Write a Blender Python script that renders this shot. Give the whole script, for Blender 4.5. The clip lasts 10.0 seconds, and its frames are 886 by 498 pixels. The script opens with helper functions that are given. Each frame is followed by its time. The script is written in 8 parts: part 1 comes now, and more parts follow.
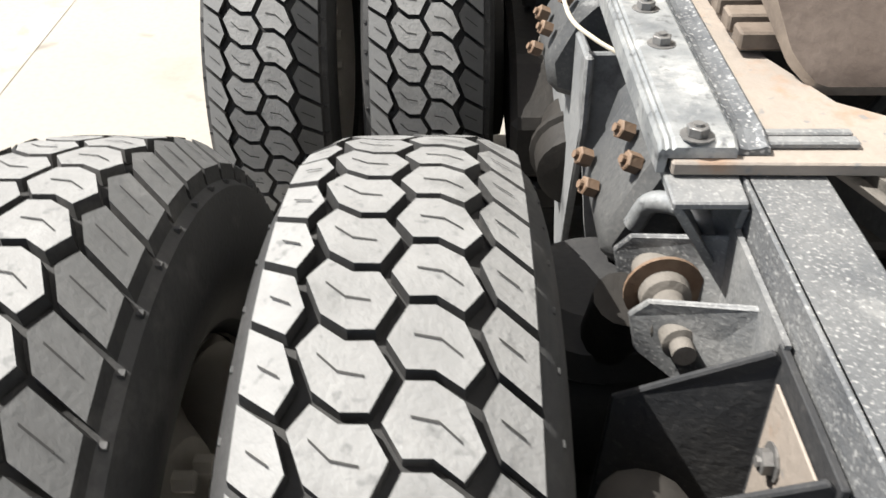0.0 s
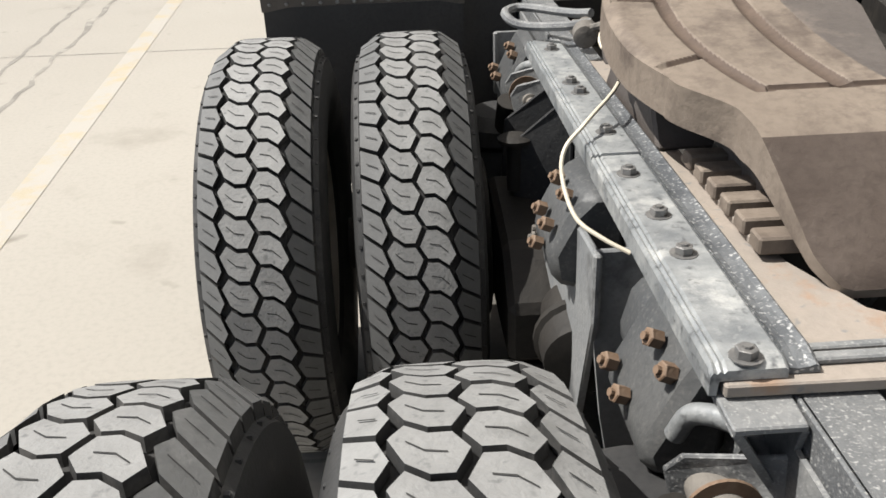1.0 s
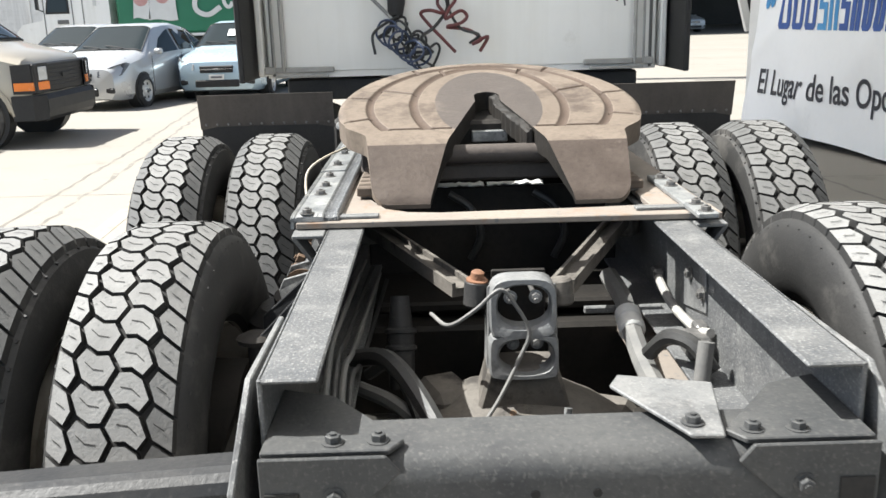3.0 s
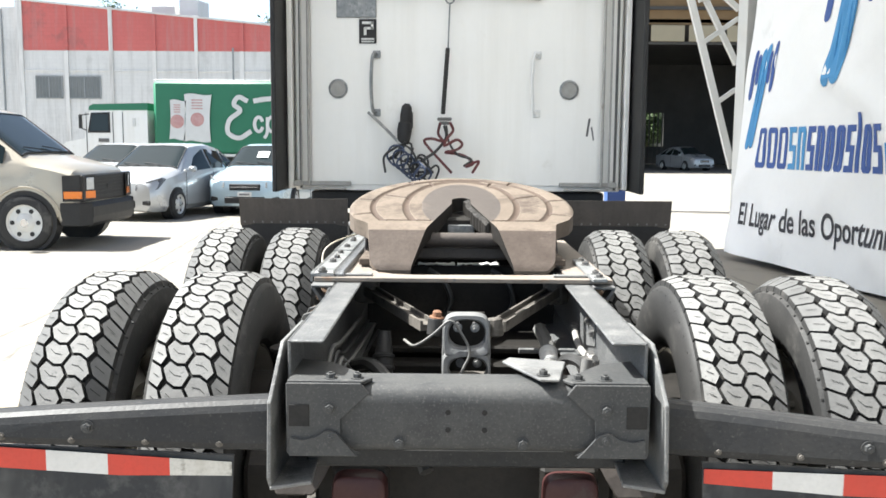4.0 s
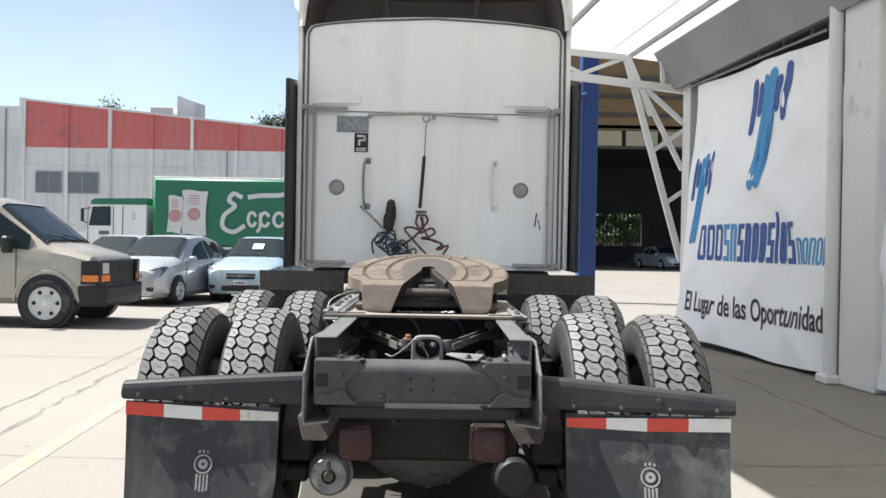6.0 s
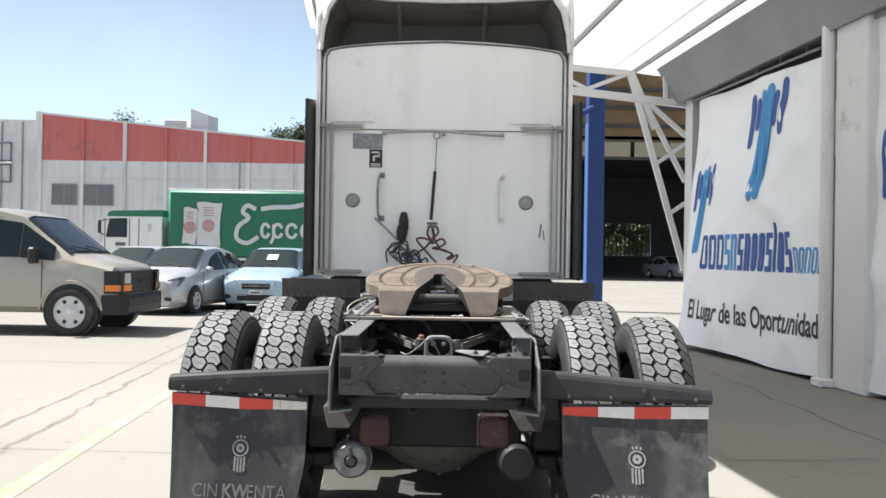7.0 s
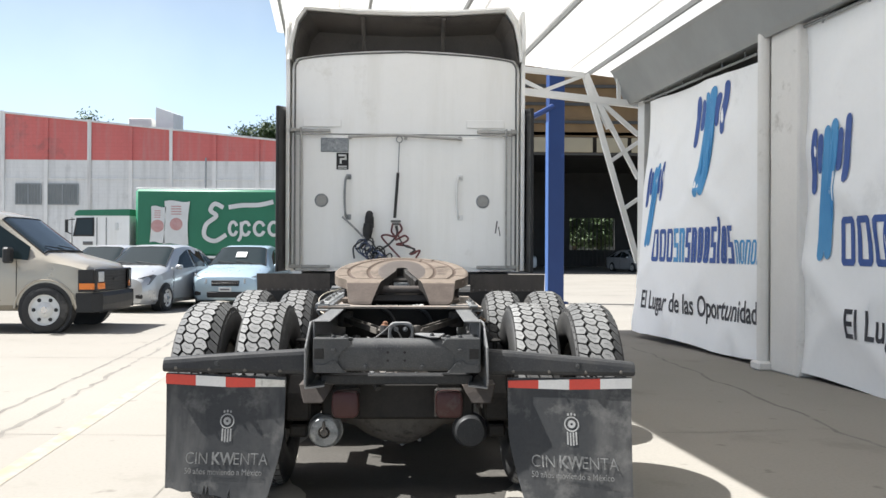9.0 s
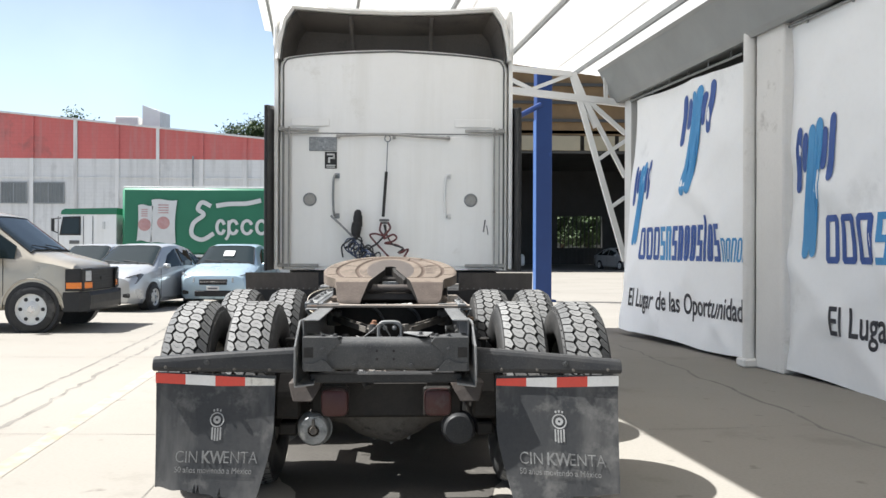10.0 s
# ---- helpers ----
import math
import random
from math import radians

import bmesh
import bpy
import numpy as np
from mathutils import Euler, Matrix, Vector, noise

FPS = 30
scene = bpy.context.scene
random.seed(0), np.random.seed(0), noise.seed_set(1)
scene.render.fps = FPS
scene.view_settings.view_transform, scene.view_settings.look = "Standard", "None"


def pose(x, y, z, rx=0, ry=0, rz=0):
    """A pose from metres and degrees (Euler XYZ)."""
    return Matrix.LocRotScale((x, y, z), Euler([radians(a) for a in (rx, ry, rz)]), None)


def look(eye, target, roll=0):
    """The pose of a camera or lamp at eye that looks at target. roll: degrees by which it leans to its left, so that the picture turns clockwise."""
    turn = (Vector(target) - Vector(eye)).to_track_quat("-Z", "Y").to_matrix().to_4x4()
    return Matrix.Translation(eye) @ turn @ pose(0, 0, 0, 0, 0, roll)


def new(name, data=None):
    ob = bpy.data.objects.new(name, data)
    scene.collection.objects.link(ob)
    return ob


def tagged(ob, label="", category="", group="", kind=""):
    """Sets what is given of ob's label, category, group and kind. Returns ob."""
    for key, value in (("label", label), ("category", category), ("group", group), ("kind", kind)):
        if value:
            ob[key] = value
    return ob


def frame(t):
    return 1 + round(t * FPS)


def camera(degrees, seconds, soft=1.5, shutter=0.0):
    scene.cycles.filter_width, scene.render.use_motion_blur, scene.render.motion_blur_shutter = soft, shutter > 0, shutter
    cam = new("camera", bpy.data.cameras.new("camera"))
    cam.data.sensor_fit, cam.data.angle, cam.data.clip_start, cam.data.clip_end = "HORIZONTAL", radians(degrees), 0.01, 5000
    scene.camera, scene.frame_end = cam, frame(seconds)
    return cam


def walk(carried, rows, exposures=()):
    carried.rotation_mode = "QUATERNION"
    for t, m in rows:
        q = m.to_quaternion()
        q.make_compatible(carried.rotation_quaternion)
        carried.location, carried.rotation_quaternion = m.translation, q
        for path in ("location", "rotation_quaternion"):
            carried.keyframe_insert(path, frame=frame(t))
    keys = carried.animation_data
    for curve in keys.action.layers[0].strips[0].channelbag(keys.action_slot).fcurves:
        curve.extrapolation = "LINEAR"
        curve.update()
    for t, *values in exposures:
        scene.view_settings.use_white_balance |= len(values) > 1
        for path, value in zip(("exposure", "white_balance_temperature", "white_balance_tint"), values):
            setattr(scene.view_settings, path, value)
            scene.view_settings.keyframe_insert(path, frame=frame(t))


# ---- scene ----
cam = camera(53.0, 10.0, shutter=0.15)

PATH = [
    (0, (-0.718, 0.419, 1.508), (-0.762, 2.035, 0.33), -0.8),
    (0.2, (-0.784, 0.480, 1.525), (-0.796, 2.091, 0.340), -1.6),
    (0.5, (-0.835, 0.527, 1.55), (-0.789, 2.194, 0.447), -0.2),
    (0.7, (-0.833, 0.524, 1.566), (-0.778, 2.257, 0.570), -2.0),
    (1, (-0.808, 0.482, 1.579), (-0.746, 2.268, 0.682), -2.3),
    (1.5, (-0.646, 0.253, 1.556), (-0.673, 2.105, 0.801), -2.7),
    (2, (-0.454, -0.054, 1.545), (-0.52, 1.823, 0.859), -3.3),
    (2.3, (-0.379, -0.309, 1.535), (-0.378, 1.605, 0.953), -3.5),
    (2.5, (-0.327, -0.476, 1.53), (-0.295, 1.442, 0.965), -2.6),
    (2.7, (-0.262, -0.621, 1.529), (-0.229, 1.299, 0.972), -2.3),
    (3.8, (-0.048, -1.6, 1.49), (-0.083, 0.378, 1.196), 0.5),
    (4, (-0.043, -1.786, 1.496), (-0.06, 0.2, 1.264), 0.4),
    (4.2, (-0.014, -1.990, 1.491), (-0.020, 0.005, 1.355), 0.6),
    (4.5, (0.024, -2.287, 1.468), (-0.005, -0.289, 1.383), 1.2),
    (5, (0.016, -2.644, 1.424), (-0.068, -0.647, 1.3605), 0.35),
    (5.2, (-0.001, -2.777, 1.421), (-0.061, -0.779, 1.371), 0.8),
    (5.5, (-0.023, -2.973, 1.417), (-0.014, -0.974, 1.358), 1.3),
    (5.7, (0.016, -3.091, 1.407), (0.043, -1.091, 1.3645), 1.1),
    (6.8, (0.064, -3.592, 1.406), (0.022, -1.593, 1.429), 0.7),
    (7, (0.045, -3.694, 1.397), (0.036, -1.694, 1.409), 0.9),
    (7.5, (0.04, -3.892, 1.394), (0.122, -1.895, 1.343), -0.0),
    (8, (0.096, -4.046, 1.401), (0.193, -2.05, 1.329), -0.3),
    (8.5, (0.106, -4.178, 1.4), (0.144, -2.179, 1.37), 0.5),
    (9, (0.085, -4.293, 1.395), (0.15, -2.294, 1.398), 0.3),
    (9.5, (0.082, -4.338, 1.394), (0.175, -2.34, 1.396), 0.4),
    (10, (0.081, -4.327, 1.4), (0.173, -2.329, 1.399), 0.2),
]
walk(cam, [(t, look(eye, target, roll)) for t, eye, target, roll in PATH],
     [(0.0, 1.25, 6450, 9), (0.5, 0.8, 6450, 9), (1.0, 0.75, 6450, 9), (1.5, 0.7, 6420, 9), (2.0, 0.85, 6400, 9), (2.7, 1.1, 6350, 8), (4.0, 1.55, 6280, 7), (5.0, 1.15, 6250, 9), (6.0, 0.95, 6200, 9), (10.0, 1.08, 6200, 9)])

# ---- light ----
SUN_TRAVEL = Vector((0.66, -0.10, -1.0)).normalized()
world = bpy.data.worlds.new("sky")
scene.world = world
world.use_nodes = True
wn = world.node_tree
sky = wn.nodes.new("ShaderNodeTexSky")
sky.sky_type = "NISHITA"
sky.sun_disc = False
sky.sun_elevation = radians(56.3)
sky.sun_rotation = radians(-81.4)
sky.dust_density = 4.0
# thin white clouds over the blue
wtc, wno, wmr, wmx = (wn.nodes.new(k) for k in ("ShaderNodeTexCoord", "ShaderNodeTexNoise", "ShaderNodeMapRange", "ShaderNodeMix"))
wno.inputs["Scale"].default_value, wno.inputs["Detail"].default_value, wno.inputs["Roughness"].default_value = 2.6, 7.0, 0.55
wmr.inputs["From Min"].default_value, wmr.inputs["From Max"].default_value, wmr.inputs["To Max"].default_value = 0.52, 0.80, 0.22
wmx.data_type = "RGBA"
wmx.inputs[7].default_value = (9.0, 9.1, 9.3, 1)
wn.links.new(wtc.outputs["Generated"], wno.inputs["Vector"])
wn.links.new(wno.outputs[0], wmr.inputs["Value"])
wn.links.new(wmr.outputs[0], wmx.inputs[0])
wn.links.new(sky.outputs[0], wmx.inputs[6])
# pale haze towards the horizon
wse, wha, whx = (wn.nodes.new(k) for k in ("ShaderNodeSeparateXYZ", "ShaderNodeMapRange", "ShaderNodeMix"))
wha.inputs["From Min"].default_value, wha.inputs["From Max"].default_value = 0.0, 0.36
wha.inputs["To Min"].default_value, wha.inputs["To Max"].default_value = 0.92, 0.0
whx.data_type = "RGBA"
whx.inputs[7].default_value = (8.2, 10.5, 12.9, 1)
wn.links.new(wtc.outputs["Generated"], wse.inputs[0])
wn.links.new(wse.outputs[2], wha.inputs["Value"])
wn.links.new(wha.outputs[0], whx.inputs[0])
wn.links.new(wmx.outputs[2], whx.inputs[6])
wn.links.new(whx.outputs[2], wn.nodes["Background"].inputs[0])
wn.nodes["Background"].inputs[1].default_value = 0.066
sun_data = bpy.data.lights.new("sun", "SUN")
sun_data.energy, sun_data.angle, sun_data.color = 5.7, radians(0.5), (1.0, 0.97, 0.92)
sun = new("sun", sun_data)
sun.matrix_world = Matrix.Translation((-20, 5, 30)) @ SUN_TRAVEL.to_track_quat("-Z", "Y").to_matrix().to_4x4()


# ---- materials ----
def surface(name, base, second=None, scale=6.0, rough=0.6, metal=0.0, bump=0.2, grain=90.0, speck=None, speck_scale=60.0, speck_at=0.62,
            stain=None, stain_at=0.58, stain_scale=2.2, spec=0.5, rand=0.0, coat=0.0, translucent=0.0, speck_soft=0.06, courses=None, streak=None, mottle=0.6):
    """A procedural paint, metal or rubber: two tones at a large scale, grain, specks, stains and fine relief."""
    m = bpy.data.materials.new(name)
    m.use_nodes = True
    nt = m.node_tree
    n, l = nt.nodes, nt.links
    b = n["Principled BSDF"]
    tc = n.new("ShaderNodeTexCoord")
    co = tc.outputs["Object"]
    second = second or tuple(c * 0.8 for c in base)

    def noise_tex(s, detail=4.0, roughness=0.6):
        t = n.new("ShaderNodeTexNoise")
        t.inputs["Scale"].default_value, t.inputs["Detail"].default_value, t.inputs["Roughness"].default_value = s, detail, roughness
        l.new(co, t.inputs["Vector"])
        return t.outputs[0]

    def ramp(fac, lo, hi):
        r = n.new("ShaderNodeMapRange")
        r.inputs["From Min"].default_value, r.inputs["From Max"].default_value = lo, hi
        l.new(fac, r.inputs["Value"])
        return r.outputs[0]

    def mix(fac, a, c):
        x = n.new("ShaderNodeMix")
        x.data_type = "RGBA"
        l.new(fac, x.inputs[0])
        for sock, v in ((x.inputs[6], a), (x.inputs[7], c)):
            if isinstance(v, tuple):
                sock.default_value = (*v, 1)
            else:
                l.new(v, sock)
        return x.outputs[2]

    big = noise_tex(scale)
    col = mix(ramp(big, 0.3, 0.7), base, second)
    fine = noise_tex(grain, 3.0)
    dark = tuple(c * 0.78 for c in base)
    fine_mask = n.new("ShaderNodeMath")
    fine_mask.operation = "MULTIPLY"
    l.new(ramp(fine, 0.45, 0.8), fine_mask.inputs[0])
    fine_mask.inputs[1].default_value = mottle
    col = mix(fine_mask.outputs[0], col, dark)
    if stain:
        s = noise_tex(stain_scale, 6.0, 0.7)
        col = mix(ramp(s, stain_at, stain_at + 0.12), col, stain)
    if speck:
        s = noise_tex(speck_scale, 2.0, 0.5)
        col = mix(ramp(s, speck_at, speck_at + speck_soft), col, speck)
    if streak or courses:
        # upright streaks of dirt and faint block courses on a wall that runs along x
        mp = n.new("ShaderNodeMapping")
        mp.inputs["Rotation"].default_value = (radians(-90), 0, 0)
        l.new(co, mp.inputs["Vector"])
    if streak:
        stretch = n.new("ShaderNodeMapping")
        stretch.inputs["Scale"].default_value = (3.2, 3.2, 0.22)
        l.new(co, stretch.inputs["Vector"])
        s = n.new("ShaderNodeTexNoise")
        s.inputs["Scale"].default_value, s.inputs["Detail"].default_value, s.inputs["Roughness"].default_value = 1.0, 5.0, 0.65
        l.new(stretch.outputs[0], s.inputs["Vector"])
        col = mix(ramp(s.outputs[0], 0.48, 0.72), col, streak)
    if courses:
        br = n.new("ShaderNodeTexBrick")
        br.inputs["Scale"].default_value = 1.0
        br.inputs["Brick Width"].default_value, br.inputs["Row Height"].default_value, br.inputs["Mortar Size"].default_value = 0.4, 0.2, 0.012
        br.inputs["Color1"].default_value, br.inputs["Color2"].default_value, br.inputs["Mortar"].default_value = (1, 1, 1, 1), (0.9, 0.9, 0.9, 1), (0.72, 0.72, 0.72, 1)
        l.new(mp.outputs[0], br.inputs["Vector"])
        mu = n.new("ShaderNodeMix")
        mu.data_type, mu.blend_type = "RGBA", "MULTIPLY"
        mu.inputs[0].default_value = courses
        l.new(col, mu.inputs[6])
        l.new(br.outputs[0], mu.inputs[7])
        col = mu.outputs[2]
    if rand:
        info = n.new("ShaderNodeObjectInfo")
        hsv = n.new("ShaderNodeHueSaturation")
        l.new(col, hsv.inputs["Color"])
        l.new(ramp(info.outputs["Random"], -0.5 / rand, 0.5 / rand), hsv.inputs["Value"])
        r = hsv.inputs["Value"].links[0].from_node
        r.inputs["From Min"].default_value, r.inputs["From Max"].default_value = 0, 1
        r.inputs["To Min"].default_value, r.inputs["To Max"].default_value = 1 - rand, 1 + rand
        col = hsv.outputs[0]
    l.new(col, b.inputs["Base Color"])
    rr = n.new("ShaderNodeMapRange")
    l.new(big, rr.inputs["Value"])
    rr.inputs["To Min"].default_value, rr.inputs["To Max"].default_value = max(rough - 0.12, 0.02), min(rough + 0.12, 1)
    l.new(rr.outputs[0], b.inputs["Roughness"])
    b.inputs["Metallic"].default_value = metal
    b.inputs["Specular IOR Level"].default_value = spec
    b.inputs["Coat Weight"].default_value = coat
    b.inputs["Coat Roughness"].default_value = 0.08
    if bump:
        bp = n.new("ShaderNodeBump")
        bp.inputs["Strength"].default_value, bp.inputs["Distance"].default_value = bump, 0.004
        l.new(fine, bp.inputs["Height"])
        l.new(bp.outputs[0], b.inputs["Normal"])
    if translucent:
        tr = n.new("ShaderNodeBsdfTranslucent")
        l.new(col, tr.inputs[0])
        ms = n.new("ShaderNodeMixShader")
        ms.inputs[0].default_value = translucent
        l.new(b.outputs[0], ms.inputs[1])
        l.new(tr.outputs[0], ms.inputs[2])
        l.new(ms.outputs[0], n["Material Output"].inputs[0])
    return m


def glass_dark(name, tint, rough=0.05):
    m = bpy.data.materials.new(name)
    m.use_nodes = True
    b = m.node_tree.nodes["Principled BSDF"]
    b.inputs["Base Color"].default_value = (*tint, 1)
    b.inputs["Roughness"].default_value = rough
    b.inputs["Specular IOR Level"].default_value = 0.30
    return m


M_CONCRETE = surface("concrete", (0.268, 0.25, 0.22), (0.243, 0.226, 0.198), 0.35, 0.85, bump=0.25, grain=40, stain=(0.205, 0.188, 0.163), stain_at=0.58, stain_scale=0.7, speck=(0.17, 0.155, 0.133), speck_scale=5, speck_at=0.69, speck_soft=0.1, spec=0.12)
M_CRACK = surface("crack_filler", (0.11, 0.10, 0.086), (0.21, 0.195, 0.17), 3, 0.9, stain=(0.25, 0.233, 0.203), stain_at=0.54, stain_scale=2.5)
# dark concrete colour for the shade painted under the truck
M_UNDER_SHADE = surface("shade_dark_concrete", (0.060, 0.055, 0.049), (0.095, 0.088, 0.078), 1.6, 0.7, bump=0.2, grain=40, stain=(0.13, 0.12, 0.105), stain_at=0.60, stain_scale=2.5, spec=0.2)
M_YELLOW = surface("worn_yellow_paint", (0.295, 0.240, 0.150), (0.270, 0.238, 0.180), 2.5, 0.8, stain=(0.262, 0.244, 0.214), stain_at=0.41, stain_scale=3)
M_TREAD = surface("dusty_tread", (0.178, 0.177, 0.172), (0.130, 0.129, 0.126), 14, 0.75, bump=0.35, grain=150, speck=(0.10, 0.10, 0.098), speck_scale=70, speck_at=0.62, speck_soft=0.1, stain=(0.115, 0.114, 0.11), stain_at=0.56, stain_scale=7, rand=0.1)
M_SHOULDER_SHADE = surface("shaded_less_dusty_shoulder", (0.085, 0.085, 0.084), (0.062, 0.062, 0.061), 9, 0.7, bump=0.25, grain=120, stain=(0.12, 0.118, 0.115), stain_at=0.60, stain_scale=5, rand=0.1)
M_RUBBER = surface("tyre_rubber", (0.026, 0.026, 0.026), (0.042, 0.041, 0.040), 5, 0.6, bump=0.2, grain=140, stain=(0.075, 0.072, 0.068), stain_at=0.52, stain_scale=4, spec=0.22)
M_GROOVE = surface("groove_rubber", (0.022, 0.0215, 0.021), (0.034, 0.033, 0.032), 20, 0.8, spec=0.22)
M_STEEL = surface("dusty_frame_paint", (0.105, 0.109, 0.112), (0.19, 0.189, 0.184), 16, 0.5, bump=0.35, grain=110, speck=(0.28, 0.276, 0.266), speck_scale=260, speck_at=0.57, speck_soft=0.22, stain=(0.06, 0.061, 0.063), stain_at=0.54, stain_scale=5)
M_RAIL = surface("worn_rail_paint", (0.072, 0.075, 0.079), (0.125, 0.126, 0.125), 10, 0.48, bump=0.5, grain=110, speck=(0.26, 0.258, 0.25), speck_scale=230, speck_at=0.57, speck_soft=0.13, stain=(0.165, 0.166, 0.162), stain_at=0.56, stain_scale=11)
M_DARK = surface("dark_chassis_paint", (0.024, 0.025, 0.027), (0.042, 0.041, 0.040), 6, 0.5, bump=0.3, grain=90, speck=(0.06, 0.058, 0.056), speck_scale=120, speck_at=0.60, speck_soft=0.2, spec=0.22)
M_FRAME_END = surface("grey_crossmember_paint", (0.048, 0.050, 0.052), (0.074, 0.074, 0.073), 5, 0.5, bump=0.25, grain=100, speck=(0.095, 0.094, 0.09), speck_scale=160, speck_at=0.55, speck_soft=0.22, stain=(0.045, 0.046, 0.048), stain_at=0.54, stain_scale=4, spec=0.22)
M_FENDER = surface("dusty_fender_plate", (0.068, 0.060, 0.054), (0.095, 0.083, 0.074), 4, 0.6, bump=0.25, grain=80, stain=(0.05, 0.045, 0.041), stain_at=0.56, stain_scale=4, streak=(0.12, 0.105, 0.093), spec=0.25)
M_CAST = surface("grey_casting", (0.135, 0.140, 0.144), (0.20, 0.20, 0.196), 9, 0.5, bump=0.4, grain=90, stain=(0.075, 0.076, 0.077), stain_at=0.56, stain_scale=6)
# near-black for greasy parts, and for shade painted under the frame
M_GREASE_SHADE = surface("shaded_greasy_steel", (0.014, 0.013, 0.012), (0.026, 0.023, 0.02), 8, 0.6, bump=0.3, grain=60, stain=(0.05, 0.043, 0.036), stain_at=0.62, spec=0.22)
M_PLATE = surface("dusty_fifth_wheel", (0.118, 0.095, 0.076), (0.172, 0.141, 0.114), 4, 0.72, bump=0.45, grain=60, stain=(0.074, 0.058, 0.048), stain_at=0.52, stain_scale=4.2, spec=0.2)
M_PLATE_GROOVE = surface("fifth_wheel_groove", (0.058, 0.042, 0.033), (0.085, 0.062, 0.048), 9, 0.7, bump=0.3, spec=0.2)
M_PLATE_RAMP = surface("worn_fifth_wheel_ramp", (0.045, 0.034, 0.028), (0.070, 0.055, 0.046), 9, 0.55, bump=0.4, grain=70, stain=(0.12, 0.10, 0.087), stain_at=0.63, stain_scale=8, spec=0.2)
M_PLATE_DARK = surface("greased_fifth_wheel", (0.066, 0.057, 0.052), (0.085, 0.073, 0.066), 6, 0.5, bump=0.35, grain=70, stain=(0.145, 0.12, 0.102), stain_at=0.62, stain_scale=5, spec=0.2)
M_DUSTY = surface("dusty_grey_casting", (0.105, 0.096, 0.086), (0.15, 0.137, 0.121), 12, 0.7, bump=0.5, grain=70, stain=(0.05, 0.046, 0.042), stain_at=0.54, stain_scale=9, spec=0.2)
M_TAN = surface("dusty_tan_plate", (0.235, 0.20, 0.168), (0.185, 0.162, 0.14), 6, 0.7, bump=0.35, grain=80, stain=(0.205, 0.140, 0.098), stain_at=0.59, stain_scale=7, speck=(0.145, 0.138, 0.13), speck_scale=45, speck_at=0.64)
M_GALV = surface("worn_galvanised_angle", (0.15, 0.158, 0.164), (0.30, 0.305, 0.30), 17, 0.42, 0.3, bump=0.4, grain=70, speck=(0.085, 0.087, 0.09), speck_scale=70, speck_at=0.63, speck_soft=0.12, stain=(0.36, 0.36, 0.348), stain_at=0.54, stain_scale=14)
M_LIP = surface("scratched_dark_lip", (0.060, 0.064, 0.070), (0.125, 0.13, 0.134), 16, 0.42, 0.2, bump=0.4, grain=90, speck=(0.33, 0.33, 0.325), speck_scale=190, speck_at=0.58, speck_soft=0.10)
M_RUST = surface("rusty_bolt", (0.105, 0.060, 0.034), (0.155, 0.110, 0.075), 40, 0.75, bump=0.4)
M_CAP = surface("orange_rust", (0.20, 0.095, 0.05), (0.13, 0.065, 0.038), 30, 0.8, bump=0.4)
M_BOLT = surface("dark_bolt", (0.12, 0.12, 0.118), (0.22, 0.21, 0.2), 40, 0.4, 0.5, bump=0.3)
M_WHITE = surface("white_cab_paint", (0.80, 0.785, 0.745), (0.83, 0.815, 0.78), 1.5, 0.4, bump=0.04, grain=12, stain=(0.69, 0.665, 0.61), stain_at=0.60, stain_scale=2.2, streak=(0.735, 0.715, 0.665), coat=0.2, mottle=0.12)
M_TRIM = surface("grey_seal", (0.10, 0.10, 0.098), (0.14, 0.138, 0.13), 8, 0.6)
M_BLACK = surface("black_rubber_sheet", (0.022, 0.022, 0.023), (0.038, 0.037, 0.036), 4, 0.55, bump=0.2, spec=0.22)
M_FAIR = surface("dark_fairing_inside", (0.085, 0.075, 0.066), (0.12, 0.105, 0.092), 3, 0.8, bump=0.3, stain=(0.055, 0.05, 0.045), stain_at=0.55)
M_ALU = surface("aluminium", (0.55, 0.55, 0.54), (0.45, 0.45, 0.44), 9, 0.35, 0.85, bump=0.25, grain=60)
M_BRACKET = surface("pale_steel_bracket", (0.40, 0.39, 0.365), (0.30, 0.29, 0.27), 14, 0.5, 0.1, bump=0.2, stain=(0.17, 0.15, 0.13), stain_at=0.60, stain_scale=9)
M_RIM = surface("steel_rim", (0.50, 0.48, 0.44), (0.36, 0.34, 0.30), 7, 0.5, 0.3, bump=0.2, stain=(0.18, 0.15, 0.12), stain_at=0.6)
M_FLAP = surface("rubber_mudflap", (0.022, 0.023, 0.024), (0.036, 0.036, 0.036), 3, 0.50, bump=0.15, grain=50, stain=(0.085, 0.083, 0.079), stain_at=0.54, stain_scale=4, streak=(0.105, 0.102, 0.097), spec=0.3)
M_RED = surface("red_tape", (0.55, 0.045, 0.025), (0.48, 0.05, 0.03), 9, 0.45)
M_SILVER = surface("white_tape", (0.68, 0.67, 0.65), (0.58, 0.57, 0.55), 9, 0.4)
M_PEEL = surface("peeled_tape", (0.45, 0.43, 0.38), (0.62, 0.6, 0.56), 14, 0.7, stain=(0.16, 0.14, 0.11), stain_at=0.55, stain_scale=12)
M_PRINT = surface("faded_white_print", (0.32, 0.32, 0.31), (0.14, 0.14, 0.138), 14, 0.6)
M_LAMP = surface("dirty_red_lens", (0.045, 0.013, 0.013), (0.060, 0.024, 0.022), 9, 0.42, bump=0.05, stain=(0.07, 0.05, 0.045), stain_at=0.62, stain_scale=6, spec=0.3)
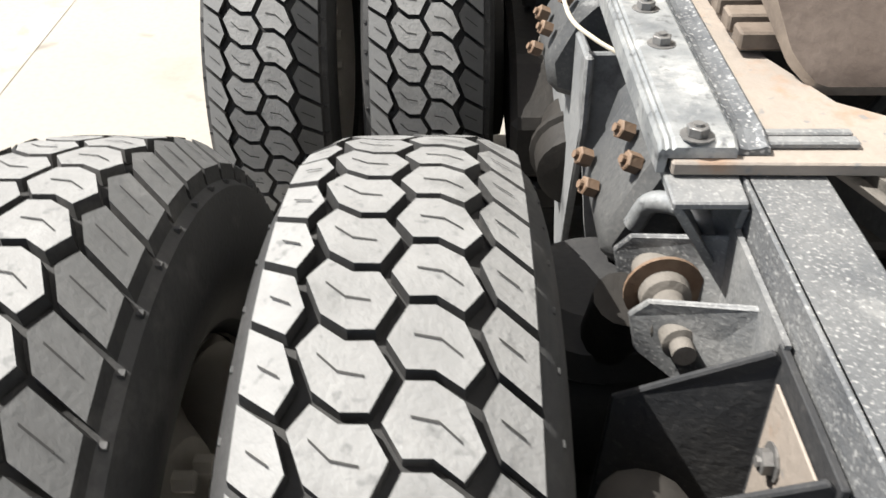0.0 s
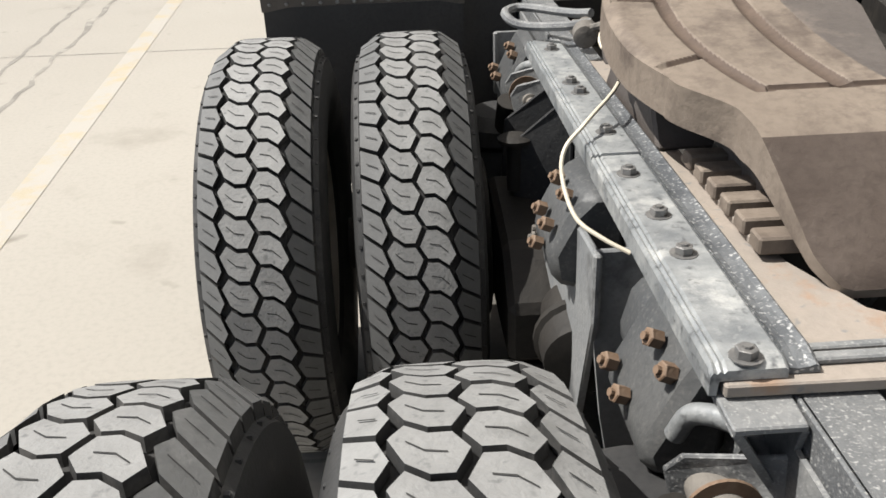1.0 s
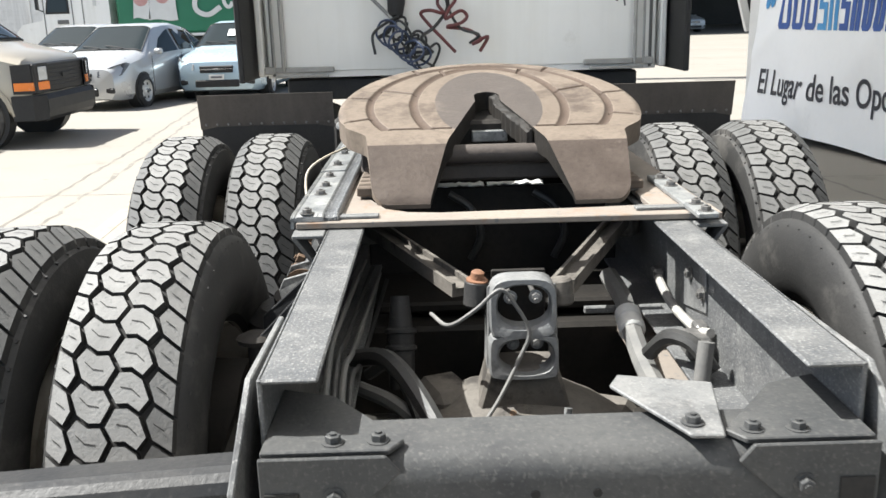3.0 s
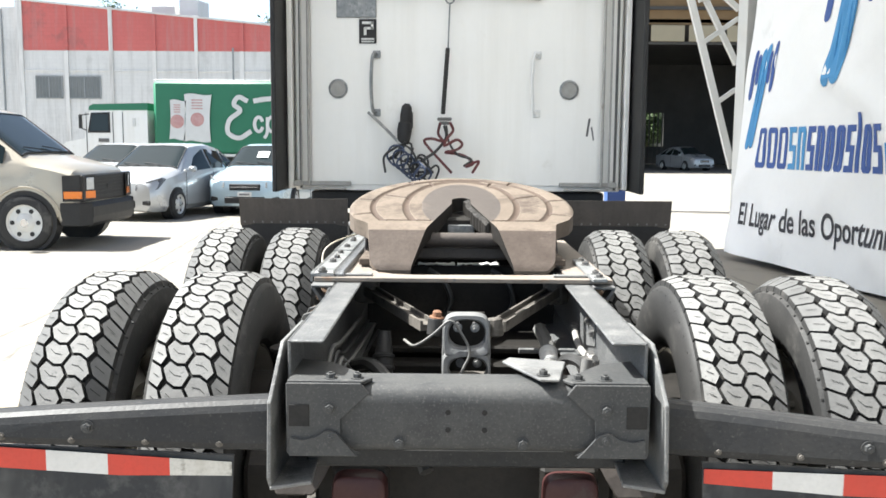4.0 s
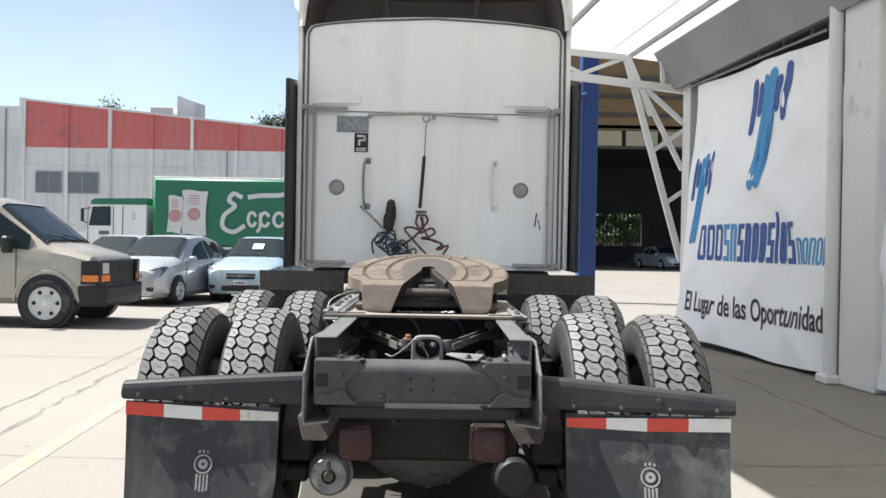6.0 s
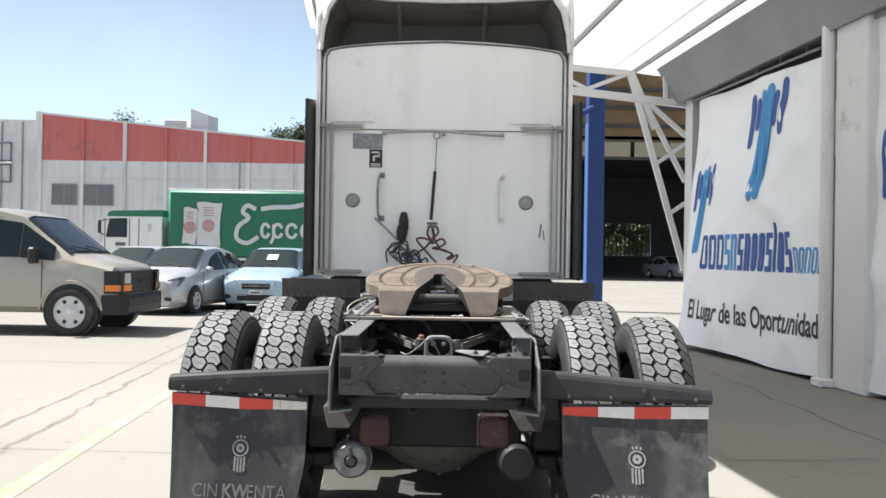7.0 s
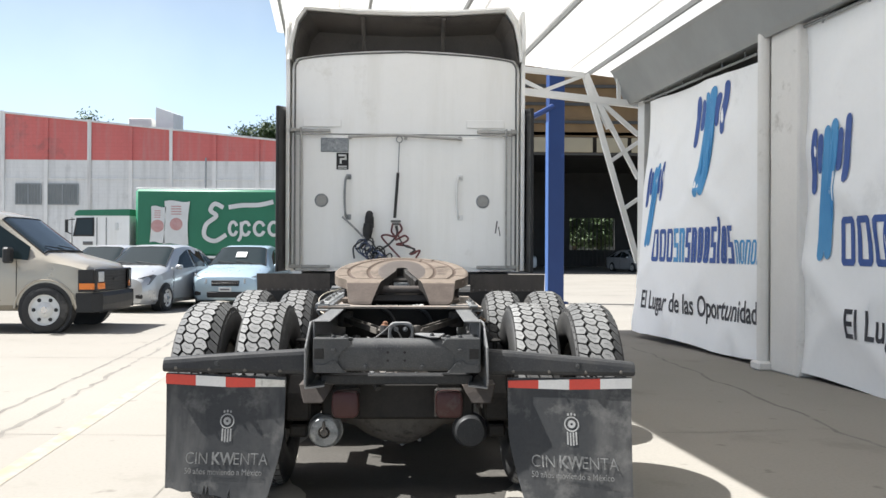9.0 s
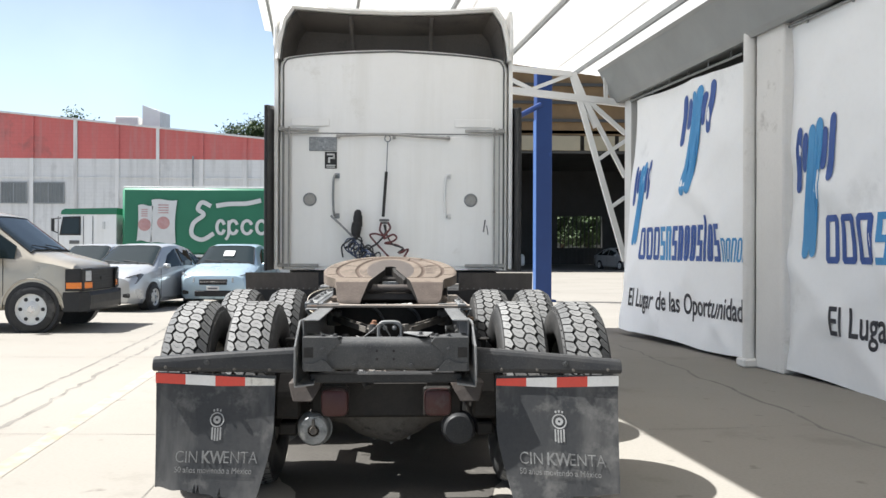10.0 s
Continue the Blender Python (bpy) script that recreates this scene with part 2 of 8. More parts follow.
M_HOSE = surface("black_hose", (0.022, 0.022, 0.022), (0.04, 0.04, 0.038), 12, 0.5)
M_HOSE_GREY = surface("grey_hose", (0.12, 0.12, 0.118), (0.17, 0.165, 0.155), 12, 0.6)
M_HOSE_RED = surface("red_hose", (0.13, 0.03, 0.03), (0.09, 0.026, 0.026), 12, 0.5)
M_HOSE_BLUE = surface("blue_hose", (0.035, 0.055, 0.11), (0.035, 0.045, 0.08), 12, 0.5)
M_WIRE = surface("cream_cable", (0.50, 0.45, 0.36), (0.42, 0.38, 0.30), 20, 0.6)
M_BEIGE = surface("beige_van_paint", (0.38, 0.345, 0.28), (0.37, 0.33, 0.265), 1.5, 0.3, 0.25, bump=0.03, grain=30, coat=0.5, mottle=0.1)
M_CAR_SILVER = surface("silver_car_paint", (0.46, 0.47, 0.475), (0.44, 0.45, 0.455), 1.5, 0.3, 0.35, bump=0.02, coat=0.6, mottle=0.1)
M_CAR_BLUE = surface("pale_blue_car_paint", (0.38, 0.48, 0.54), (0.36, 0.46, 0.52), 1.5, 0.3, 0.3, bump=0.02, coat=0.6, mottle=0.1)
M_GLASS = glass_dark("tinted_window", (0.014, 0.021, 0.022), 0.04)
M_GLASS_DULL = surface("dusty_window", (0.13, 0.14, 0.14), (0.19, 0.195, 0.19), 1.5, 0.35, bump=0.02)
M_AMBER = surface("amber_lens", (0.75, 0.20, 0.02), (0.65, 0.18, 0.02), 9, 0.25)
M_CLEAR_DARK = surface("dark_lens", (0.12, 0.12, 0.12), (0.22, 0.22, 0.22), 14, 0.15, 0.4)
M_CLEAR = surface("clear_lens", (0.50, 0.51, 0.51), (0.38, 0.39, 0.4), 14, 0.15, 0.4)
M_CLEAR_MID = surface("clear_grey_lens", (0.17, 0.175, 0.18), (0.42, 0.43, 0.43), 11, 0.15, 0.2)
M_PLASTIC = surface("black_plastic", (0.025, 0.025, 0.026), (0.034, 0.034, 0.034), 8, 0.5, spec=0.22)
M_CHROME = surface("chrome", (0.62, 0.62, 0.62), (0.55, 0.55, 0.55), 9, 0.15, 1.0, bump=0.02)
M_WHEEL = surface("silver_wheel_paint", (0.62, 0.62, 0.60), (0.55, 0.55, 0.53), 9, 0.4, 0.2, bump=0.05, stain=(0.4, 0.39, 0.37), stain_at=0.62)
M_GREEN = surface("green_box_paint", (0.02, 0.165, 0.085), (0.018, 0.145, 0.075), 1.2, 0.5, bump=0.05, stain=(0.05, 0.19, 0.12), stain_at=0.64, stain_scale=0.8, mottle=0.2)
M_PAPER = surface("white_print", (0.66, 0.66, 0.64), (0.58, 0.58, 0.56), 2, 0.6, bump=0.03, mottle=0.15)
M_WALLRED = surface("faded_red_wall_paint", (0.60, 0.155, 0.14), (0.53, 0.14, 0.13), 0.25, 0.85, bump=0.1, stain=(0.34, 0.13, 0.12), stain_at=0.58, stain_scale=0.35, courses=0.3, streak=(0.50, 0.20, 0.185))
M_WALLWHITE = surface("weathered_white_wall_paint", (0.74, 0.73, 0.71), (0.64, 0.63, 0.61), 0.35, 0.9, bump=0.12, stain=(0.48, 0.47, 0.455), stain_at=0.55, stain_scale=0.28, courses=0.25, streak=(0.54, 0.53, 0.51))
M_PILASTER = surface("pale_pilaster_paint", (0.78, 0.765, 0.74), (0.68, 0.665, 0.64), 0.8, 0.9, bump=0.12, streak=(0.44, 0.42, 0.40))
M_BANNER = surface("white_banner_vinyl", (0.88, 0.88, 0.88), (0.85, 0.855, 0.86), 0.8, 0.6, bump=0.05, grain=14, stain=(0.74, 0.74, 0.74), stain_at=0.6, stain_scale=0.9, mottle=0.1)
M_INK_DARK = surface("deep_blue_ink", (0.035, 0.085, 0.30), (0.045, 0.10, 0.33), 1.5, 0.6)
M_INK_LIGHT = surface("light_blue_ink", (0.075, 0.30, 0.58), (0.06, 0.25, 0.52), 1.5, 0.6)
M_INK_GREY = surface("dark_grey_ink", (0.10, 0.10, 0.115), (0.13, 0.13, 0.145), 1.5, 0.6)
M_STEELWHITE = surface("white_steelwork", (0.72, 0.72, 0.71), (0.66, 0.66, 0.64), 2, 0.5, bump=0.05, stain=(0.5, 0.48, 0.44), stain_at=0.66, mottle=0.2)
M_PILLAR = surface("white_rendered_pillar", (0.74, 0.725, 0.70), (0.68, 0.665, 0.64), 1.2, 0.85, bump=0.25, grain=30, stain=(0.42, 0.40, 0.37), stain_at=0.6, stain_scale=1.5, mottle=0.25)
M_GUTTER = surface("grey_sheet_metal", (0.30, 0.31, 0.31), (0.26, 0.27, 0.27), 1.2, 0.5, 0.3, bump=0.05, mottle=0.2)
M_CANOPY = surface("translucent_roof_sheet", (0.88, 0.865, 0.84), (0.85, 0.835, 0.81), 0.6, 0.6, bump=0.02, translucent=0.31, mottle=0.1)
M_BLUECOL = surface("blue_column_paint", (0.008, 0.036, 0.15), (0.008, 0.030, 0.13), 1.5, 0.45, bump=0.05, stain=(0.03, 0.09, 0.3), stain_at=0.62)
M_SKY_SCREEN = surface("grey_screen_render", (0.17, 0.175, 0.165), (0.13, 0.14, 0.12), 1.2, 0.8, bump=0.2, streak=(0.09, 0.095, 0.085))
# dark colour that carries the inner shade of the shed and bays
M_SHED_SHADE = surface("shade_dark_sheet", (0.06, 0.058, 0.055), (0.045, 0.044, 0.042), 0.6, 0.8)
M_BROWN = surface("amber_brown_sheet", (0.26, 0.165, 0.075), (0.17, 0.105, 0.05), 0.5, 0.7, translucent=0.25)
M_PALE = surface("pale_sheet", (0.46, 0.40, 0.28), (0.40, 0.35, 0.25), 0.6, 0.7, translucent=0.3)
M_LEAF = surface("leaf", (0.045, 0.085, 0.022), (0.075, 0.12, 0.035), 3, 0.6, bump=0, rand=0.2)
M_BARK = surface("bark", (0.10, 0.075, 0.05), (0.07, 0.055, 0.04), 8, 0.9, bump=0.5)


# ---- mesh helpers ----
def box(bm, c, s, bev=0.003, rot=None):
    """A bevelled box with centre c and sizes s."""
    m = Matrix.Translation(c) @ (rot.to_4x4() if rot else Matrix.Identity(4)) @ Matrix.Diagonal((*s, 1))
    made = bmesh.ops.create_cube(bm, size=1, matrix=m)["verts"]
    if bev:
        edges = list({e for v in made for e in v.link_edges})
        bmesh.ops.bevel(bm, geom=edges, offset=min(bev, 0.4 * min(s)), segments=1, affect="EDGES", profile=0.5)
    return bm


def ring_basis(d):
    d = Vector(d).normalized()
    up = Vector((0, 0, 1)) if abs(d.z) < 0.95 else Vector((1, 0, 0))
    a = d.cross(up).normalized()
    return a, d.cross(a).normalized()


def loft(bm, rings, caps=True, closed=True):
    """Skins rings of equal count."""
    vr = [[bm.verts.new(p) for p in r] for r in rings]
    k = len(vr[0])
    for a, b in zip(vr, vr[1:]):
        for i in range(k if closed else k - 1):
            j = (i + 1) % k
            try:
                bm.faces.new((a[i], a[j], b[j], b[i]))
            except ValueError:
                pass
    if caps and closed:
        bm.faces.new(vr[0][::-1])
        bm.faces.new(vr[-1])
    return vr


def spin(bm, p, axis, profile, seg=24, caps=True):
    """A turned form: profile rows of (distance along axis, radius) from p."""
    p, axis = Vector(p), Vector(axis).normalized()
    a, b = ring_basis(axis)
    rings = []
    for d, r in profile:
        rings.append([p + axis * d + (a * math.cos(2 * math.pi * i / seg) + b * math.sin(2 * math.pi * i / seg)) * max(r, 0.0005) for i in range(seg)])
    loft(bm, rings, caps)
    return bm


def cyl(bm, p0, p1, r, seg=16, bev=0.0):
    p0, p1 = Vector(p0), Vector(p1)
    h = (p1 - p0).length
    prof = [(0, r), (h, r)] if not bev else [(0, r - bev), (bev, r), (h - bev, r), (h, r - bev)]
    return spin(bm, p0, p1 - p0, prof, seg)


def smooth_line(pts, steps=6):
    """Catmull-Rom through the points."""
    pts = [Vector(p) for p in pts]
    ext = [2 * pts[0] - pts[1]] + pts + [2 * pts[-1] - pts[-2]]
    out = []
    for i in range(1, len(ext) - 2):
        p0, p1, p2, p3 = ext[i - 1 : i + 3]
        for s in range(steps):
            t = s / steps
            out.append(0.5 * (2 * p1 + (p2 - p0) * t + (2 * p0 - 5 * p1 + 4 * p2 - p3) * t * t + (3 * p1 - p0 - 3 * p2 + p3) * t**3))
    return out + [pts[-1]]


def tube(bm, pts, r, seg=8, steps=6):
    line = smooth_line(pts, steps) if steps > 1 and len(pts) > 2 else [Vector(p) for p in pts]
    rings = []
    a = b = None
    for i, p in enumerate(line):
        d = (line[min(i + 1, len(line) - 1)] - line[max(i - 1, 0)]).normalized()
        if a is None:
            a, b = ring_basis(d)
        else:
            a = (a - d * a.dot(d)).normalized()
            b = d.cross(a).normalized()
        rings.append([p + (a * math.cos(2 * math.pi * k / seg) + b * math.sin(2 * math.pi * k / seg)) * r for k in range(seg)])
    loft(bm, rings)
    return bm


def prism(bm, pts, thick, bev=0.0):
    """A flat polygon of 3D points, pushed along the vector thick."""
    thick = Vector(thick)
    a = [bm.verts.new(Vector(p)) for p in pts]
    b = [bm.verts.new(Vector(p) + thick) for p in pts]
    faces = [bm.faces.new(a[::-1]), bm.faces.new(b)]
    for i in range(len(a)):
        j = (i + 1) % len(a)
        faces.append(bm.faces.new((a[i], a[j], b[j], b[i])))
    if bev:
        edges = list({e for f in faces for e in f.edges})
        bmesh.ops.bevel(bm, geom=edges, offset=bev, segments=1, affect="EDGES", profile=0.5)
    return bm


def sheet(bm, fn, nu, nv, thick=None):
    """A grid surface fn(u, v), u and v from 0 to 1; thick: a vector for its back."""
    def lay(shift):
        return [[bm.verts.new(Vector(fn(i / nu, j / nv)) + shift) for j in range(nv + 1)] for i in range(nu + 1)]
    g = lay(Vector((0, 0, 0)))
    for i in range(nu):
        for j in range(nv):
            bm.faces.new((g[i][j], g[i + 1][j], g[i + 1][j + 1], g[i][j + 1]))
    if thick is not None:
        h = lay(Vector(thick))
        for i in range(nu):
            for j in range(nv):
                bm.faces.new((h[i][j], h[i][j + 1], h[i + 1][j + 1], h[i + 1][j]))
        for i in range(nu):
            bm.faces.new((g[i][0], h[i][0], h[i + 1][0], g[i + 1][0]))
            bm.faces.new((g[i][nv], g[i + 1][nv], h[i + 1][nv], h[i][nv]))
        for j in range(nv):
            bm.faces.new((g[0][j], g[0][j + 1], h[0][j + 1], h[0][j]))
            bm.faces.new((g[nu][j], h[nu][j], h[nu][j + 1], g[nu][j + 1]))
    return bm


def to_mesh(name, bm, mats, smooth=False):
    bmesh.ops.recalc_face_normals(bm, faces=bm.faces)
    me = bpy.data.meshes.new(name)
    bm.to_mesh(me)
    bm.free()
    for m in mats if isinstance(mats, (list, tuple)) else [mats]:
        me.materials.append(m)
    if smooth:
        me.polygons.foreach_set("use_smooth", [True] * len(me.polygons))
        me.set_sharp_from_angle(angle=radians(38))
    return me


def part(name, bm, mats, parent=None, label="", smooth=True, at=None):
    ob = new(name, to_mesh(name, bm, mats, smooth) if isinstance(bm, bmesh.types.BMesh) else bm)
    ob.parent = parent
    if at is not None:
        ob.matrix_basis = at
    return tagged(ob, label)


def thing(name, label, category, m=None, group="", kind=""):
    ob = new(name)
    ob.empty_display_size = 0.2
    if m is not None:
        ob.matrix_basis = m
    return tagged(ob, label, category, group, kind)


def B():
    return bmesh.new()


def bolt_mesh(name, r, h, mat, washer=True):
    bm = B()
    if washer:
        spin(bm, (0, 0, 0), (0, 0, 1), [(0, r * 1.5), (h * 0.14, r * 1.5)], 12)
    spin(bm, (0, 0, h * 0.18), (0, 0, 1), [(0, r), (h * 0.75, r), (h * 0.82, r * 0.85)], 6)
    spin(bm, (0, 0, h), (0, 0, 1), [(0, r * 0.45), (h * 0.25, r * 0.45)], 8)
    return to_mesh(name, bm, mat)


BOLT_DARK = bolt_mesh("bolt", 0.012, 0.012, M_BOLT)
BOLT_RUST = bolt_mesh("rusty_nut", 0.0135, 0.024, M_RUST, False)
BOLT_DULL = bolt_mesh("dull_nut", 0.016, 0.03, M_DUSTY, True)
BOLT_PAINT = bolt_mesh("painted_bolt", 0.011, 0.012, M_FRAME_END)
BOLT_SMALL = bolt_mesh("small_bolt", 0.009, 0.010, M_BOLT)
BOLT_TINY = bolt_mesh("tiny_bolt", 0.0065, 0.007, M_DUSTY)


def bolt(parent, p, way=(0, 0, 1), me=None, turn=0.0, label=""):
    m = Matrix.Translation(p) @ Vector(way).to_track_quat("Z", "Y").to_matrix().to_4x4() @ Matrix.Rotation(turn, 4, "Z")
    return part("bolt", me or BOLT_DARK, None, parent, label, at=m)


def lettering(name, text, size, mat, parent, m, bold=0.0, bend=None, depth=0.0005, width=None):
    """Words in the built-in font as a mesh; its left end of the baseline at m, or each point laid by bend(x, y), drawn out to width."""
    cu = bpy.data.curves.new(name, "FONT")
    cu.body, cu.size, cu.offset, cu.extrude = text, size, bold, depth
    tmp = new("tmp_text", cu)
    dg = bpy.context.evaluated_depsgraph_get()
    me = bpy.data.meshes.new_from_object(tmp.evaluated_get(dg))
    bpy.data.objects.remove(tmp)
    bpy.data.curves.remove(cu)
    me.name = name
    me.materials.clear()
    me.materials.append(mat)
    if width:
        k = width / max(v.co.x for v in me.vertices)
        for v in me.vertices:
            v.co.x *= k
    if bend:
        # cut long faces so that the words follow the cloth
        cut = bmesh.new()
        cut.from_mesh(me)
        bmesh.ops.triangulate(cut, faces=cut.faces)
        for _ in range(4):
            long = [e for e in cut.edges if e.calc_length() > size * 0.14]
            if long:
                bmesh.ops.subdivide_edges(cut, edges=long, cuts=1)
                bmesh.ops.triangulate(cut, faces=cut.faces)
        cut.to_mesh(me)
        cut.free()
        for v in me.vertices:
            v.co = bend(v.co.x, v.co.y)
    ob = new(name, me)
    ob.parent = parent
    if m is not None:
        ob.matrix_basis = m
    return ob


# ---- ground ----
def ground():
    bm = B()
    for a, b, c, d in ((-400, 400, -200, 600),):
        vs = [bm.verts.new(p) for p in ((a, c, 0), (b, c, 0), (b, d, 0), (a, d, 0))]
        bm.faces.new(vs)
    g = part("ground", bm, M_CONCRETE, None, "sunlit beige concrete yard with cracks and stains", False)
    return tagged(g, "", "ground", "", "structure")


ground()


def ground_strip(name, pts, width, mat, label, jitter=0.0, z=0.0012, seed=1):
    """A thin strip along a ground line, uneven at its sides."""
    rnd = random.Random(seed)
    line = []
    for (x0, y0), (x1, y1) in zip(pts, pts[1:]):
        k = max(2, int(math.hypot(x1 - x0, y1 - y0) / 0.18))
        line += [(x0 + (x1 - x0) * i / k, y0 + (y1 - y0) * i / k) for i in range(k)]
    line.append(pts[-1])
    bm = B()
    rows = []
    for i, (x, y) in enumerate(line):
        xa, ya = line[max(i - 1, 0)]
        xb, yb = line[min(i + 1, len(line) - 1)]
        d = Vector((xb - xa, yb - ya, 0)).normalized()
        side = Vector((-d.y, d.x, 0))
        off = rnd.uniform(-1, 1) * jitter
        w = width * rnd.uniform(0.5, 1.4) if jitter else width
        c = Vector((x, y, z)) + side * off
        rows.append((bm.verts.new(c - side * w / 2), bm.verts.new(c + side * w / 2)))
    for a, b in zip(rows, rows[1:]):
        bm.faces.new((a[0], a[1], b[1], b[0]))
    ob = part(name, bm, mat, None, label, False)
    return tagged(ob, "", name.replace("_", " "), "", "structure")


ground_strip("ground_crack", [(-2.0, -6), (-2.75, -0.5), (-3.03, 2.76), (-3.3, 6.2), (-3.57, 9.5), (-3.97, 13.2), (-4.2, 16)], 0.045, M_CRACK, "long dark crack in the concrete yard", 0.03, seed=2)
ground_strip("ground_crack", [(-2.3, -6), (-3.15, 0), (-3.44, 3.7), (-3.62, 6.5), (-3.87, 9.9), (-4.5, 16)], 0.04, M_CRACK, "thin dark joint in the concrete yard", 0.02, z=0.0015, seed=3)
ground_strip("ground_joint", [(-8, 2.55), (-4, 2.5), (-2.9, 2.47), (-1.3, 2.40), (2.0, 2.3)], 0.014, M_CRACK, "thin joint across the concrete slabs", 0.004, seed=4)
ground_strip("ground_joint", [(-9, 7.3), (-4, 7.2), (4.0, 7.0)], 0.014, M_CRACK, "thin joint across the concrete slabs", 0.004, z=0.0018, seed=5)
ground_strip("ground_joint", [(-1.28, -6), (-1.36, 0.2), (-1.44, 7)], 0.012, M_CRACK, "thin joint along the concrete slabs", 0.003, z=0.0021, seed=6)
ground_strip("ground_crack", [(3.05, 10.6), (3.15, 9.03), (3.33, 7.7), (3.30, 6.8), (3.36, 6.0), (3.34, 5.2), (3.40, 4.5), (3.36, 4.1), (3.41, 3.68), (3.45, 2.87), (3.40, 2.5), (3.45, 2.2), (3.51, 1.8), (3.6, 0.2)], 0.035, M_CRACK, "crooked dark crack in the shaded concrete", 0.03, seed=7)
ground_strip("ground_joint", [(2.0, 2.49), (2.5, 2.5), (3.1, 2.6)], 0.012, M_CRACK, "thin joint across the shaded concrete", 0.004, z=0.0024, seed=11)
ground_strip("ground_crack", [(1.5, 24.2), (6, 23.6), (11, 22.6), (18, 21)], 0.12, M_CRACK, "dark joint in the far concrete", 0.02, seed=8)
ground_strip("ground_crack", [(1.5, 34), (7, 32.5), (14, 31)], 0.16, M_CRACK, "dark joint in the far concrete", 0.02, z=0.0015, seed=9)
ground_strip("yellow_line", [(-2.15, -6), (-2.38, 0.6), (-2.6, 4.1), (-2.74, 6.3), (-3.1, 11.5)], 0.14, M_YELLOW, "worn yellow line painted on the concrete", z=0.0026, seed=10)


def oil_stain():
    """A ragged dark film on the slab under the axles; it deepens the truck's shade by colour."""
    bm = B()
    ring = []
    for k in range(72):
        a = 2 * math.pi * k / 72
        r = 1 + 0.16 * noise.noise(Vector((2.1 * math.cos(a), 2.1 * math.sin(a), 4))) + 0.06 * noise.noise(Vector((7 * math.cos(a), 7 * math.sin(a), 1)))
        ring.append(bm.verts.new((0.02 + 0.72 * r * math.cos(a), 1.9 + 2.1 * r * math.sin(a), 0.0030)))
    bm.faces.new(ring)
    ob = part("oil_stain", bm, M_UNDER_SHADE, None, "dark film of painted shade on the concrete under the truck", False)
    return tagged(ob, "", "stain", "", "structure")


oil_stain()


# ---- truck ----
TRUCK = thing("tractor_truck", "white parked tractor truck with bare fifth wheel and eight rear tyres", "truck")
R_TYRE, Y_REAR, Y_FRONT = 0.540, 1.06, 2.62


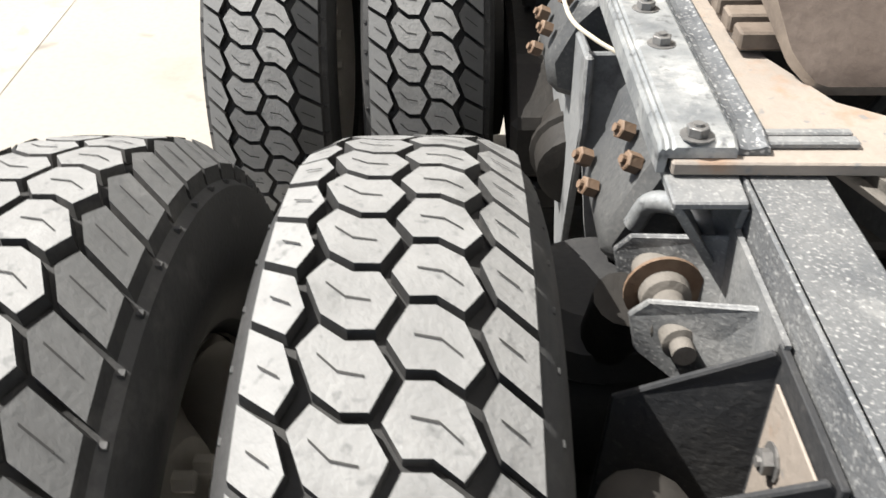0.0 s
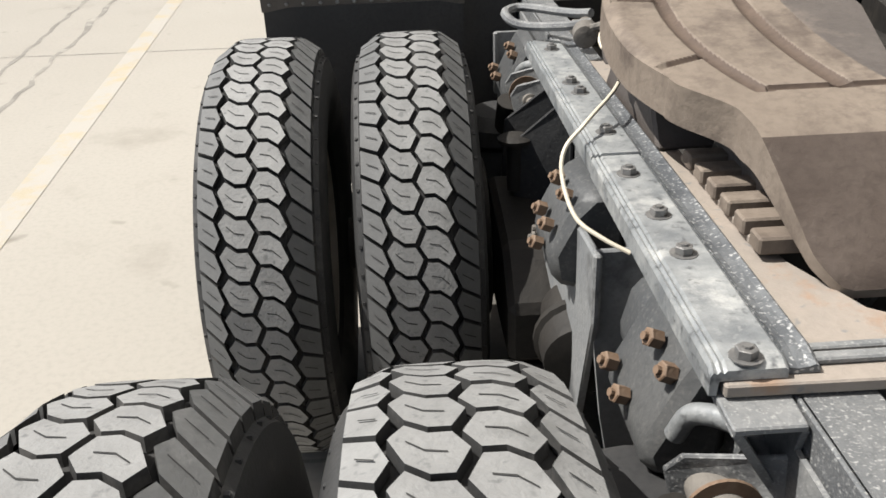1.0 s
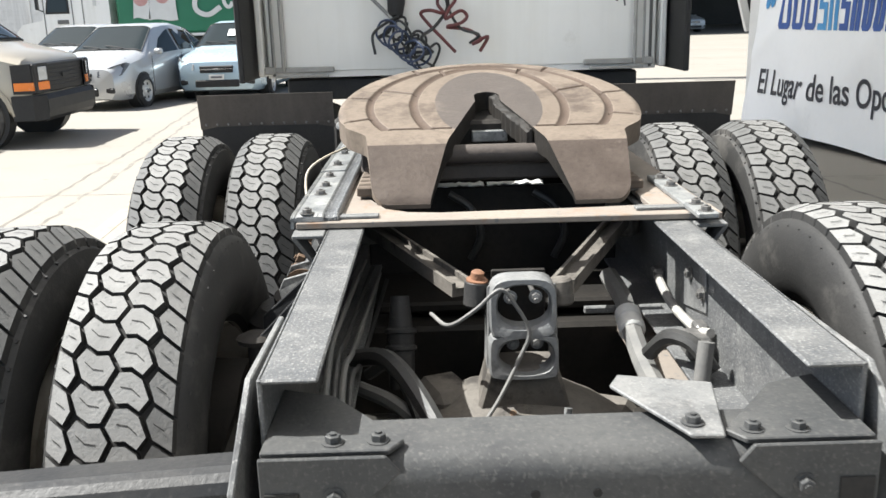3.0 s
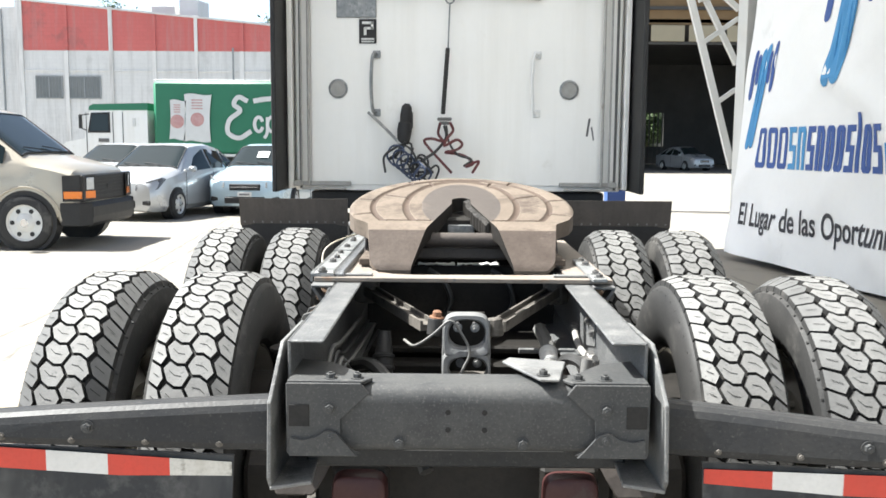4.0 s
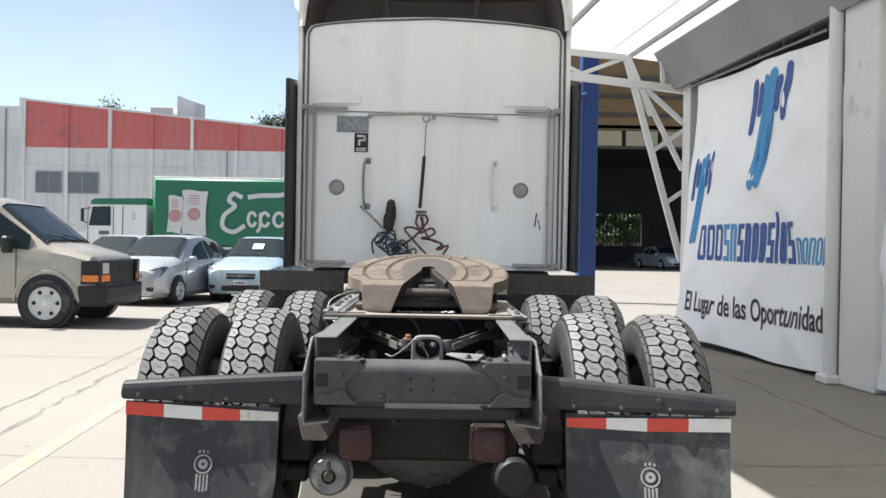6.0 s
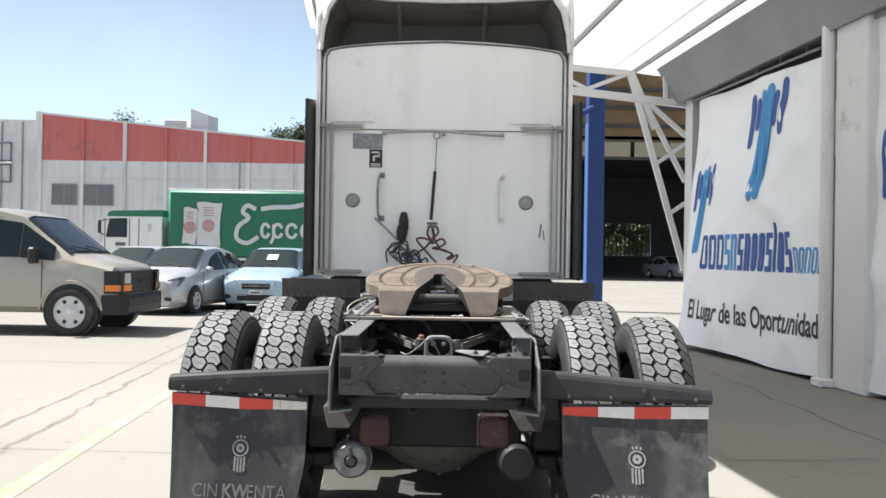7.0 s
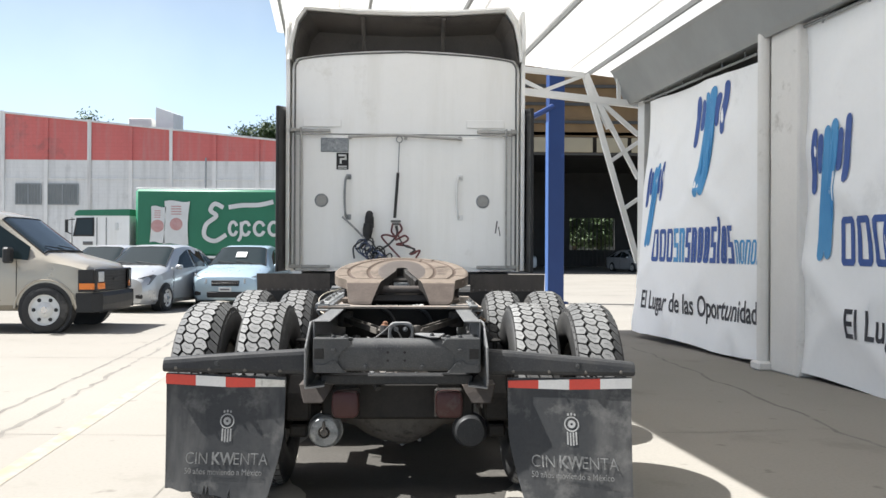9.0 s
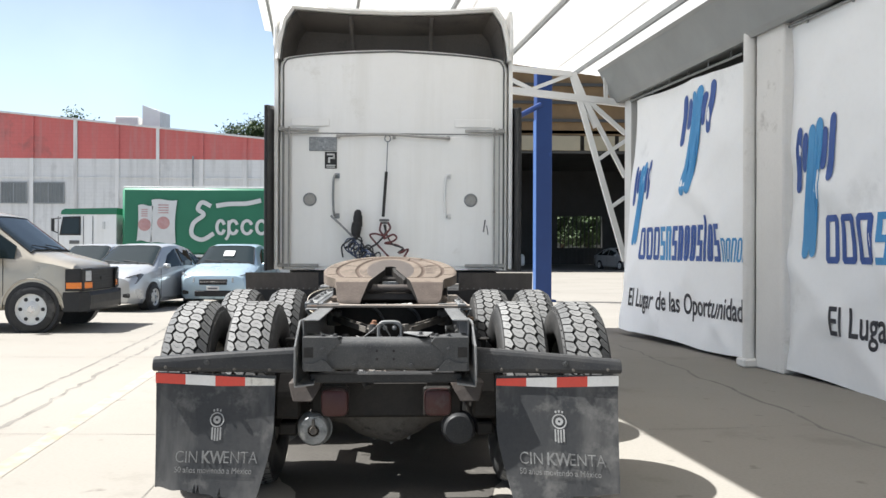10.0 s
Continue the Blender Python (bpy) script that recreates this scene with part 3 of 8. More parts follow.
def tyre_mesh(steep):
    """A drive tyre: rounded carcass, four rows of tread lugs with a sipe in each. Axis along x, centre at the origin."""
    bm = B()
    seg = 96
    drop = 0.012 if steep else 0.0
    prof = [(-0.085, 0.296), (-0.112, 0.318), (-0.137, 0.365), (-0.146, 0.415), (-0.142, 0.455), (-0.134, 0.482), (-0.127, 0.494 - drop * 0.6), (-0.118, 0.503 - drop), (-0.104, 0.508 - drop), (-0.066, 0.522), (0, 0.526),
            (0.066, 0.522), (0.104, 0.508 - drop), (0.118, 0.503 - drop), (0.127, 0.494 - drop * 0.6), (0.134, 0.482), (0.142, 0.455), (0.146, 0.415), (0.137, 0.365), (0.112, 0.318), (0.085, 0.296)]
    rings = [[(x, r * math.cos(2 * math.pi * i / seg), r * math.sin(2 * math.pi * i / seg)) for i in range(seg)] for x, r in prof]
    loft(bm, rings, caps=False)
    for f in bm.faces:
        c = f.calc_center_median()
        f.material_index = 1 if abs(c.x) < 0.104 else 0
    n = 50
    step = 2 * math.pi / n
    pitch = step * R_TYRE

    def shift(u):
        if u < -0.034:
            return 0.70 * (-0.034 - u)
        return -0.70 * (u - 0.034) if u > 0.034 else 0.0

    def crown(u):
        return R_TYRE - 0.7 * max(abs(u) - 0.03, 0) ** 2 - (0.34 if steep else 0.20) * max(abs(u) - 0.070, 0) - (6 if steep else 4) * max(abs(u) - 0.080, 0) ** 2

    def at(u, v, lift):
        a = -v / R_TYRE
        r = crown(u) + lift
        return Vector((u, r * math.cos(a), r * math.sin(a)))

    half = pitch * 0.5
    edge = 0.121 if steep else 0.114
    lugs = [(-edge, -0.068, 0.5, 0.013, 0.0), (-0.0725, 0.0045, 0.0, 0.016, -0.034), (-0.0045, 0.0725, 0.5, 0.016, 0.034), (0.068, edge, 0.0, 0.013, 0.0)]
    wob = random.Random(3)
    for k in range(n):
        for u0, u1, off, e, kink in lugs:
            v0 = (k + off) * pitch
            g = half - 0.0034
            q = g * 0.12
            worn = wob.uniform(-0.0012, 0.0004)
            kk = kink if kink else 0.5 * (u0 + u1)
            if u0 < -0.1:
                outline = [(u0, -g), (u0, g), (u1 - e, g), (u1, q), (u1 - e * 0.2, -q), (u1 - e, -g)]
            elif u1 > 0.1:
                outline = [(u0 + e, -g), (u0, -q), (u0 + e * 0.2, q), (u0 + e, g), (u1, g), (u1, -g)]
            else:
                outline = [(u0 + e, -g), (u0, -q), (u0 + e * 0.2, q), (u0 + e, g), (kk, g), (u1 - e, g), (u1, q), (u1 - e * 0.2, -q), (u1 - e, -g), (kk, -g)]
            cu = sum(p[0] for p in outline) / len(outline)
            top = [bm.verts.new(at(cu + (u - cu) * 0.955, v0 + v * (0.955 + wob.uniform(-0.015, 0.01)) + shift(u), worn)) for u, v in outline]
            low = [bm.verts.new(at(u * (1.03 if abs(u) > 0.111 else 1), v0 + v + shift(u), -0.024 if abs(u) > 0.111 else -0.016)) for u, v in outline]
            f = bm.faces.new(top)
            # steep shoulder lugs darker: less dust, plus their shade put into the colour
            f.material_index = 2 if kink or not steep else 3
            for i in range(len(top)):
                j = (i + 1) % len(top)
                f = bm.faces.new((top[i], low[i], low[j], top[j]))
                f.material_index = 0
            # sipe
            w = 0.0012
            if kink:
                line = [(u0 + 0.018, 0.12 * g), (kk - 0.004, 0.0), (u1 - 0.022, -0.04 * g)] if kink < 0 else [(u0 + 0.022, 0.04 * g), (kk + 0.004, 0.0), (u1 - 0.018, -0.12 * g)]
            else:
                line = [(u0 + 0.014, 0.0), (u1 - 0.014, 0.0)]
            for (ua, va), (ub, vb) in zip(line, line[1:]):
                qd = [at(p, v0 + q2 + shift(p) + d, worn + 0.0002) for p, q2, d in ((ua, va, -w), (ub, vb, -w), (ub, vb, w), (ua, va, w))]
                f = bm.faces.new([bm.verts.new(p) for p in qd])
                f.material_index = 1
    # moulded buttons round the shoulder
    for side in (-1, 1):
        for k in range(n):
            a = (k + 0.5) * step
            c = Vector((side * 0.129, 0.487 * math.cos(a), 0.487 * math.sin(a)))
            rot = Matrix.Rotation(a, 3, "X")
            bmesh.ops.create_cube(bm, size=1, matrix=Matrix.Translation(c) @ rot.to_4x4() @ Matrix.Diagonal((0.006, 0.005, 0.006, 1)))
    me = bpy.data.meshes.new("tyre")
    bmesh.ops.recalc_face_normals(bm, faces=bm.faces)
    bm.to_mesh(me)
    bm.free()
    for m in (M_RUBBER, M_GROOVE, M_TREAD, M_SHOULDER_SHADE):
        me.materials.append(m)
    me.polygons.foreach_set("use_smooth", [True] * len(me.polygons))
    me.set_sharp_from_angle(angle=radians(30))
    return me


def rim_mesh():
    """A steel disc wheel with hand holes; the dished face looks along +x."""
    bm = B()
    seg = 40
    spin(bm, (-0.10, 0, 0), (1, 0, 0), [(0.0, 0.300), (0.012, 0.300), (0.02, 0.278), (0.06, 0.258), (0.14, 0.258), (0.18, 0.278), (0.188, 0.300), (0.20, 0.300)], seg, False)
    spin(bm, (-0.10, 0, 0), (1, 0, 0), [(0.0, 0.290), (0.02, 0.270), (0.06, 0.250), (0.14, 0.250), (0.18, 0.270), (0.20, 0.290)], seg, False)
    spin(bm, (0.0, 0, 0), (1, 0, 0), [(0.0, 0.25), (0.025, 0.21), (0.06, 0.17), (0.062, 0.09), (0.02, 0.085), (0.0, 0.06)], seg, False)
    for k in range(10):
        a = 2 * math.pi * k / 10
        cyl(bm, (0.05, 0.135 * math.cos(a), 0.135 * math.sin(a)), (0.085, 0.135 * math.cos(a), 0.135 * math.sin(a)), 0.014, 6)
    return to_mesh("rim", bm, M_RIM, True)


TYRE, TYRE_FLAT, RIM = tyre_mesh(True), tyre_mesh(False), rim_mesh()
rnd = random.Random(5)
for y in (Y_REAR, Y_FRONT):
    for x, face in (((-1.120, 1), (-0.772, -1), (0.775, 1), (1.13, -1)) if y == Y_REAR else ((-1.14, 1), (-0.795, -1), (0.765, 1), (1.10, -1))):
        w = new("wheel")
        w.parent = TRUCK
        w.matrix_basis = pose(x, y, R_TYRE, 0, 0, 0)
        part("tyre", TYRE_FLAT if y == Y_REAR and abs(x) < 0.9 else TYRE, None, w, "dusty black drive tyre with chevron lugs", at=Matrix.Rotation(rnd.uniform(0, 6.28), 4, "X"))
        part("rim", RIM, None, w, "dull steel rim", at=Matrix.Rotation(math.pi if face < 0 else 0, 4, "Z"))

# frame rails: C-channels open to the inside
for s in (-1, 1):
    bm = B()
    box(bm, (s * 0.428, 2.6, 0.8975), (0.008, 4.6, 0.265), 0.002)
    box(bm, (s * 0.388, 2.6, 1.026), (0.086, 4.6, 0.008), 0.003)
    box(bm, (s * 0.388, 2.6, 0.769), (0.086, 4.6, 0.008), 0.002)
    part("frame_rail", bm, M_RAIL, TRUCK, "dusty grey-black steel frame rail", False)
    # end plate with its inward lip
    bm = B()
    side = [(s * 0.444, 0.62, 1.015), (s * 0.444, 0.33, 1.022), (s * 0.446, 0.285, 0.985), (s * 0.456, 0.215, 0.90), (s * 0.458, 0.205, 0.72), (s * 0.456, 0.225, 0.69), (s * 0.446, 0.62, 0.70)]
    prism(bm, side, (s * 0.010, 0, 0), 0.002)
    lip = [(s * 0.462, 0.21, 0.69), (s * 0.365, 0.225, 0.70), (s * 0.375, 0.40, 0.70), (s * 0.44, 0.62, 0.70), (s * 0.462, 0.62, 0.69)]
    prism(bm, lip, (0, 0, 0.009), 0.002)
    part("rail_end_plate", bm, M_STEEL, TRUCK, "worn steel plate with a bent lip closing the frame end", False)

# end crossmember
bm = B()
sec = [(0.36, 0.935), (0.276, 0.935), (0.260, 0.931), (0.247, 0.921), (0.240, 0.907), (0.238, 0.892), (0.238, 0.80), (0.242, 0.786), (0.252, 0.777), (0.266, 0.775), (0.36, 0.775), (0.36, 0.785), (0.256, 0.788), (0.248, 0.80), (0.248, 0.895), (0.266, 0.925), (0.36, 0.926)]
loft(bm, [[(x, y, z) for y, z in sec] for x in (-0.424, 0.424)])
XM = part("end_crossmember", bm, M_FRAME_END, TRUCK, "grey folded steel crossmember at the frame's end")
for s in (-1, 1):
    bm = B()
    prism(bm, [(s * 0.424, 0.245, 0.937), (s * 0.245, 0.245, 0.937), (s * 0.225, 0.275, 0.937), (s * 0.34, 0.43, 0.937), (s * 0.424, 0.46, 0.937)], (0, 0, 0.009), 0.002)
    prism(bm, [(s * 0.424, 0.233, 0.945), (s * 0.25, 0.233, 0.945), (s * 0.23, 0.233, 0.92), (s * 0.30, 0.233, 0.86), (s * 0.30, 0.233, 0.80), (s * 0.25, 0.233, 0.775), (s * 0.424, 0.233, 0.775)], (0, -0.007, 0), 0.002)
    gp = part("gusset_plate", bm, M_FRAME_END, TRUCK, "grey bolted gusset plate", False)
    for x, y in ((0.325, 0.27), (0.262, 0.272)):
        bolt(gp, (s * x, y, 0.946), me=BOLT_PAINT, turn=x * 9)
    for z in (0.885, 0.815):
        bolt(gp, (s * 0.322, 0.226, z), (0, -1, 0), BOLT_PAINT)
bm = B()
prism(bm, [(0.09, 0.42, 0.947), (0.17, 0.245, 0.947), (0.215, 0.243, 0.947), (0.25, 0.42, 0.947), (0.11, 0.46, 0.947)], (0, 0, 0.007), 0.002)
gp = part("gusset_plate", bm, M_STEEL, TRUCK, "grey triangular gusset plate", False)
bolt(gp, (0.18, 0.28, 0.955), me=BOLT_PAINT)
# thin dark boxes for the openings; the shade inside is their colour
for s in (-1, 1):
    bm = B()
    box(bm, (s * 0.394, 0.2245, 0.868), (0.048, 0.004, 0.052), 0.001)
    part("end_opening", bm, M_GROOVE, XM, "dark box standing in for a shaded square opening", False)
# dark discs in place of the shade inside drilled holes
for x in (-0.046, 0.04):
    for z in (0.832, 0.874):
        bm = B()
        cyl(bm, (x, 0.242, z), (x, 0.2362, z), 0.0065, 10)
        part("bolt_hole", bm, M_GROOVE, XM, "dark disc standing in for a drilled hole", False)
for x in (-0.16, 0.13):
    bolt(XM, (x, 0.238, 0.80), (0, -1, 0), BOLT_PAINT)
for s in (-1, 1):
    bm = B()
    prism(bm, [(s * x, 0.224, z) for x, z in ((0.255, 0.772), (0.285, 0.80), (0.305, 0.828), (0.33, 0.834), (0.355, 0.815), (0.385, 0.808), (0.415, 0.818), (0.418, 0.772))], (0, -0.008, 0), 0.002)
    part("clip_bracket", bm, M_FRAME_END, XM, "", False)
# lower rear crossmember in the shade, and a dark plate added as the shade under it
bm = B()
box(bm, (0, 0.42, 0.715), (0.80, 0.10, 0.05), 0.006)
LC = part("lamp_crossmember", bm, M_DARK, TRUCK, "dark steel crossmember that carries the tail lamps", False)
bm = B()
box(bm, (0, 0.64, 0.60), (0.56, 0.012, 0.22), 0.003)
part("shade_plate", bm, M_GREASE_SHADE, LC, "dark plate standing in for shade behind the lamps", False)
for s in (-1, 1):
    bm = B()
    box(bm, (s * 0.276, 0.515, 0.605), (0.12, 0.012, 0.20), 0.003)
    part("lamp_bracket", bm, M_GREASE_SHADE, LC, "", False)
    bm = B()
    prism(bm, [(s * 0.53, 0.50, 0.675), (s * 0.345, 0.50, 0.675), (s * 0.37, 0.47, 0.625), (s * 0.40, 0.46, 0.575), (s * 0.50, 0.46, 0.575)], (0, 0.16, 0), 0.006)
    part("spring_pad", bm, M_PLATE_DARK, TRUCK, "brown dusty spring pad under the frame end", False)

# mudflap hangers and flaps
def emblem(parent, x, z, y):
    """A plain round badge over four bars, with three dots on top."""
    bm = B()
    k = 0.80
    for ro, ri in ((0.046 * k, 0.038 * k), (0.024 * k, 0.006)):
        for i in range(24):
            a0, a1 = 2 * math.pi * i / 24, 2 * math.pi * (i + 1) / 24
            vs = [(x + r * math.cos(a), y(x + r * math.cos(a), z + r * math.sin(a)), z + r * math.sin(a)) for r, a in ((ri, a0), (ro, a0), (ro, a1), (ri, a1))]
            bm.faces.new([bm.verts.new(v) for v in vs])
    for dx, w, z0, z1 in ((-0.032, 0.010, -0.122, -0.046), (-0.0145, 0.010, -0.128, -0.050), (0.003, 0.010, -0.128, -0.050), (0.0205, 0.010, -0.122, -0.046), (-0.026, 0.011, 0.050, 0.064), (-0.0055, 0.011, 0.052, 0.068), (0.015, 0.011, 0.050, 0.064)):
        vs = [(x + k * dx, z + k * z0), (x + k * (dx + w), z + k * z0), (x + k * (dx + w), z + k * z1), (x + k * dx, z + k * z1)]
        bm.faces.new([bm.verts.new((a, y(a, b), b)) for a, b in vs])
    part("emblem", bm, M_PRINT, parent, "faded pale round badge", False)


for s in (-1, 1):
    def bent(x, s=s):
        """How far the hanger is pushed back towards its outer end."""
        return -0.16 * max(abs(x) - 0.50, 0) / 0.69 if s > 0 else 0.0

    bm = B()
    stations = [(0.462, 0.884, 0.752), (0.62, 0.875, 0.754), (0.80, 0.864, 0.757), (1.0, 0.851, 0.761), (1.15, 0.840, 0.764), (1.192, 0.837, 0.765), (1.197, 0.834, 0.768)]
    rings = []
    for x, zt, zb in stations:
        ring = [(0.40, zt - 0.012), (0.335, zt), (0.318, zt - 0.003), (0.305, zt - 0.012), (0.298, zt - 0.028), (0.293, zb + 0.022), (0.298, zb + 0.006), (0.31, zb), (0.318, zb + 0.004), (0.318, zt - 0.028), (0.335, zt - 0.012), (0.40, zt - 0.022)]
        rings.append([(s * x, y + bent(x), z) for y, z in ring])
    loft(bm, rings)
    hg = part("mudflap_hanger", bm, M_DARK, TRUCK, "dark folded steel mudflap hanger with a thin dusty top edge", False)
    for x, z in ((0.92, 0.812), (0.60, 0.774), (0.78, 0.777), (0.96, 0.780), (1.13, 0.786)):
        bolt(hg, (s * x, 0.2945 + bent(x), z), (0, -1, 0), BOLT_PAINT if z > 0.8 else BOLT_TINY)

    def flap_y(x, z, s=s):
        u, v = (abs(x) - 0.57) / 0.62, (0.75 - z) / 0.65
        v = max(v, 0)
        swing = 0.20 - 0.085 * u if s < 0 else 0.18
        return 0.322 - swing * v ** 1.2 - 0.010 * math.sin(3.0 * u + 0.5) * v + bent(x)

    def flap_point(u, v, s=s):
        foot = 0.135 + 0.055 * u + 0.007 * noise.noise(Vector((u * 9, s * 3, 1))) + (0.045 if s < 0 and min(abs(u - 0.36), abs(u - 0.57), abs(u - 0.61)) < 0.009 else 0.0)
        z = 0.757 - 0.022 * (1 - u) - (0.757 - 0.022 * (1 - u) - foot) * v
        x_in = 0.572 + 0.075 * max(v - 0.45, 0) ** 1.3 / 0.46
        x = x_in + (1.185 - 0.022 * v - x_in) * u
        return (s * x, flap_y(x, z), z)

    bm = B()
    sheet(bm, flap_point, 56, 40, (0, 0.010, 0))
    fl = part("mudflap", bm, M_FLAP, TRUCK, "black rubber mudflap with faded white print and a ragged foot", True)
    x0, x1 = 0.575, 1.185
    for k in range(4):
        a, b = (x0 + (x1 - x0) * k / 4, x0 + (x1 - x0) * (k + 1) / 4)
        bm = B()
        sheet(bm, lambda u, v, a=a, b=b: (s * (a + (b - a) * u), flap_y(a + (b - a) * u, 0.70) - 0.003, 0.722 + 0.033 * (a + (b - a) * u - 0.575) / 0.61 - 0.052 * v), 2, 2, (0, 0.0015, 0))
        outer_red = (k % 2 == 1) if s < 0 else (k % 2 == 0)
        mat, lab = (M_RED, "red reflective tape") if outer_red else (M_SILVER, "white reflective tape")
        if s < 0 and k == 0:
            mat, lab = M_PEEL, "peeling white reflective tape"
        part("reflective_tape", bm, mat, fl, lab, False)
    xc = s * (0.862 if s < 0 else 0.885)
    xl = xc - 0.206
    emblem(fl, xc, 0.52, lambda x, z: flap_y(abs(x), z) - 0.004)
    for txt, size, zz, w in (("CIN", 0.082, 0.312, None), ("KW", 0.082, 0.312, None), ("ENTA", 0.082, 0.312, None), ("50 años moviendo a México", 0.041, 0.264, None)):
        dx = {"CIN": 0.0, "KW": 0.135, "ENTA": 0.245}.get(txt, 0.0)
        lettering("printed_word", txt, size, M_PRINT, fl, None, 0.0020 if txt == "KW" else -0.0007 if len(txt) < 5 else 0.0, lambda x, y, dx=dx, zz=zz: Vector((xl + dx + x * 0.85, flap_y(abs(xl + dx + x), zz + y) - 0.005, zz + y)))

# tail lamps and brake chambers
for s in (-1, 1):
    bm = B()
    def lens(y, h):
        return [(s * 0.276 + h * math.copysign(abs(math.cos(a)) ** 0.45, math.cos(a)), y, 0.572 + h * math.copysign(abs(math.sin(a)) ** 0.45, math.sin(a))) for a in np.linspace(0, 2 * math.pi, 33)[:-1]]
    loft(bm, [lens(0.425, 0.060), lens(0.43, 0.068), lens(0.445, 0.072), lens(0.48, 0.073)])
    lm = part("tail_lamp", bm, M_LAMP, TRUCK, "dirty square red-brown tail lamp")
    for dx, dz in ((-0.056, 0.056), (0.056, 0.056), (-0.056, -0.056), (0.056, -0.056)):
        bm = B()
        spin(bm, (s * 0.276 + dx, 0.434, 0.572 + dz), (0, -1, 0), [(0, 0.004), (0.003, 0.0035)], 8)
        part("lens_screw", bm, M_ALU, lm, "", False)
    bm = B()
    box(bm, (s * 0.276, 0.49, 0.572), (0.155, 0.03, 0.165), 0.012)
    part("lamp_housing", bm, M_GREASE_SHADE, lm, "", False)
    bm = B()
    spin(bm, (s * 0.40, 0.56, 0.40), (0.0, 1, 0.0), [(0, 0.03), (0.004, 0.075), (0.018, 0.086), (0.07, 0.09), (0.075, 0.098), (0.09, 0.098), (0.095, 0.088), (0.15, 0.07), (0.2, 0.03)], 28)
    bc = part("brake_chamber", bm, M_GALV if s < 0 else M_DARK, TRUCK, "pale metal brake chamber end" if s < 0 else "dark grey brake chamber", True)
    if s < 0:
        bm = B()
        spin(bm, (s * 0.40, 0.566, 0.40), (0, -1, 0), [(0, 0.034), (0.006, 0.034), (0.006, 0.024), (0.012, 0.02)], 18)
        box(bm, (s * 0.40, 0.556, 0.438), (0.016, 0.012, 0.05), 0.003)
        part("chamber_cap", bm, M_DUSTY, bc, "", False)

# differential bowl of the rear axle, seen low between the tyres
bm = B()
spin(bm, (0.02, 0.86, 0.435), (0, 1, 0.06), [(0, 0.05), (0.012, 0.10), (0.05, 0.165), (0.11, 0.195), (0.17, 0.20), (0.20, 0.215), (0.225, 0.215), (0.235, 0.19), (0.34, 0.15)], 30)
DB = part("differential_bowl", bm, M_DUSTY, TRUCK, "brown dusty differential bowl low between the tyres")
for k in range(12):
    a = 2 * math.pi * k / 12
    bolt(DB, (0.02 + 0.204 * math.cos(a), 1.058, 0.435 + 0.204 * math.sin(a)), (0, -1, 0), BOLT_SMALL, k)
# unseen cylinders added to deepen the shade under the frame
for s in (-1, 1):
    bm = B()
    spin(bm, (s * 0.30, 1.55, 0.50), (0, 1, 0), [(0, 0.05), (0.02, 0.11), (0.06, 0.13), (1.0, 0.13), (1.04, 0.11), (1.06, 0.05)], 22)
    part("air_tank", bm, M_GREASE_SHADE, TRUCK, "dark cylinder added under the frame to block sun")

# axles with differentials
for y in (Y_REAR, Y_FRONT):
    bm = B()
    cyl(bm, (-0.98, y, R_TYRE), (0.98, y, R_TYRE), 0.068, 16)
    k = 0.62 if y == Y_REAR else 1.0
    prof = [(-0.22, 0.06), (-0.20, 0.15 * k), (-0.12, 0.22 * k), (0, 0.245 * k), (0.12, 0.22 * k), (0.2, 0.15 * k), (0.24, 0.09), (0.3, 0.08)]
    spin(bm, (0.02, y, R_TYRE), (0, 1, 0), [(d, r) for d, r in prof], 24)
    for q in range(10):
        a = 2 * math.pi * q / 10
        cyl(bm, (0.02 + 0.19 * k * math.cos(a), y - 0.17, R_TYRE + 0.19 * k * math.sin(a)), (0.02 + 0.19 * k * math.cos(a), y - 0.125, R_TYRE + 0.19 * k * math.sin(a)), 0.013, 6)
    part("axle", bm, M_GREASE_SHADE, TRUCK, "greasy drive axle with its differential housing", True)
    for s in (-1, 1):
        bm = B()
        spin(bm, (s * 0.60, y, R_TYRE), (s, 0, 0), [(0, 0.12), (0.02, 0.21), (0.12, 0.215), (0.125, 0.15)], 28)
        part("brake_drum", bm, M_GREASE_SHADE, TRUCK, "dark brake drum", True)
bm = B()
cyl(bm, (0.02, 1.35, 0.60), (0.0, 2.3, 0.62), 0.05, 14)
cyl(bm, (0.0, 2.7, 0.62), (0.0, 5.2, 0.72), 0.05, 14)
part("drive_shaft", bm, M_GREASE_SHADE, TRUCK, "", True)

# ---- fifth wheel ----
FW = new("fifth_wheel")
FW.parent = TRUCK
FW_C, FW_TILT = Vector((0, 2.02, 1.262)), radians(9.5)


def fw_local(x, y, z):
    """From the plate's own plane (y ahead, z up) into the truck."""
    c, s = math.cos(FW_TILT), math.sin(FW_TILT)
    return Vector((x, FW_C.y + y * c - z * s, FW_C.z + y * s + z * c))


def fw_oval(x, y, ax, ay):
    """1 on the oval of half widths ax and ay about the plate's middle."""
    return math.hypot(x / ax, (y + 0.08) / ay)


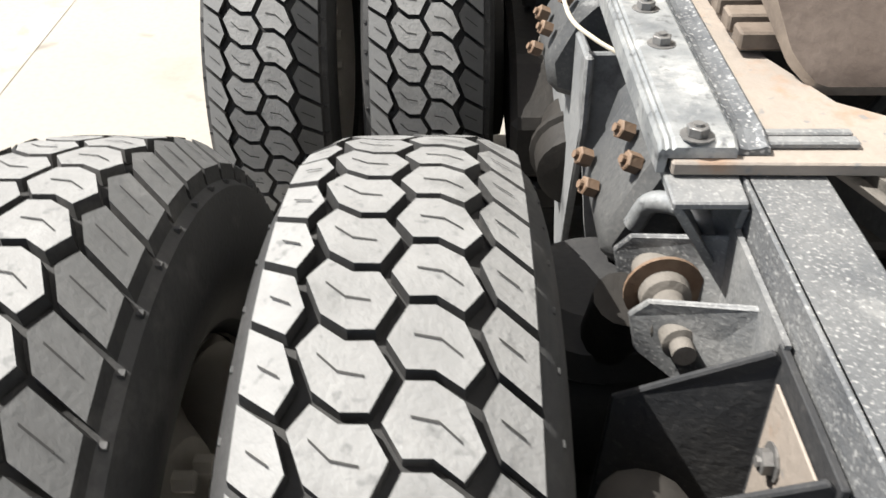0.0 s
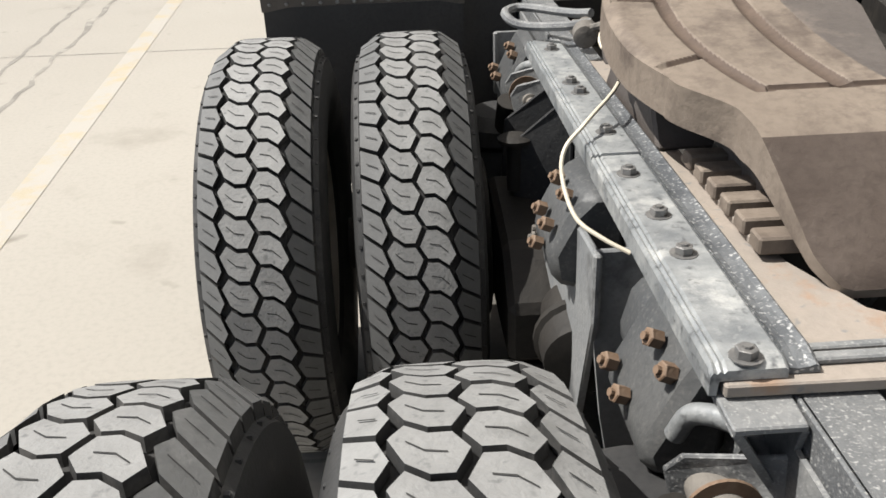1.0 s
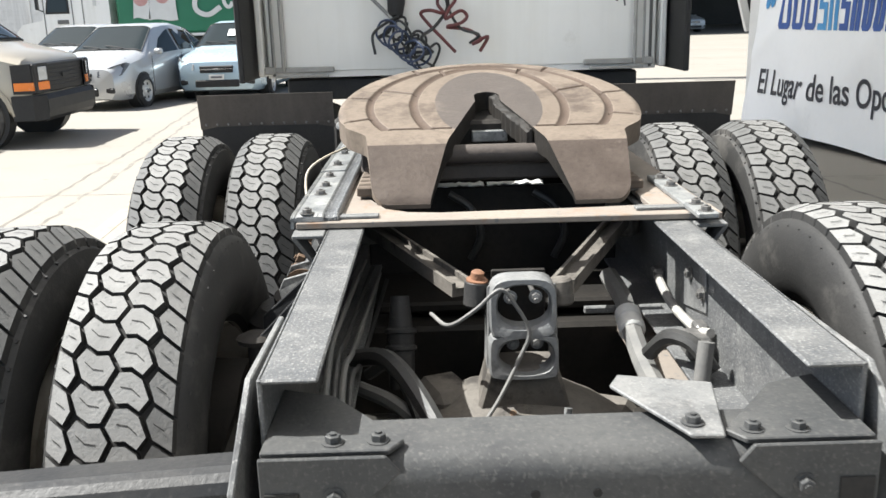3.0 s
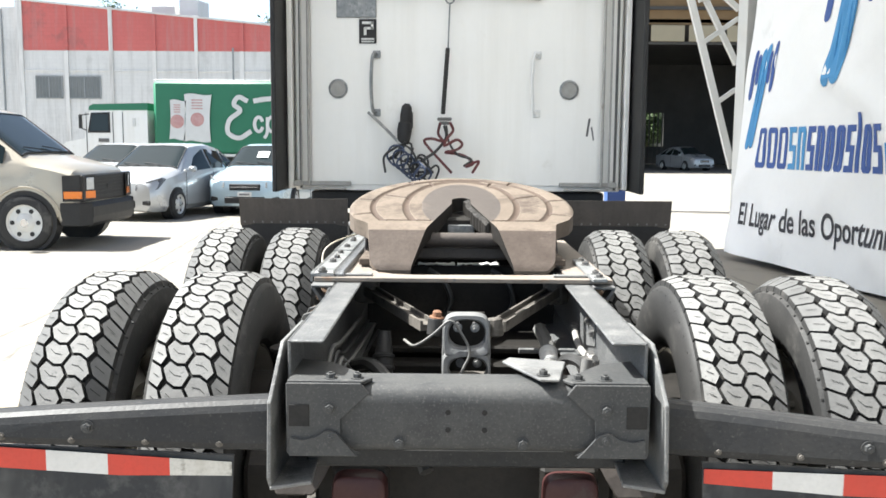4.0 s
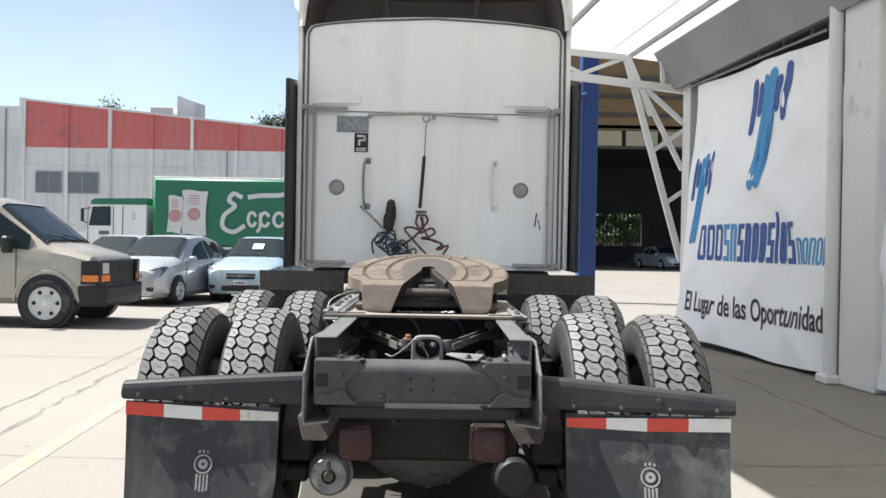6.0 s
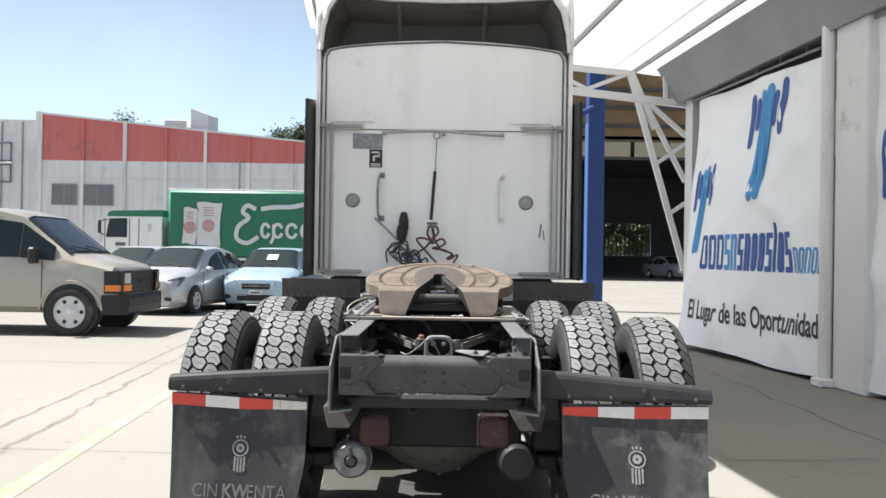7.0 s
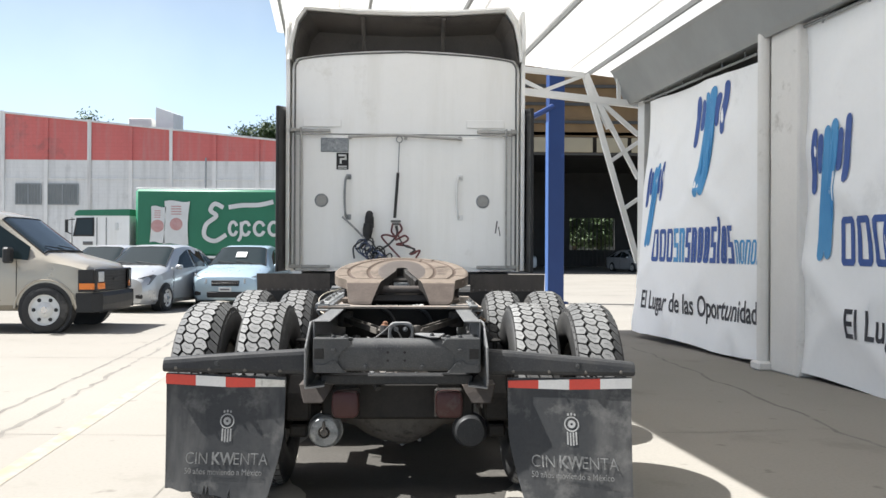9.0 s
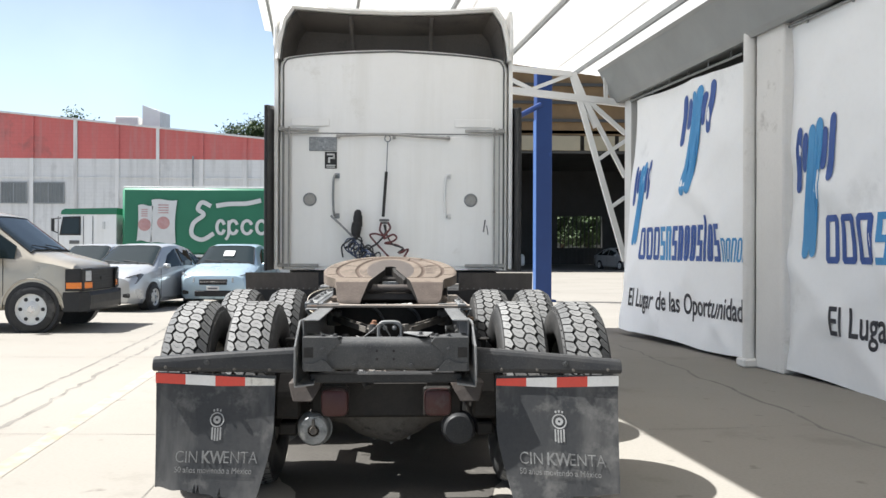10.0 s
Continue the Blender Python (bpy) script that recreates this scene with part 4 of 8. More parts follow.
def fw_half(y):
    """Half the plate's width at a place along it."""
    if y > -0.30:
        return 0.465 * math.sqrt(max(1 - ((y + 0.08) / 0.57) ** 2, 0))
    if y > -0.42:
        t = (-0.30 - y) / 0.12
        return 0.429 - 0.069 * (t * t * (3 - 2 * t))
    tip = max(-0.63 - y, 0) / 0.05
    return 0.36 - 0.11 * (-0.42 - y) - 0.035 * (1 - math.sqrt(max(1 - tip * tip, 0)))


def fw_slot(y):
    """Half the throat's width."""
    if y > 0.045:
        return 0.0
    if y > 0:
        return 0.040 * math.sqrt(max(1 - (y / 0.045) ** 2, 0))
    return 0.040 + 0.237 * max(-0.065 - y, 0)


def fw_height(x, y):
    """Relief of the plate: grooves, raised rings and the steep ramp at its rear."""
    h = 0.0
    if y > -0.36:
        for ax, ay, w in ((0.232, 0.47, 0.015), (0.368, 0.50, 0.014)):
            d = abs(fw_oval(x, y, ax, ay) - 1) * ax
            if d < w:
                h -= 0.007 * (1 - (d / w) ** 2)
        r_in, r_out = fw_oval(x, y, 0.232, 0.47), fw_oval(x, y, 0.368, 0.50)
        a0, r = math.atan2(y + 0.08, x), math.hypot(x, y + 0.08)
        for a, inner in ((168, False), (12, False), (203, False), (337, False), (152, True), (28, True), (108, True), (72, True), (118, False), (62, False)):
            if (inner and r_in > 1 and r_out < 1) or (not inner and r_out > 1 and r < 0.44 + 0.08 * abs(math.sin(radians(a)))):
                d = abs(r * math.sin(a0 - radians(a)))
                if d < 0.008 and math.cos(a0 - radians(a)) > 0:
                    h -= 0.007 * (1 - (d / 0.008) ** 2)
        d = abs(y + 0.348)
        if 0.12 < abs(x) < 0.30 and d < 0.008:
            h -= 0.007 * (1 - (d / 0.008) ** 2)
    rim = fw_oval(x, y, 0.465, 0.57)
    if rim > 0.95 and y > -0.30:
        h -= 22.0 * ((rim - 0.95) * 0.465) ** 2 * min(1.0, (y + 0.30) / 0.12)
    if y < -0.50:
        h -= 0.0132 + 0.44 * (-0.50 - y)
    elif y < -0.44:
        h -= 3.67 * (-0.44 - y) ** 2
    if y < -0.655:
        h -= 14.0 * (-0.655 - y) ** 2
    return h


def fifth_wheel():
    for side in (-1, 1):
        bm = B()
        ys = list(np.linspace(-0.68, 0.489, 400))
        top, low = [], []
        nx = 190
        for y in ys:
            a, b = fw_slot(y), max(fw_half(y), fw_slot(y) + 0.001)
            row_t, row_l = [], []
            for i in range(nx + 1):
                x = side * (a + (b - a) * i / nx)
                h = fw_height(x, y)
                edge = 0.062 if y > -0.44 else 0.062 - 0.21 * (-0.44 - y)
                row_t.append(bm.verts.new(fw_local(x, y, h)))
                if i % nx == 0:
                    row_l.append(bm.verts.new(fw_local(x, y, h - edge)))
            top.append(row_t)
            low.append(row_l)
        for k, (r0, r1) in enumerate(zip(top, top[1:])):
            for i in range(nx):
                f = bm.faces.new((r0[i], r0[i + 1], r1[i + 1], r1[i]))
                xm = side * (fw_slot(ys[k]) + (max(fw_half(ys[k]), fw_slot(ys[k]) + 0.001) - fw_slot(ys[k])) * (i + 0.5) / nx)
                f.material_index = 2 if ys[k] < -0.48 else 3 if fw_height(xm, ys[k]) < -0.0018 and fw_oval(xm, ys[k], 0.465, 0.57) < 0.95 and ys[k] > -0.36 else 1 if fw_oval(xm, ys[k], 0.165, 0.40) < 1 and ys[k] > -0.36 else 0
        for (t0, l0), (t1, l1) in zip(zip(top, low), zip(top[1:], low[1:])):
            # throat walls near-black: grease and their shade put in one colour
            f = bm.faces.new((t0[0], t1[0], l1[0], l0[0]))
            f.material_index = 4
            bm.faces.new((t0[nx], l0[1], l1[1], t1[nx]))
        bm.faces.new(top[0] + [low[0][1], low[0][0]])
        part("top_plate", bm, [M_PLATE, M_PLATE_DARK, M_PLATE_RAMP, M_PLATE_GROOVE, M_GREASE_SHADE], FW, "dusty brown cast fifth wheel plate with grease grooves")
    # ribs and pedestal under it
    for s in (-1, 1):
        bm = B()
        prism(bm, [fw_local(s * 0.30, -0.5, -0.13), fw_local(s * 0.30, -0.45, -0.10), fw_local(s * 0.30, 0.35, -0.04), fw_local(s * 0.30, 0.35, -0.10), fw_local(s * 0.30, 0.0, -0.16)], (s * 0.02, 0, 0))
        part("plate_rib", bm, M_PLATE_DARK, FW, "", False)
        bm = B()
        prism(bm, [(s * 0.30, 1.85, 1.05), (s * 0.30, 2.25, 1.05), (s * 0.30, 2.12, 1.21), (s * 0.30, 1.98, 1.21)], (s * 0.10, 0, 0), 0.006)
        part("pedestal", bm, M_PLATE_DARK, FW, "brown cast pedestal under the plate", False)
        bm = B()
        cyl(bm, (s * 0.26, 2.04, 1.185), (s * 0.45, 2.04, 1.185), 0.035, 14)
        part("pivot_pin", bm, M_PLATE_DARK, FW, "", True)
    bm = B()
    box(bm, (0, 2.04, 1.15), (0.7, 0.16, 0.05), 0.01)
    part("cross_bar", bm, M_PLATE_DARK, FW, "", False)
    bm = B()
    box(bm, (0, 1.72, 1.075), (0.62, 0.09, 0.05), 0.008)
    part("slide_bar", bm, M_PLATE_DARK, FW, "", False)
    bm = B()
    cyl(bm, (-0.30, 1.66, 1.13), (0.30, 1.66, 1.13), 0.028, 14)
    part("release_rod", bm, M_PLATE_DARK, FW, "", True)
    # locking jaw in the throat: a lumpy greasy strip along its edge
    bm = B()
    def jaw(u, v):
        y = 0.03 - 0.40 * u
        x = fw_slot(y) - 0.020 + (0.016 + 0.030 * math.sin(math.pi * min(u + 0.12, 1))) * v + 0.006 * noise.noise(Vector((u * 14, v * 3, 2)))
        return fw_local(x, y, -0.004 + 0.005 * noise.noise(Vector((u * 9, v * 2, 5))) - 0.012 * (1 - v) ** 2)
    sheet(bm, jaw, 60, 8, (0, 0, -0.05))
    part("lock_jaw", bm, M_GREASE_SHADE, FW, "black greasy locking jaw", False)
    # dark block enlarged to fill the throat and hide the sunlit deck
    bm = B()
    box(bm, tuple(fw_local(0.0, 0.02, -0.115)), (0.20, 0.34, 0.09), 0.01)
    part("lock_housing", bm, M_GREASE_SHADE, FW, "", False)
    bm = B()
    box(bm, tuple(fw_local(0.0, -0.16, -0.085)), (0.11, 0.02, 0.035), 0.003)
    part("lock_latch", bm, M_GALV, FW, "pale latch edge in the throat", False)


fifth_wheel()

# base plate: tan strip with a large opening
bm = B()
zb0, zb1 = 1.033, 1.048
rear = [(-0.506, 1.198), (0.506, 1.185), (0.506, 1.285), (0.36, 1.295), (0.22, 1.283), (-0.16, 1.270), (-0.24, 1.285), (-0.30, 1.33), (-0.345, 1.45), (-0.36, 1.60), (-0.36, 2.45), (-0.506, 2.45)]
prism(bm, [(x, y, zb0) for x, y in rear], (0, 0, zb1 - zb0), 0.002)
prism(bm, [(x, y, zb0) for x, y in ((0.36, 1.2955), (0.50, 1.2855), (0.50, 2.45), (0.36, 2.45))], (0, 0, zb1 - zb0), 0.002)
box(bm, (0, 2.40, 1.04), (0.73, 0.10, 0.014), 0.003)
BP = part("base_plate", bm, M_TAN, TRUCK, "dusty tan steel base plate with rust stains", False)
for s in (-1, 1):
    bm = B()
    box(bm, (s * 0.385, 1.232, 1.0525), (0.15, 0.016, 0.008), 0.002)
    box(bm, (s * 0.385, 1.252, 1.0525), (0.15, 0.012, 0.006), 0.002)
    part("stop_bar", bm, M_STEEL, BP, "", False)

# mounting angles on the rails
for s in (-1, 1):
    bm = B()
    if s > 0:
        box(bm, (0.452, 1.366, 1.056), (0.05, 0.50, 0.014), 0.003)
        an = part("mounting_angle", bm, M_GALV, TRUCK, "narrow scuffed steel bar bolted along the frame rail", False)
        for i, y in enumerate((1.14, 1.22, 1.45, 1.56)):
            bolt(an, (0.452, y, 1.063), turn=i * 0.7)
        continue
    sec = [(0.4402, 1.049), (0.4402, 1.064), (0.444, 1.067), (0.503, 1.067), (0.506, 1.0635), (0.510, 1.067), (0.513, 1.0635), (0.517, 1.066), (0.520, 1.060), (0.520, 1.032), (0.512, 1.032), (0.510, 1.049)]
    lip = [(0.404, 1.049), (0.406, 1.064), (0.410, 1.067), (0.417, 1.0645), (0.428, 1.063), (0.436, 1.0645), (0.4398, 1.067), (0.4398, 1.049)]
    for y0, y1, dz in ((1.206, 1.80, 0.0), (1.801, 2.56, 0.004)):
        loft(bm, [[(s * x, y, z + dz - (0.006 if y < 1.21 and z > 1.05 else 0)) for x, z in sec] for y in (y0, y0 + 0.012, y1)])
    an = part("mounting_angle", bm, M_GALV, TRUCK, "scuffed galvanised steel angle bolted along the frame rail", False)
    bm = B()
    loft(bm, [[(s * x, y, z - (0.008 if y < 1.23 and z > 1.05 else 0)) for x, z in lip] for y in (1.212, 1.24, 2.0, 2.56)])
    part("inner_lip", bm, M_LIP, an, "dark scratched inner edge of the angle", False)
    for i, y in enumerate((1.221, 1.452, 1.568, 1.72, 1.90, 2.13, 2.20, 2.47)):
        bolt(an, (s * (0.475 if i % 3 else 0.48), y, 1.0665 + (0.004 if y > 1.80 else 0)), turn=i * 0.7)

for s in (-1, 1):
    # cover angle under its rear end
    bm = B()
    prism(bm, [(s * 0.434, 1.24, 1.0325), (s * 0.512, 1.24, 1.0325), (s * 0.511, 1.155, 1.028), (s * 0.436, 1.155, 1.028)], (0, 0, -0.009), 0.002)
    rb = part("rail_bracket", bm, M_STEEL, TRUCK, "", False)
    bm = B()
    prism(bm, [(s * 0.434, 1.157, 1.018), (s * 0.434, 1.24, 1.022), (s * 0.434, 1.24, 0.93), (s * 0.434, 1.185, 0.93)], (s * 0.008, 0, 0), 0.001)
    part("inner_cheek", bm, M_STEEL, rb, "", False)
    bm = B()
    prism(bm, [(s * 0.511, 1.157, 1.018), (s * 0.512, 1.24, 1.022), (s * 0.458, 1.24, 0.928), (s * 0.456, 1.18, 0.928)], (s * -0.009, 0, 0.004), 0.001)
    part("outer_cheek", bm, M_STEEL, rb, "", False)

# toothed slide racks
for s in (-1, 1):
    bm = B()
    box(bm, (s * 0.335, 1.64, 1.054), (0.075, 0.34, 0.012), 0.002)
    rk = part("slide_rack", bm, M_TAN, TRUCK, "dusty toothed slide rack", False)
    for k in range(6):
        bm = B()
        box(bm, (s * 0.335, 1.470 + 0.058 * k, 1.069), (0.090, 0.036, 0.024), 0.003)
        part("rack_tooth", bm, M_PLATE, rk, "", False)

# torque rod tower on the rear axle
def window_cell(bm, x0, x1, z0, z1, cx, cz, hw, hh, power, y0, y1, lean, top=9):
    """A block of casting round one rounded window, open from front to back."""
    n = 40
    rings = []
    for k in range(n):
        a = 2 * math.pi * k / n
        c, q = math.cos(a), math.sin(a)
        r_in = (abs(c) ** power + abs(q) ** power) ** (-1 / power)
        e = top if q > 0 else 9
        r_out = (abs(c) ** e + abs(q) ** e) ** (-1 / e)
        ix, iz = cx + hw * c * r_in, cz + hh * q * r_in
        ox, oz = (x0 + x1) / 2 + (x1 - x0) / 2 * c * r_out, (z0 + z1) / 2 + (z1 - z0) / 2 * q * r_out
        mx, mz = ix + (ox - ix) * 0.25, iz + (oz - iz) * 0.25
        ex, ez = ix + (ox - ix) * 0.85, iz + (oz - iz) * 0.85
        prof = [(ox, y1, oz), (ox, y0 + 0.012, oz), (ex, y0, ez), (mx, y0, mz), (ix, y0 + 0.008, iz), (ix, y1 - 0.01, iz)]
        rings.append([(x, y + lean * (z - 0.66), z) for x, y, z in prof])
    loft(bm, rings + [rings[0]], caps=False)


def tower():
    bm = B()
    y0, y1 = 1.0, 1.055
    window_cell(bm, -0.084, 0.092, 0.805, 0.965, 0.006, 0.890, 0.070, 0.055, 2.4, y0, y1, 0.10, 4.2)
    window_cell(bm, -0.088, 0.096, 0.695, 0.812, 0.010, 0.757, 0.072, 0.048, 2.2, y0, y1, 0.10)
    bmesh.ops.remove_doubles(bm, verts=bm.verts, dist=0.0004)
    tw = part("torque_tower", bm, M_CAST, TRUCK, "grey cast torque rod tower with two rounded windows", at=Matrix.Translation((0.006, -0.08, 0.178)) @ Matrix.Diagonal((0.82, 1, 0.82, 1)))
    bm = B()
    prism(bm, [(-0.15, 1.02, 0.50), (0.16, 1.02, 0.50), (0.098, 1.02, 0.715), (-0.09, 1.02, 0.715)], (0, 0.12, 0), 0.01)
    part("tower_foot", bm, M_DUSTY, tw, "", False)
    for s in (-1, 1):
        bm = B()
        prism(bm, [(0.004 + s * 0.085, 1.05, 0.66), (0.004 + s * 0.085, 1.16, 0.66), (0.004 + s * 0.08, 1.13, 0.90), (0.004 + s * 0.08, 1.06, 0.94)], (s * 0.012, 0, 0), 0.004)
        part("tower_rib", bm, M_CAST, tw, "", False)
    # dark plate added behind the windows, in place of the shade seen through them
    bm = B()
    box(bm, (0.004, 1.15, 0.80), (0.15, 0.012, 0.30), 0.003)
    part("tower_back", bm, M_GREASE_SHADE, tw, "", False)
    for x in (-0.030, 0.036):
        bm = B()
        cyl(bm, (x, 1.15, 0.905), (x, 1.01, 0.912), 0.007, 10, 0.001)
        part("stud", bm, M_BOLT, tw, "", True)
        bolt(tw, (x, 1.03, 0.916), (0, -1, 0.13), BOLT_DARK)
        bolt(tw, (x + 0.012, 1.09, 0.76), (0, -1, 0.2), BOLT_DARK)
    for s, mat in ((-1, M_DARK), (1, M_DUSTY)):
        bm = B()
        cyl(bm, (s * 0.118, 1.10, 0.865), (s * 0.112, 1.11, 0.935), 0.034, 18, 0.006)
        part("rod_end", bm, mat, tw, "", True)
    bm = B()
    spin(bm, (-0.112, 1.108, 0.933), (0.1, 0, 1), [(0, 0.030), (0.006, 0.030), (0.008, 0.019), (0.026, 0.018), (0.031, 0.011)], 18)
    part("rusty_cap", bm, M_CAP, tw, "orange rusty bolt cap", True)


tower()
for s in (-1, 1):
    bm = B()
    a, b = Vector((s * 0.115, 1.10, 0.905)), Vector((s * 0.37, 1.66, 0.935))
    d = (b - a).normalized()
    sd = d.cross(Vector((0, 0, 1))).normalized()
    up = sd.cross(d)
    sec = [(-0.028, -0.018), (-0.028, 0.016), (-0.019, 0.016), (-0.019, 0.002), (0.019, 0.002), (0.019, 0.016), (0.028, 0.016), (0.028, -0.018)]
    loft(bm, [[p + sd * u + up * v for u, v in sec] for p in (a, b)])
    cyl(bm, b - up * 0.05, b + up * 0.05, 0.05, 16, 0.005)
    part("torque_rod", bm, M_DUSTY, TRUCK, "dusty channel-shaped torque rod", False)
# crossmember ahead of the tower
bm = B()
box(bm, (0, 1.80, 0.80), (0.76, 0.02, 0.42), 0.004)
part("middle_crossmember", bm, M_GREASE_SHADE, TRUCK, "dark greasy crossmember between the rails", False)
for yc in (2.55, 3.4):
    bm = B()
    box(bm, (0, yc, 0.93), (0.76, 0.12, 0.16), 0.006)
    part("middle_crossmember", bm, M_GREASE_SHADE, TRUCK, "dark greasy crossmember between the rails", False)



# pale scraps lying on the crossmember
for cx, w, seed in ((-0.10, 0.15, 1.0), (0.07, 0.17, 4.0)):
    bm = B()
    sheet(bm, lambda u, v: (cx + w * (u - 0.5), 1.775 + 0.05 * v + 0.012 * noise.noise(Vector((u * 6, v * 4, seed))), 1.016 + 0.012 * abs(noise.noise(Vector((u * 9, v * 5, seed + 2))))), 14, 6, (0, 0, -0.003))
    sc = part("paper_scrap", bm, M_PAPER, None, "crumpled pale scrap lying on the crossmember", False)
    tagged(sc, "crumpled pale scrap lying on the dark crossmember", "scrap", "scraps")


# suspension brackets outside the rails
def suspension(s, dy, full):
    def P(x, y, z):
        return (s * x, y + dy, z)
    def slab(bm, sec, y0, y1, bev):
        prism(bm, [P(x, y0, z) for x, z in sec], (0, y1 - y0, 0), bev)
    bm = B()
    slab(bm, ((0.436, 0.988), (0.472, 0.985), (0.490, 0.962), (0.546, 0.848), (0.535, 0.812), (0.50, 0.80), (0.436, 0.83)), 1.335, 1.545, 0.016)
    slab(bm, ((0.436, 0.94), (0.48, 0.92), (0.50, 0.84), (0.47, 0.76), (0.436, 0.76)), 1.53, 1.66, 0.012)
    hb = part("spring_hanger", bm, M_FRAME_END, TRUCK, "dark rounded cast spring hanger bolted to the frame rail")
    for x, y, z in ((0.537, 1.502, 0.874), (0.537, 1.436, 0.866), (0.498, 1.436, 0.951), (0.498, 1.372, 0.942)):
        bolt(hb, P(x, y, z), (s * 0.89, -0.15, 0.42), BOLT_RUST, y * 5, "rusty hexagon nut")
    # tall side plate of the hanger with its narrow edge and three dull nuts
    bm = B()
    prism(bm, [P(0.512, y, z) for y, z in ((1.72, 0.93), (2.02, 0.90), (2.26, 0.80), (2.28, 0.69), (2.06, 0.64), (1.95, 0.42), (1.88, 0.38), (1.80, 0.60), (1.72, 0.80))], (s * 0.014, 0, 0), 0.004)
    prism(bm, [P(x, 1.735, z) for x, z in ((0.436, 0.93), (0.522, 0.93), (0.522, 0.80), (0.500, 0.60), (0.470, 0.42), (0.436, 0.42))], (0, 0.012, 0), 0.003)
    lg = part("hanger_leg", bm, M_CAST, TRUCK, "tall grey cast hanger leg bolted beside the frame rail", False)
    for y, z in ((2.04, 0.835), (2.14, 0.78), (2.20, 0.73)):
        bolt(lg, P(0.526, y, z), (s, 0, 0.1), BOLT_DULL, y * 4)
    bm = B()
    slab(bm, ((0.436, 0.975), (0.50, 0.975), (0.535, 0.94), (0.575, 0.86), (0.565, 0.80), (0.50, 0.78), (0.436, 0.79)), 1.86, 2.06, 0.016)
    ub = part("spring_hanger", bm, M_FRAME_END, TRUCK, "dark rounded cast spring hanger bolted to the frame rail")
    for x, y, z in ((0.562, 1.90, 0.90), (0.562, 1.97, 0.90), (0.575, 1.93, 0.85), (0.53, 1.90, 0.955), (0.53, 1.98, 0.955)):
        bolt(ub, P(x, y, z), (s * 0.89, -0.15, 0.42), BOLT_RUST, y * 7, "dull hexagon nut")
    # gusset on the rail's side
    bm = B()
    prism(bm, [P(0.434, y, z) for y, z in ((1.56, 0.99), (1.92, 0.99), (1.84, 0.80), (1.70, 0.74))], (s * 0.007, 0, 0), 0.001)
    part("side_gusset", bm, M_STEEL, TRUCK, "grey steel gusset on the rail side", False)
    # hook
    bm = B()
    tube(bm, [P(0.436, 1.20, 0.925), P(0.455, 1.26, 0.945), P(0.49, 1.315, 0.925), P(0.505, 1.335, 0.88)], 0.0135, 14)
    part("tie_hook", bm, M_GALV, TRUCK, "pale rust-edged steel hook")
    # shock mount: two ears, bushing and nut
    bm = B()
    for y in (1.17, 1.055):
        pts = [P(0.436, y, 0.975), P(0.436, y - 0.02, 0.85), P(0.50, y + 0.045, 0.845), P(0.535, y + 0.07, 0.86), P(0.545, y + 0.075, 0.905), P(0.53, y + 0.06, 0.935)]
        prism(bm, pts, (0, 0.008, 0), 0.002)
    prism(bm, [P(0.436, 0.99, 0.99), P(0.436, 1.22, 0.99), P(0.436, 1.22, 0.84), P(0.436, 0.99, 0.84)], (s * 0.006, 0, 0))
    em = part("shock_mount", bm, M_STEEL, TRUCK, "worn steel shock mount with two ears", False)
    bm = B()
    spin(bm, P(0.498, 1.25, 0.892), (0, -1, 0.05), [(0, 0.016), (0.012, 0.016), (0.014, 0.027), (0.05, 0.030), (0.086, 0.027), (0.09, 0.018), (0.125, 0.018), (0.126, 0.026), (0.136, 0.026), (0.138, 0.019), (0.16, 0.019), (0.162, 0.012), (0.178, 0.012)], 28)
    part("shock_bushing", bm, M_DUSTY, em, "dirty rubber bushing with its nut")
    bm = B()
    spin(bm, P(0.498, 1.185, 0.895), (0, -1, 0.05), [(0, 0.020), (0, 0.044), (0.005, 0.044), (0.005, 0.020)], 28)
    part("shock_washer", bm, M_RUST, em, "rusty washer", False)
    bm = B()
    cyl(bm, P(0.535, 1.20, 0.87), P(0.57, 1.36, 0.42), 0.036, 14)
    part("shock_absorber", bm, M_GREASE_SHADE, TRUCK, "dark shock absorber")
    # open box bracket
    bm = B()
    for y, x1 in ((0.985, 0.58), (0.845, 0.565)):
        prism(bm, [P(0.436, y, 0.97), P(0.45, y, 0.985), P(x1 - 0.01, y + 0.06, 0.87), P(x1, y + 0.06, 0.70), P(0.436, y, 0.70)], (0, 0.008, 0), 0.002)
    prism(bm, [P(0.436, 0.84, 0.985), P(0.436, 1.0, 0.985), P(0.436, 1.0, 0.72), P(0.436, 0.84, 0.72)], (s * 0.007, 0, 0), 0.001)
    bb = part("box_bracket", bm, M_DARK, TRUCK, "dark open box bracket on the frame rail", False)
    bm = B()
    prism(bm, [P(0.4445, 0.855, 0.96), P(0.4445, 0.975, 0.96), P(0.4445, 0.975, 0.74), P(0.4445, 0.855, 0.74)], (s * 0.003, 0, 0), 0.001)
    part("bracket_pad", bm, M_TAN, bb, "dusty pale pad", False)
    bolt(bb, P(0.448, 0.94, 0.90), (-1 if s < 0 else 1, 0, 0), BOLT_DARK)
    bm = B()
    cyl(bm, P(0.56, 0.915, 0.74), P(0.56, 0.915, 0.86), 0.02, 10)
    spin(bm, P(0.56, 0.915, 0.86), (0, 0, 1), [(0, 0.04), (0.01, 0.042), (0.016, 0.03)], 14)
    part("bump_stop", bm, M_GREASE_SHADE, bb, "")
    # black block added beside the tyre to keep sun off the ground
    bm = B()
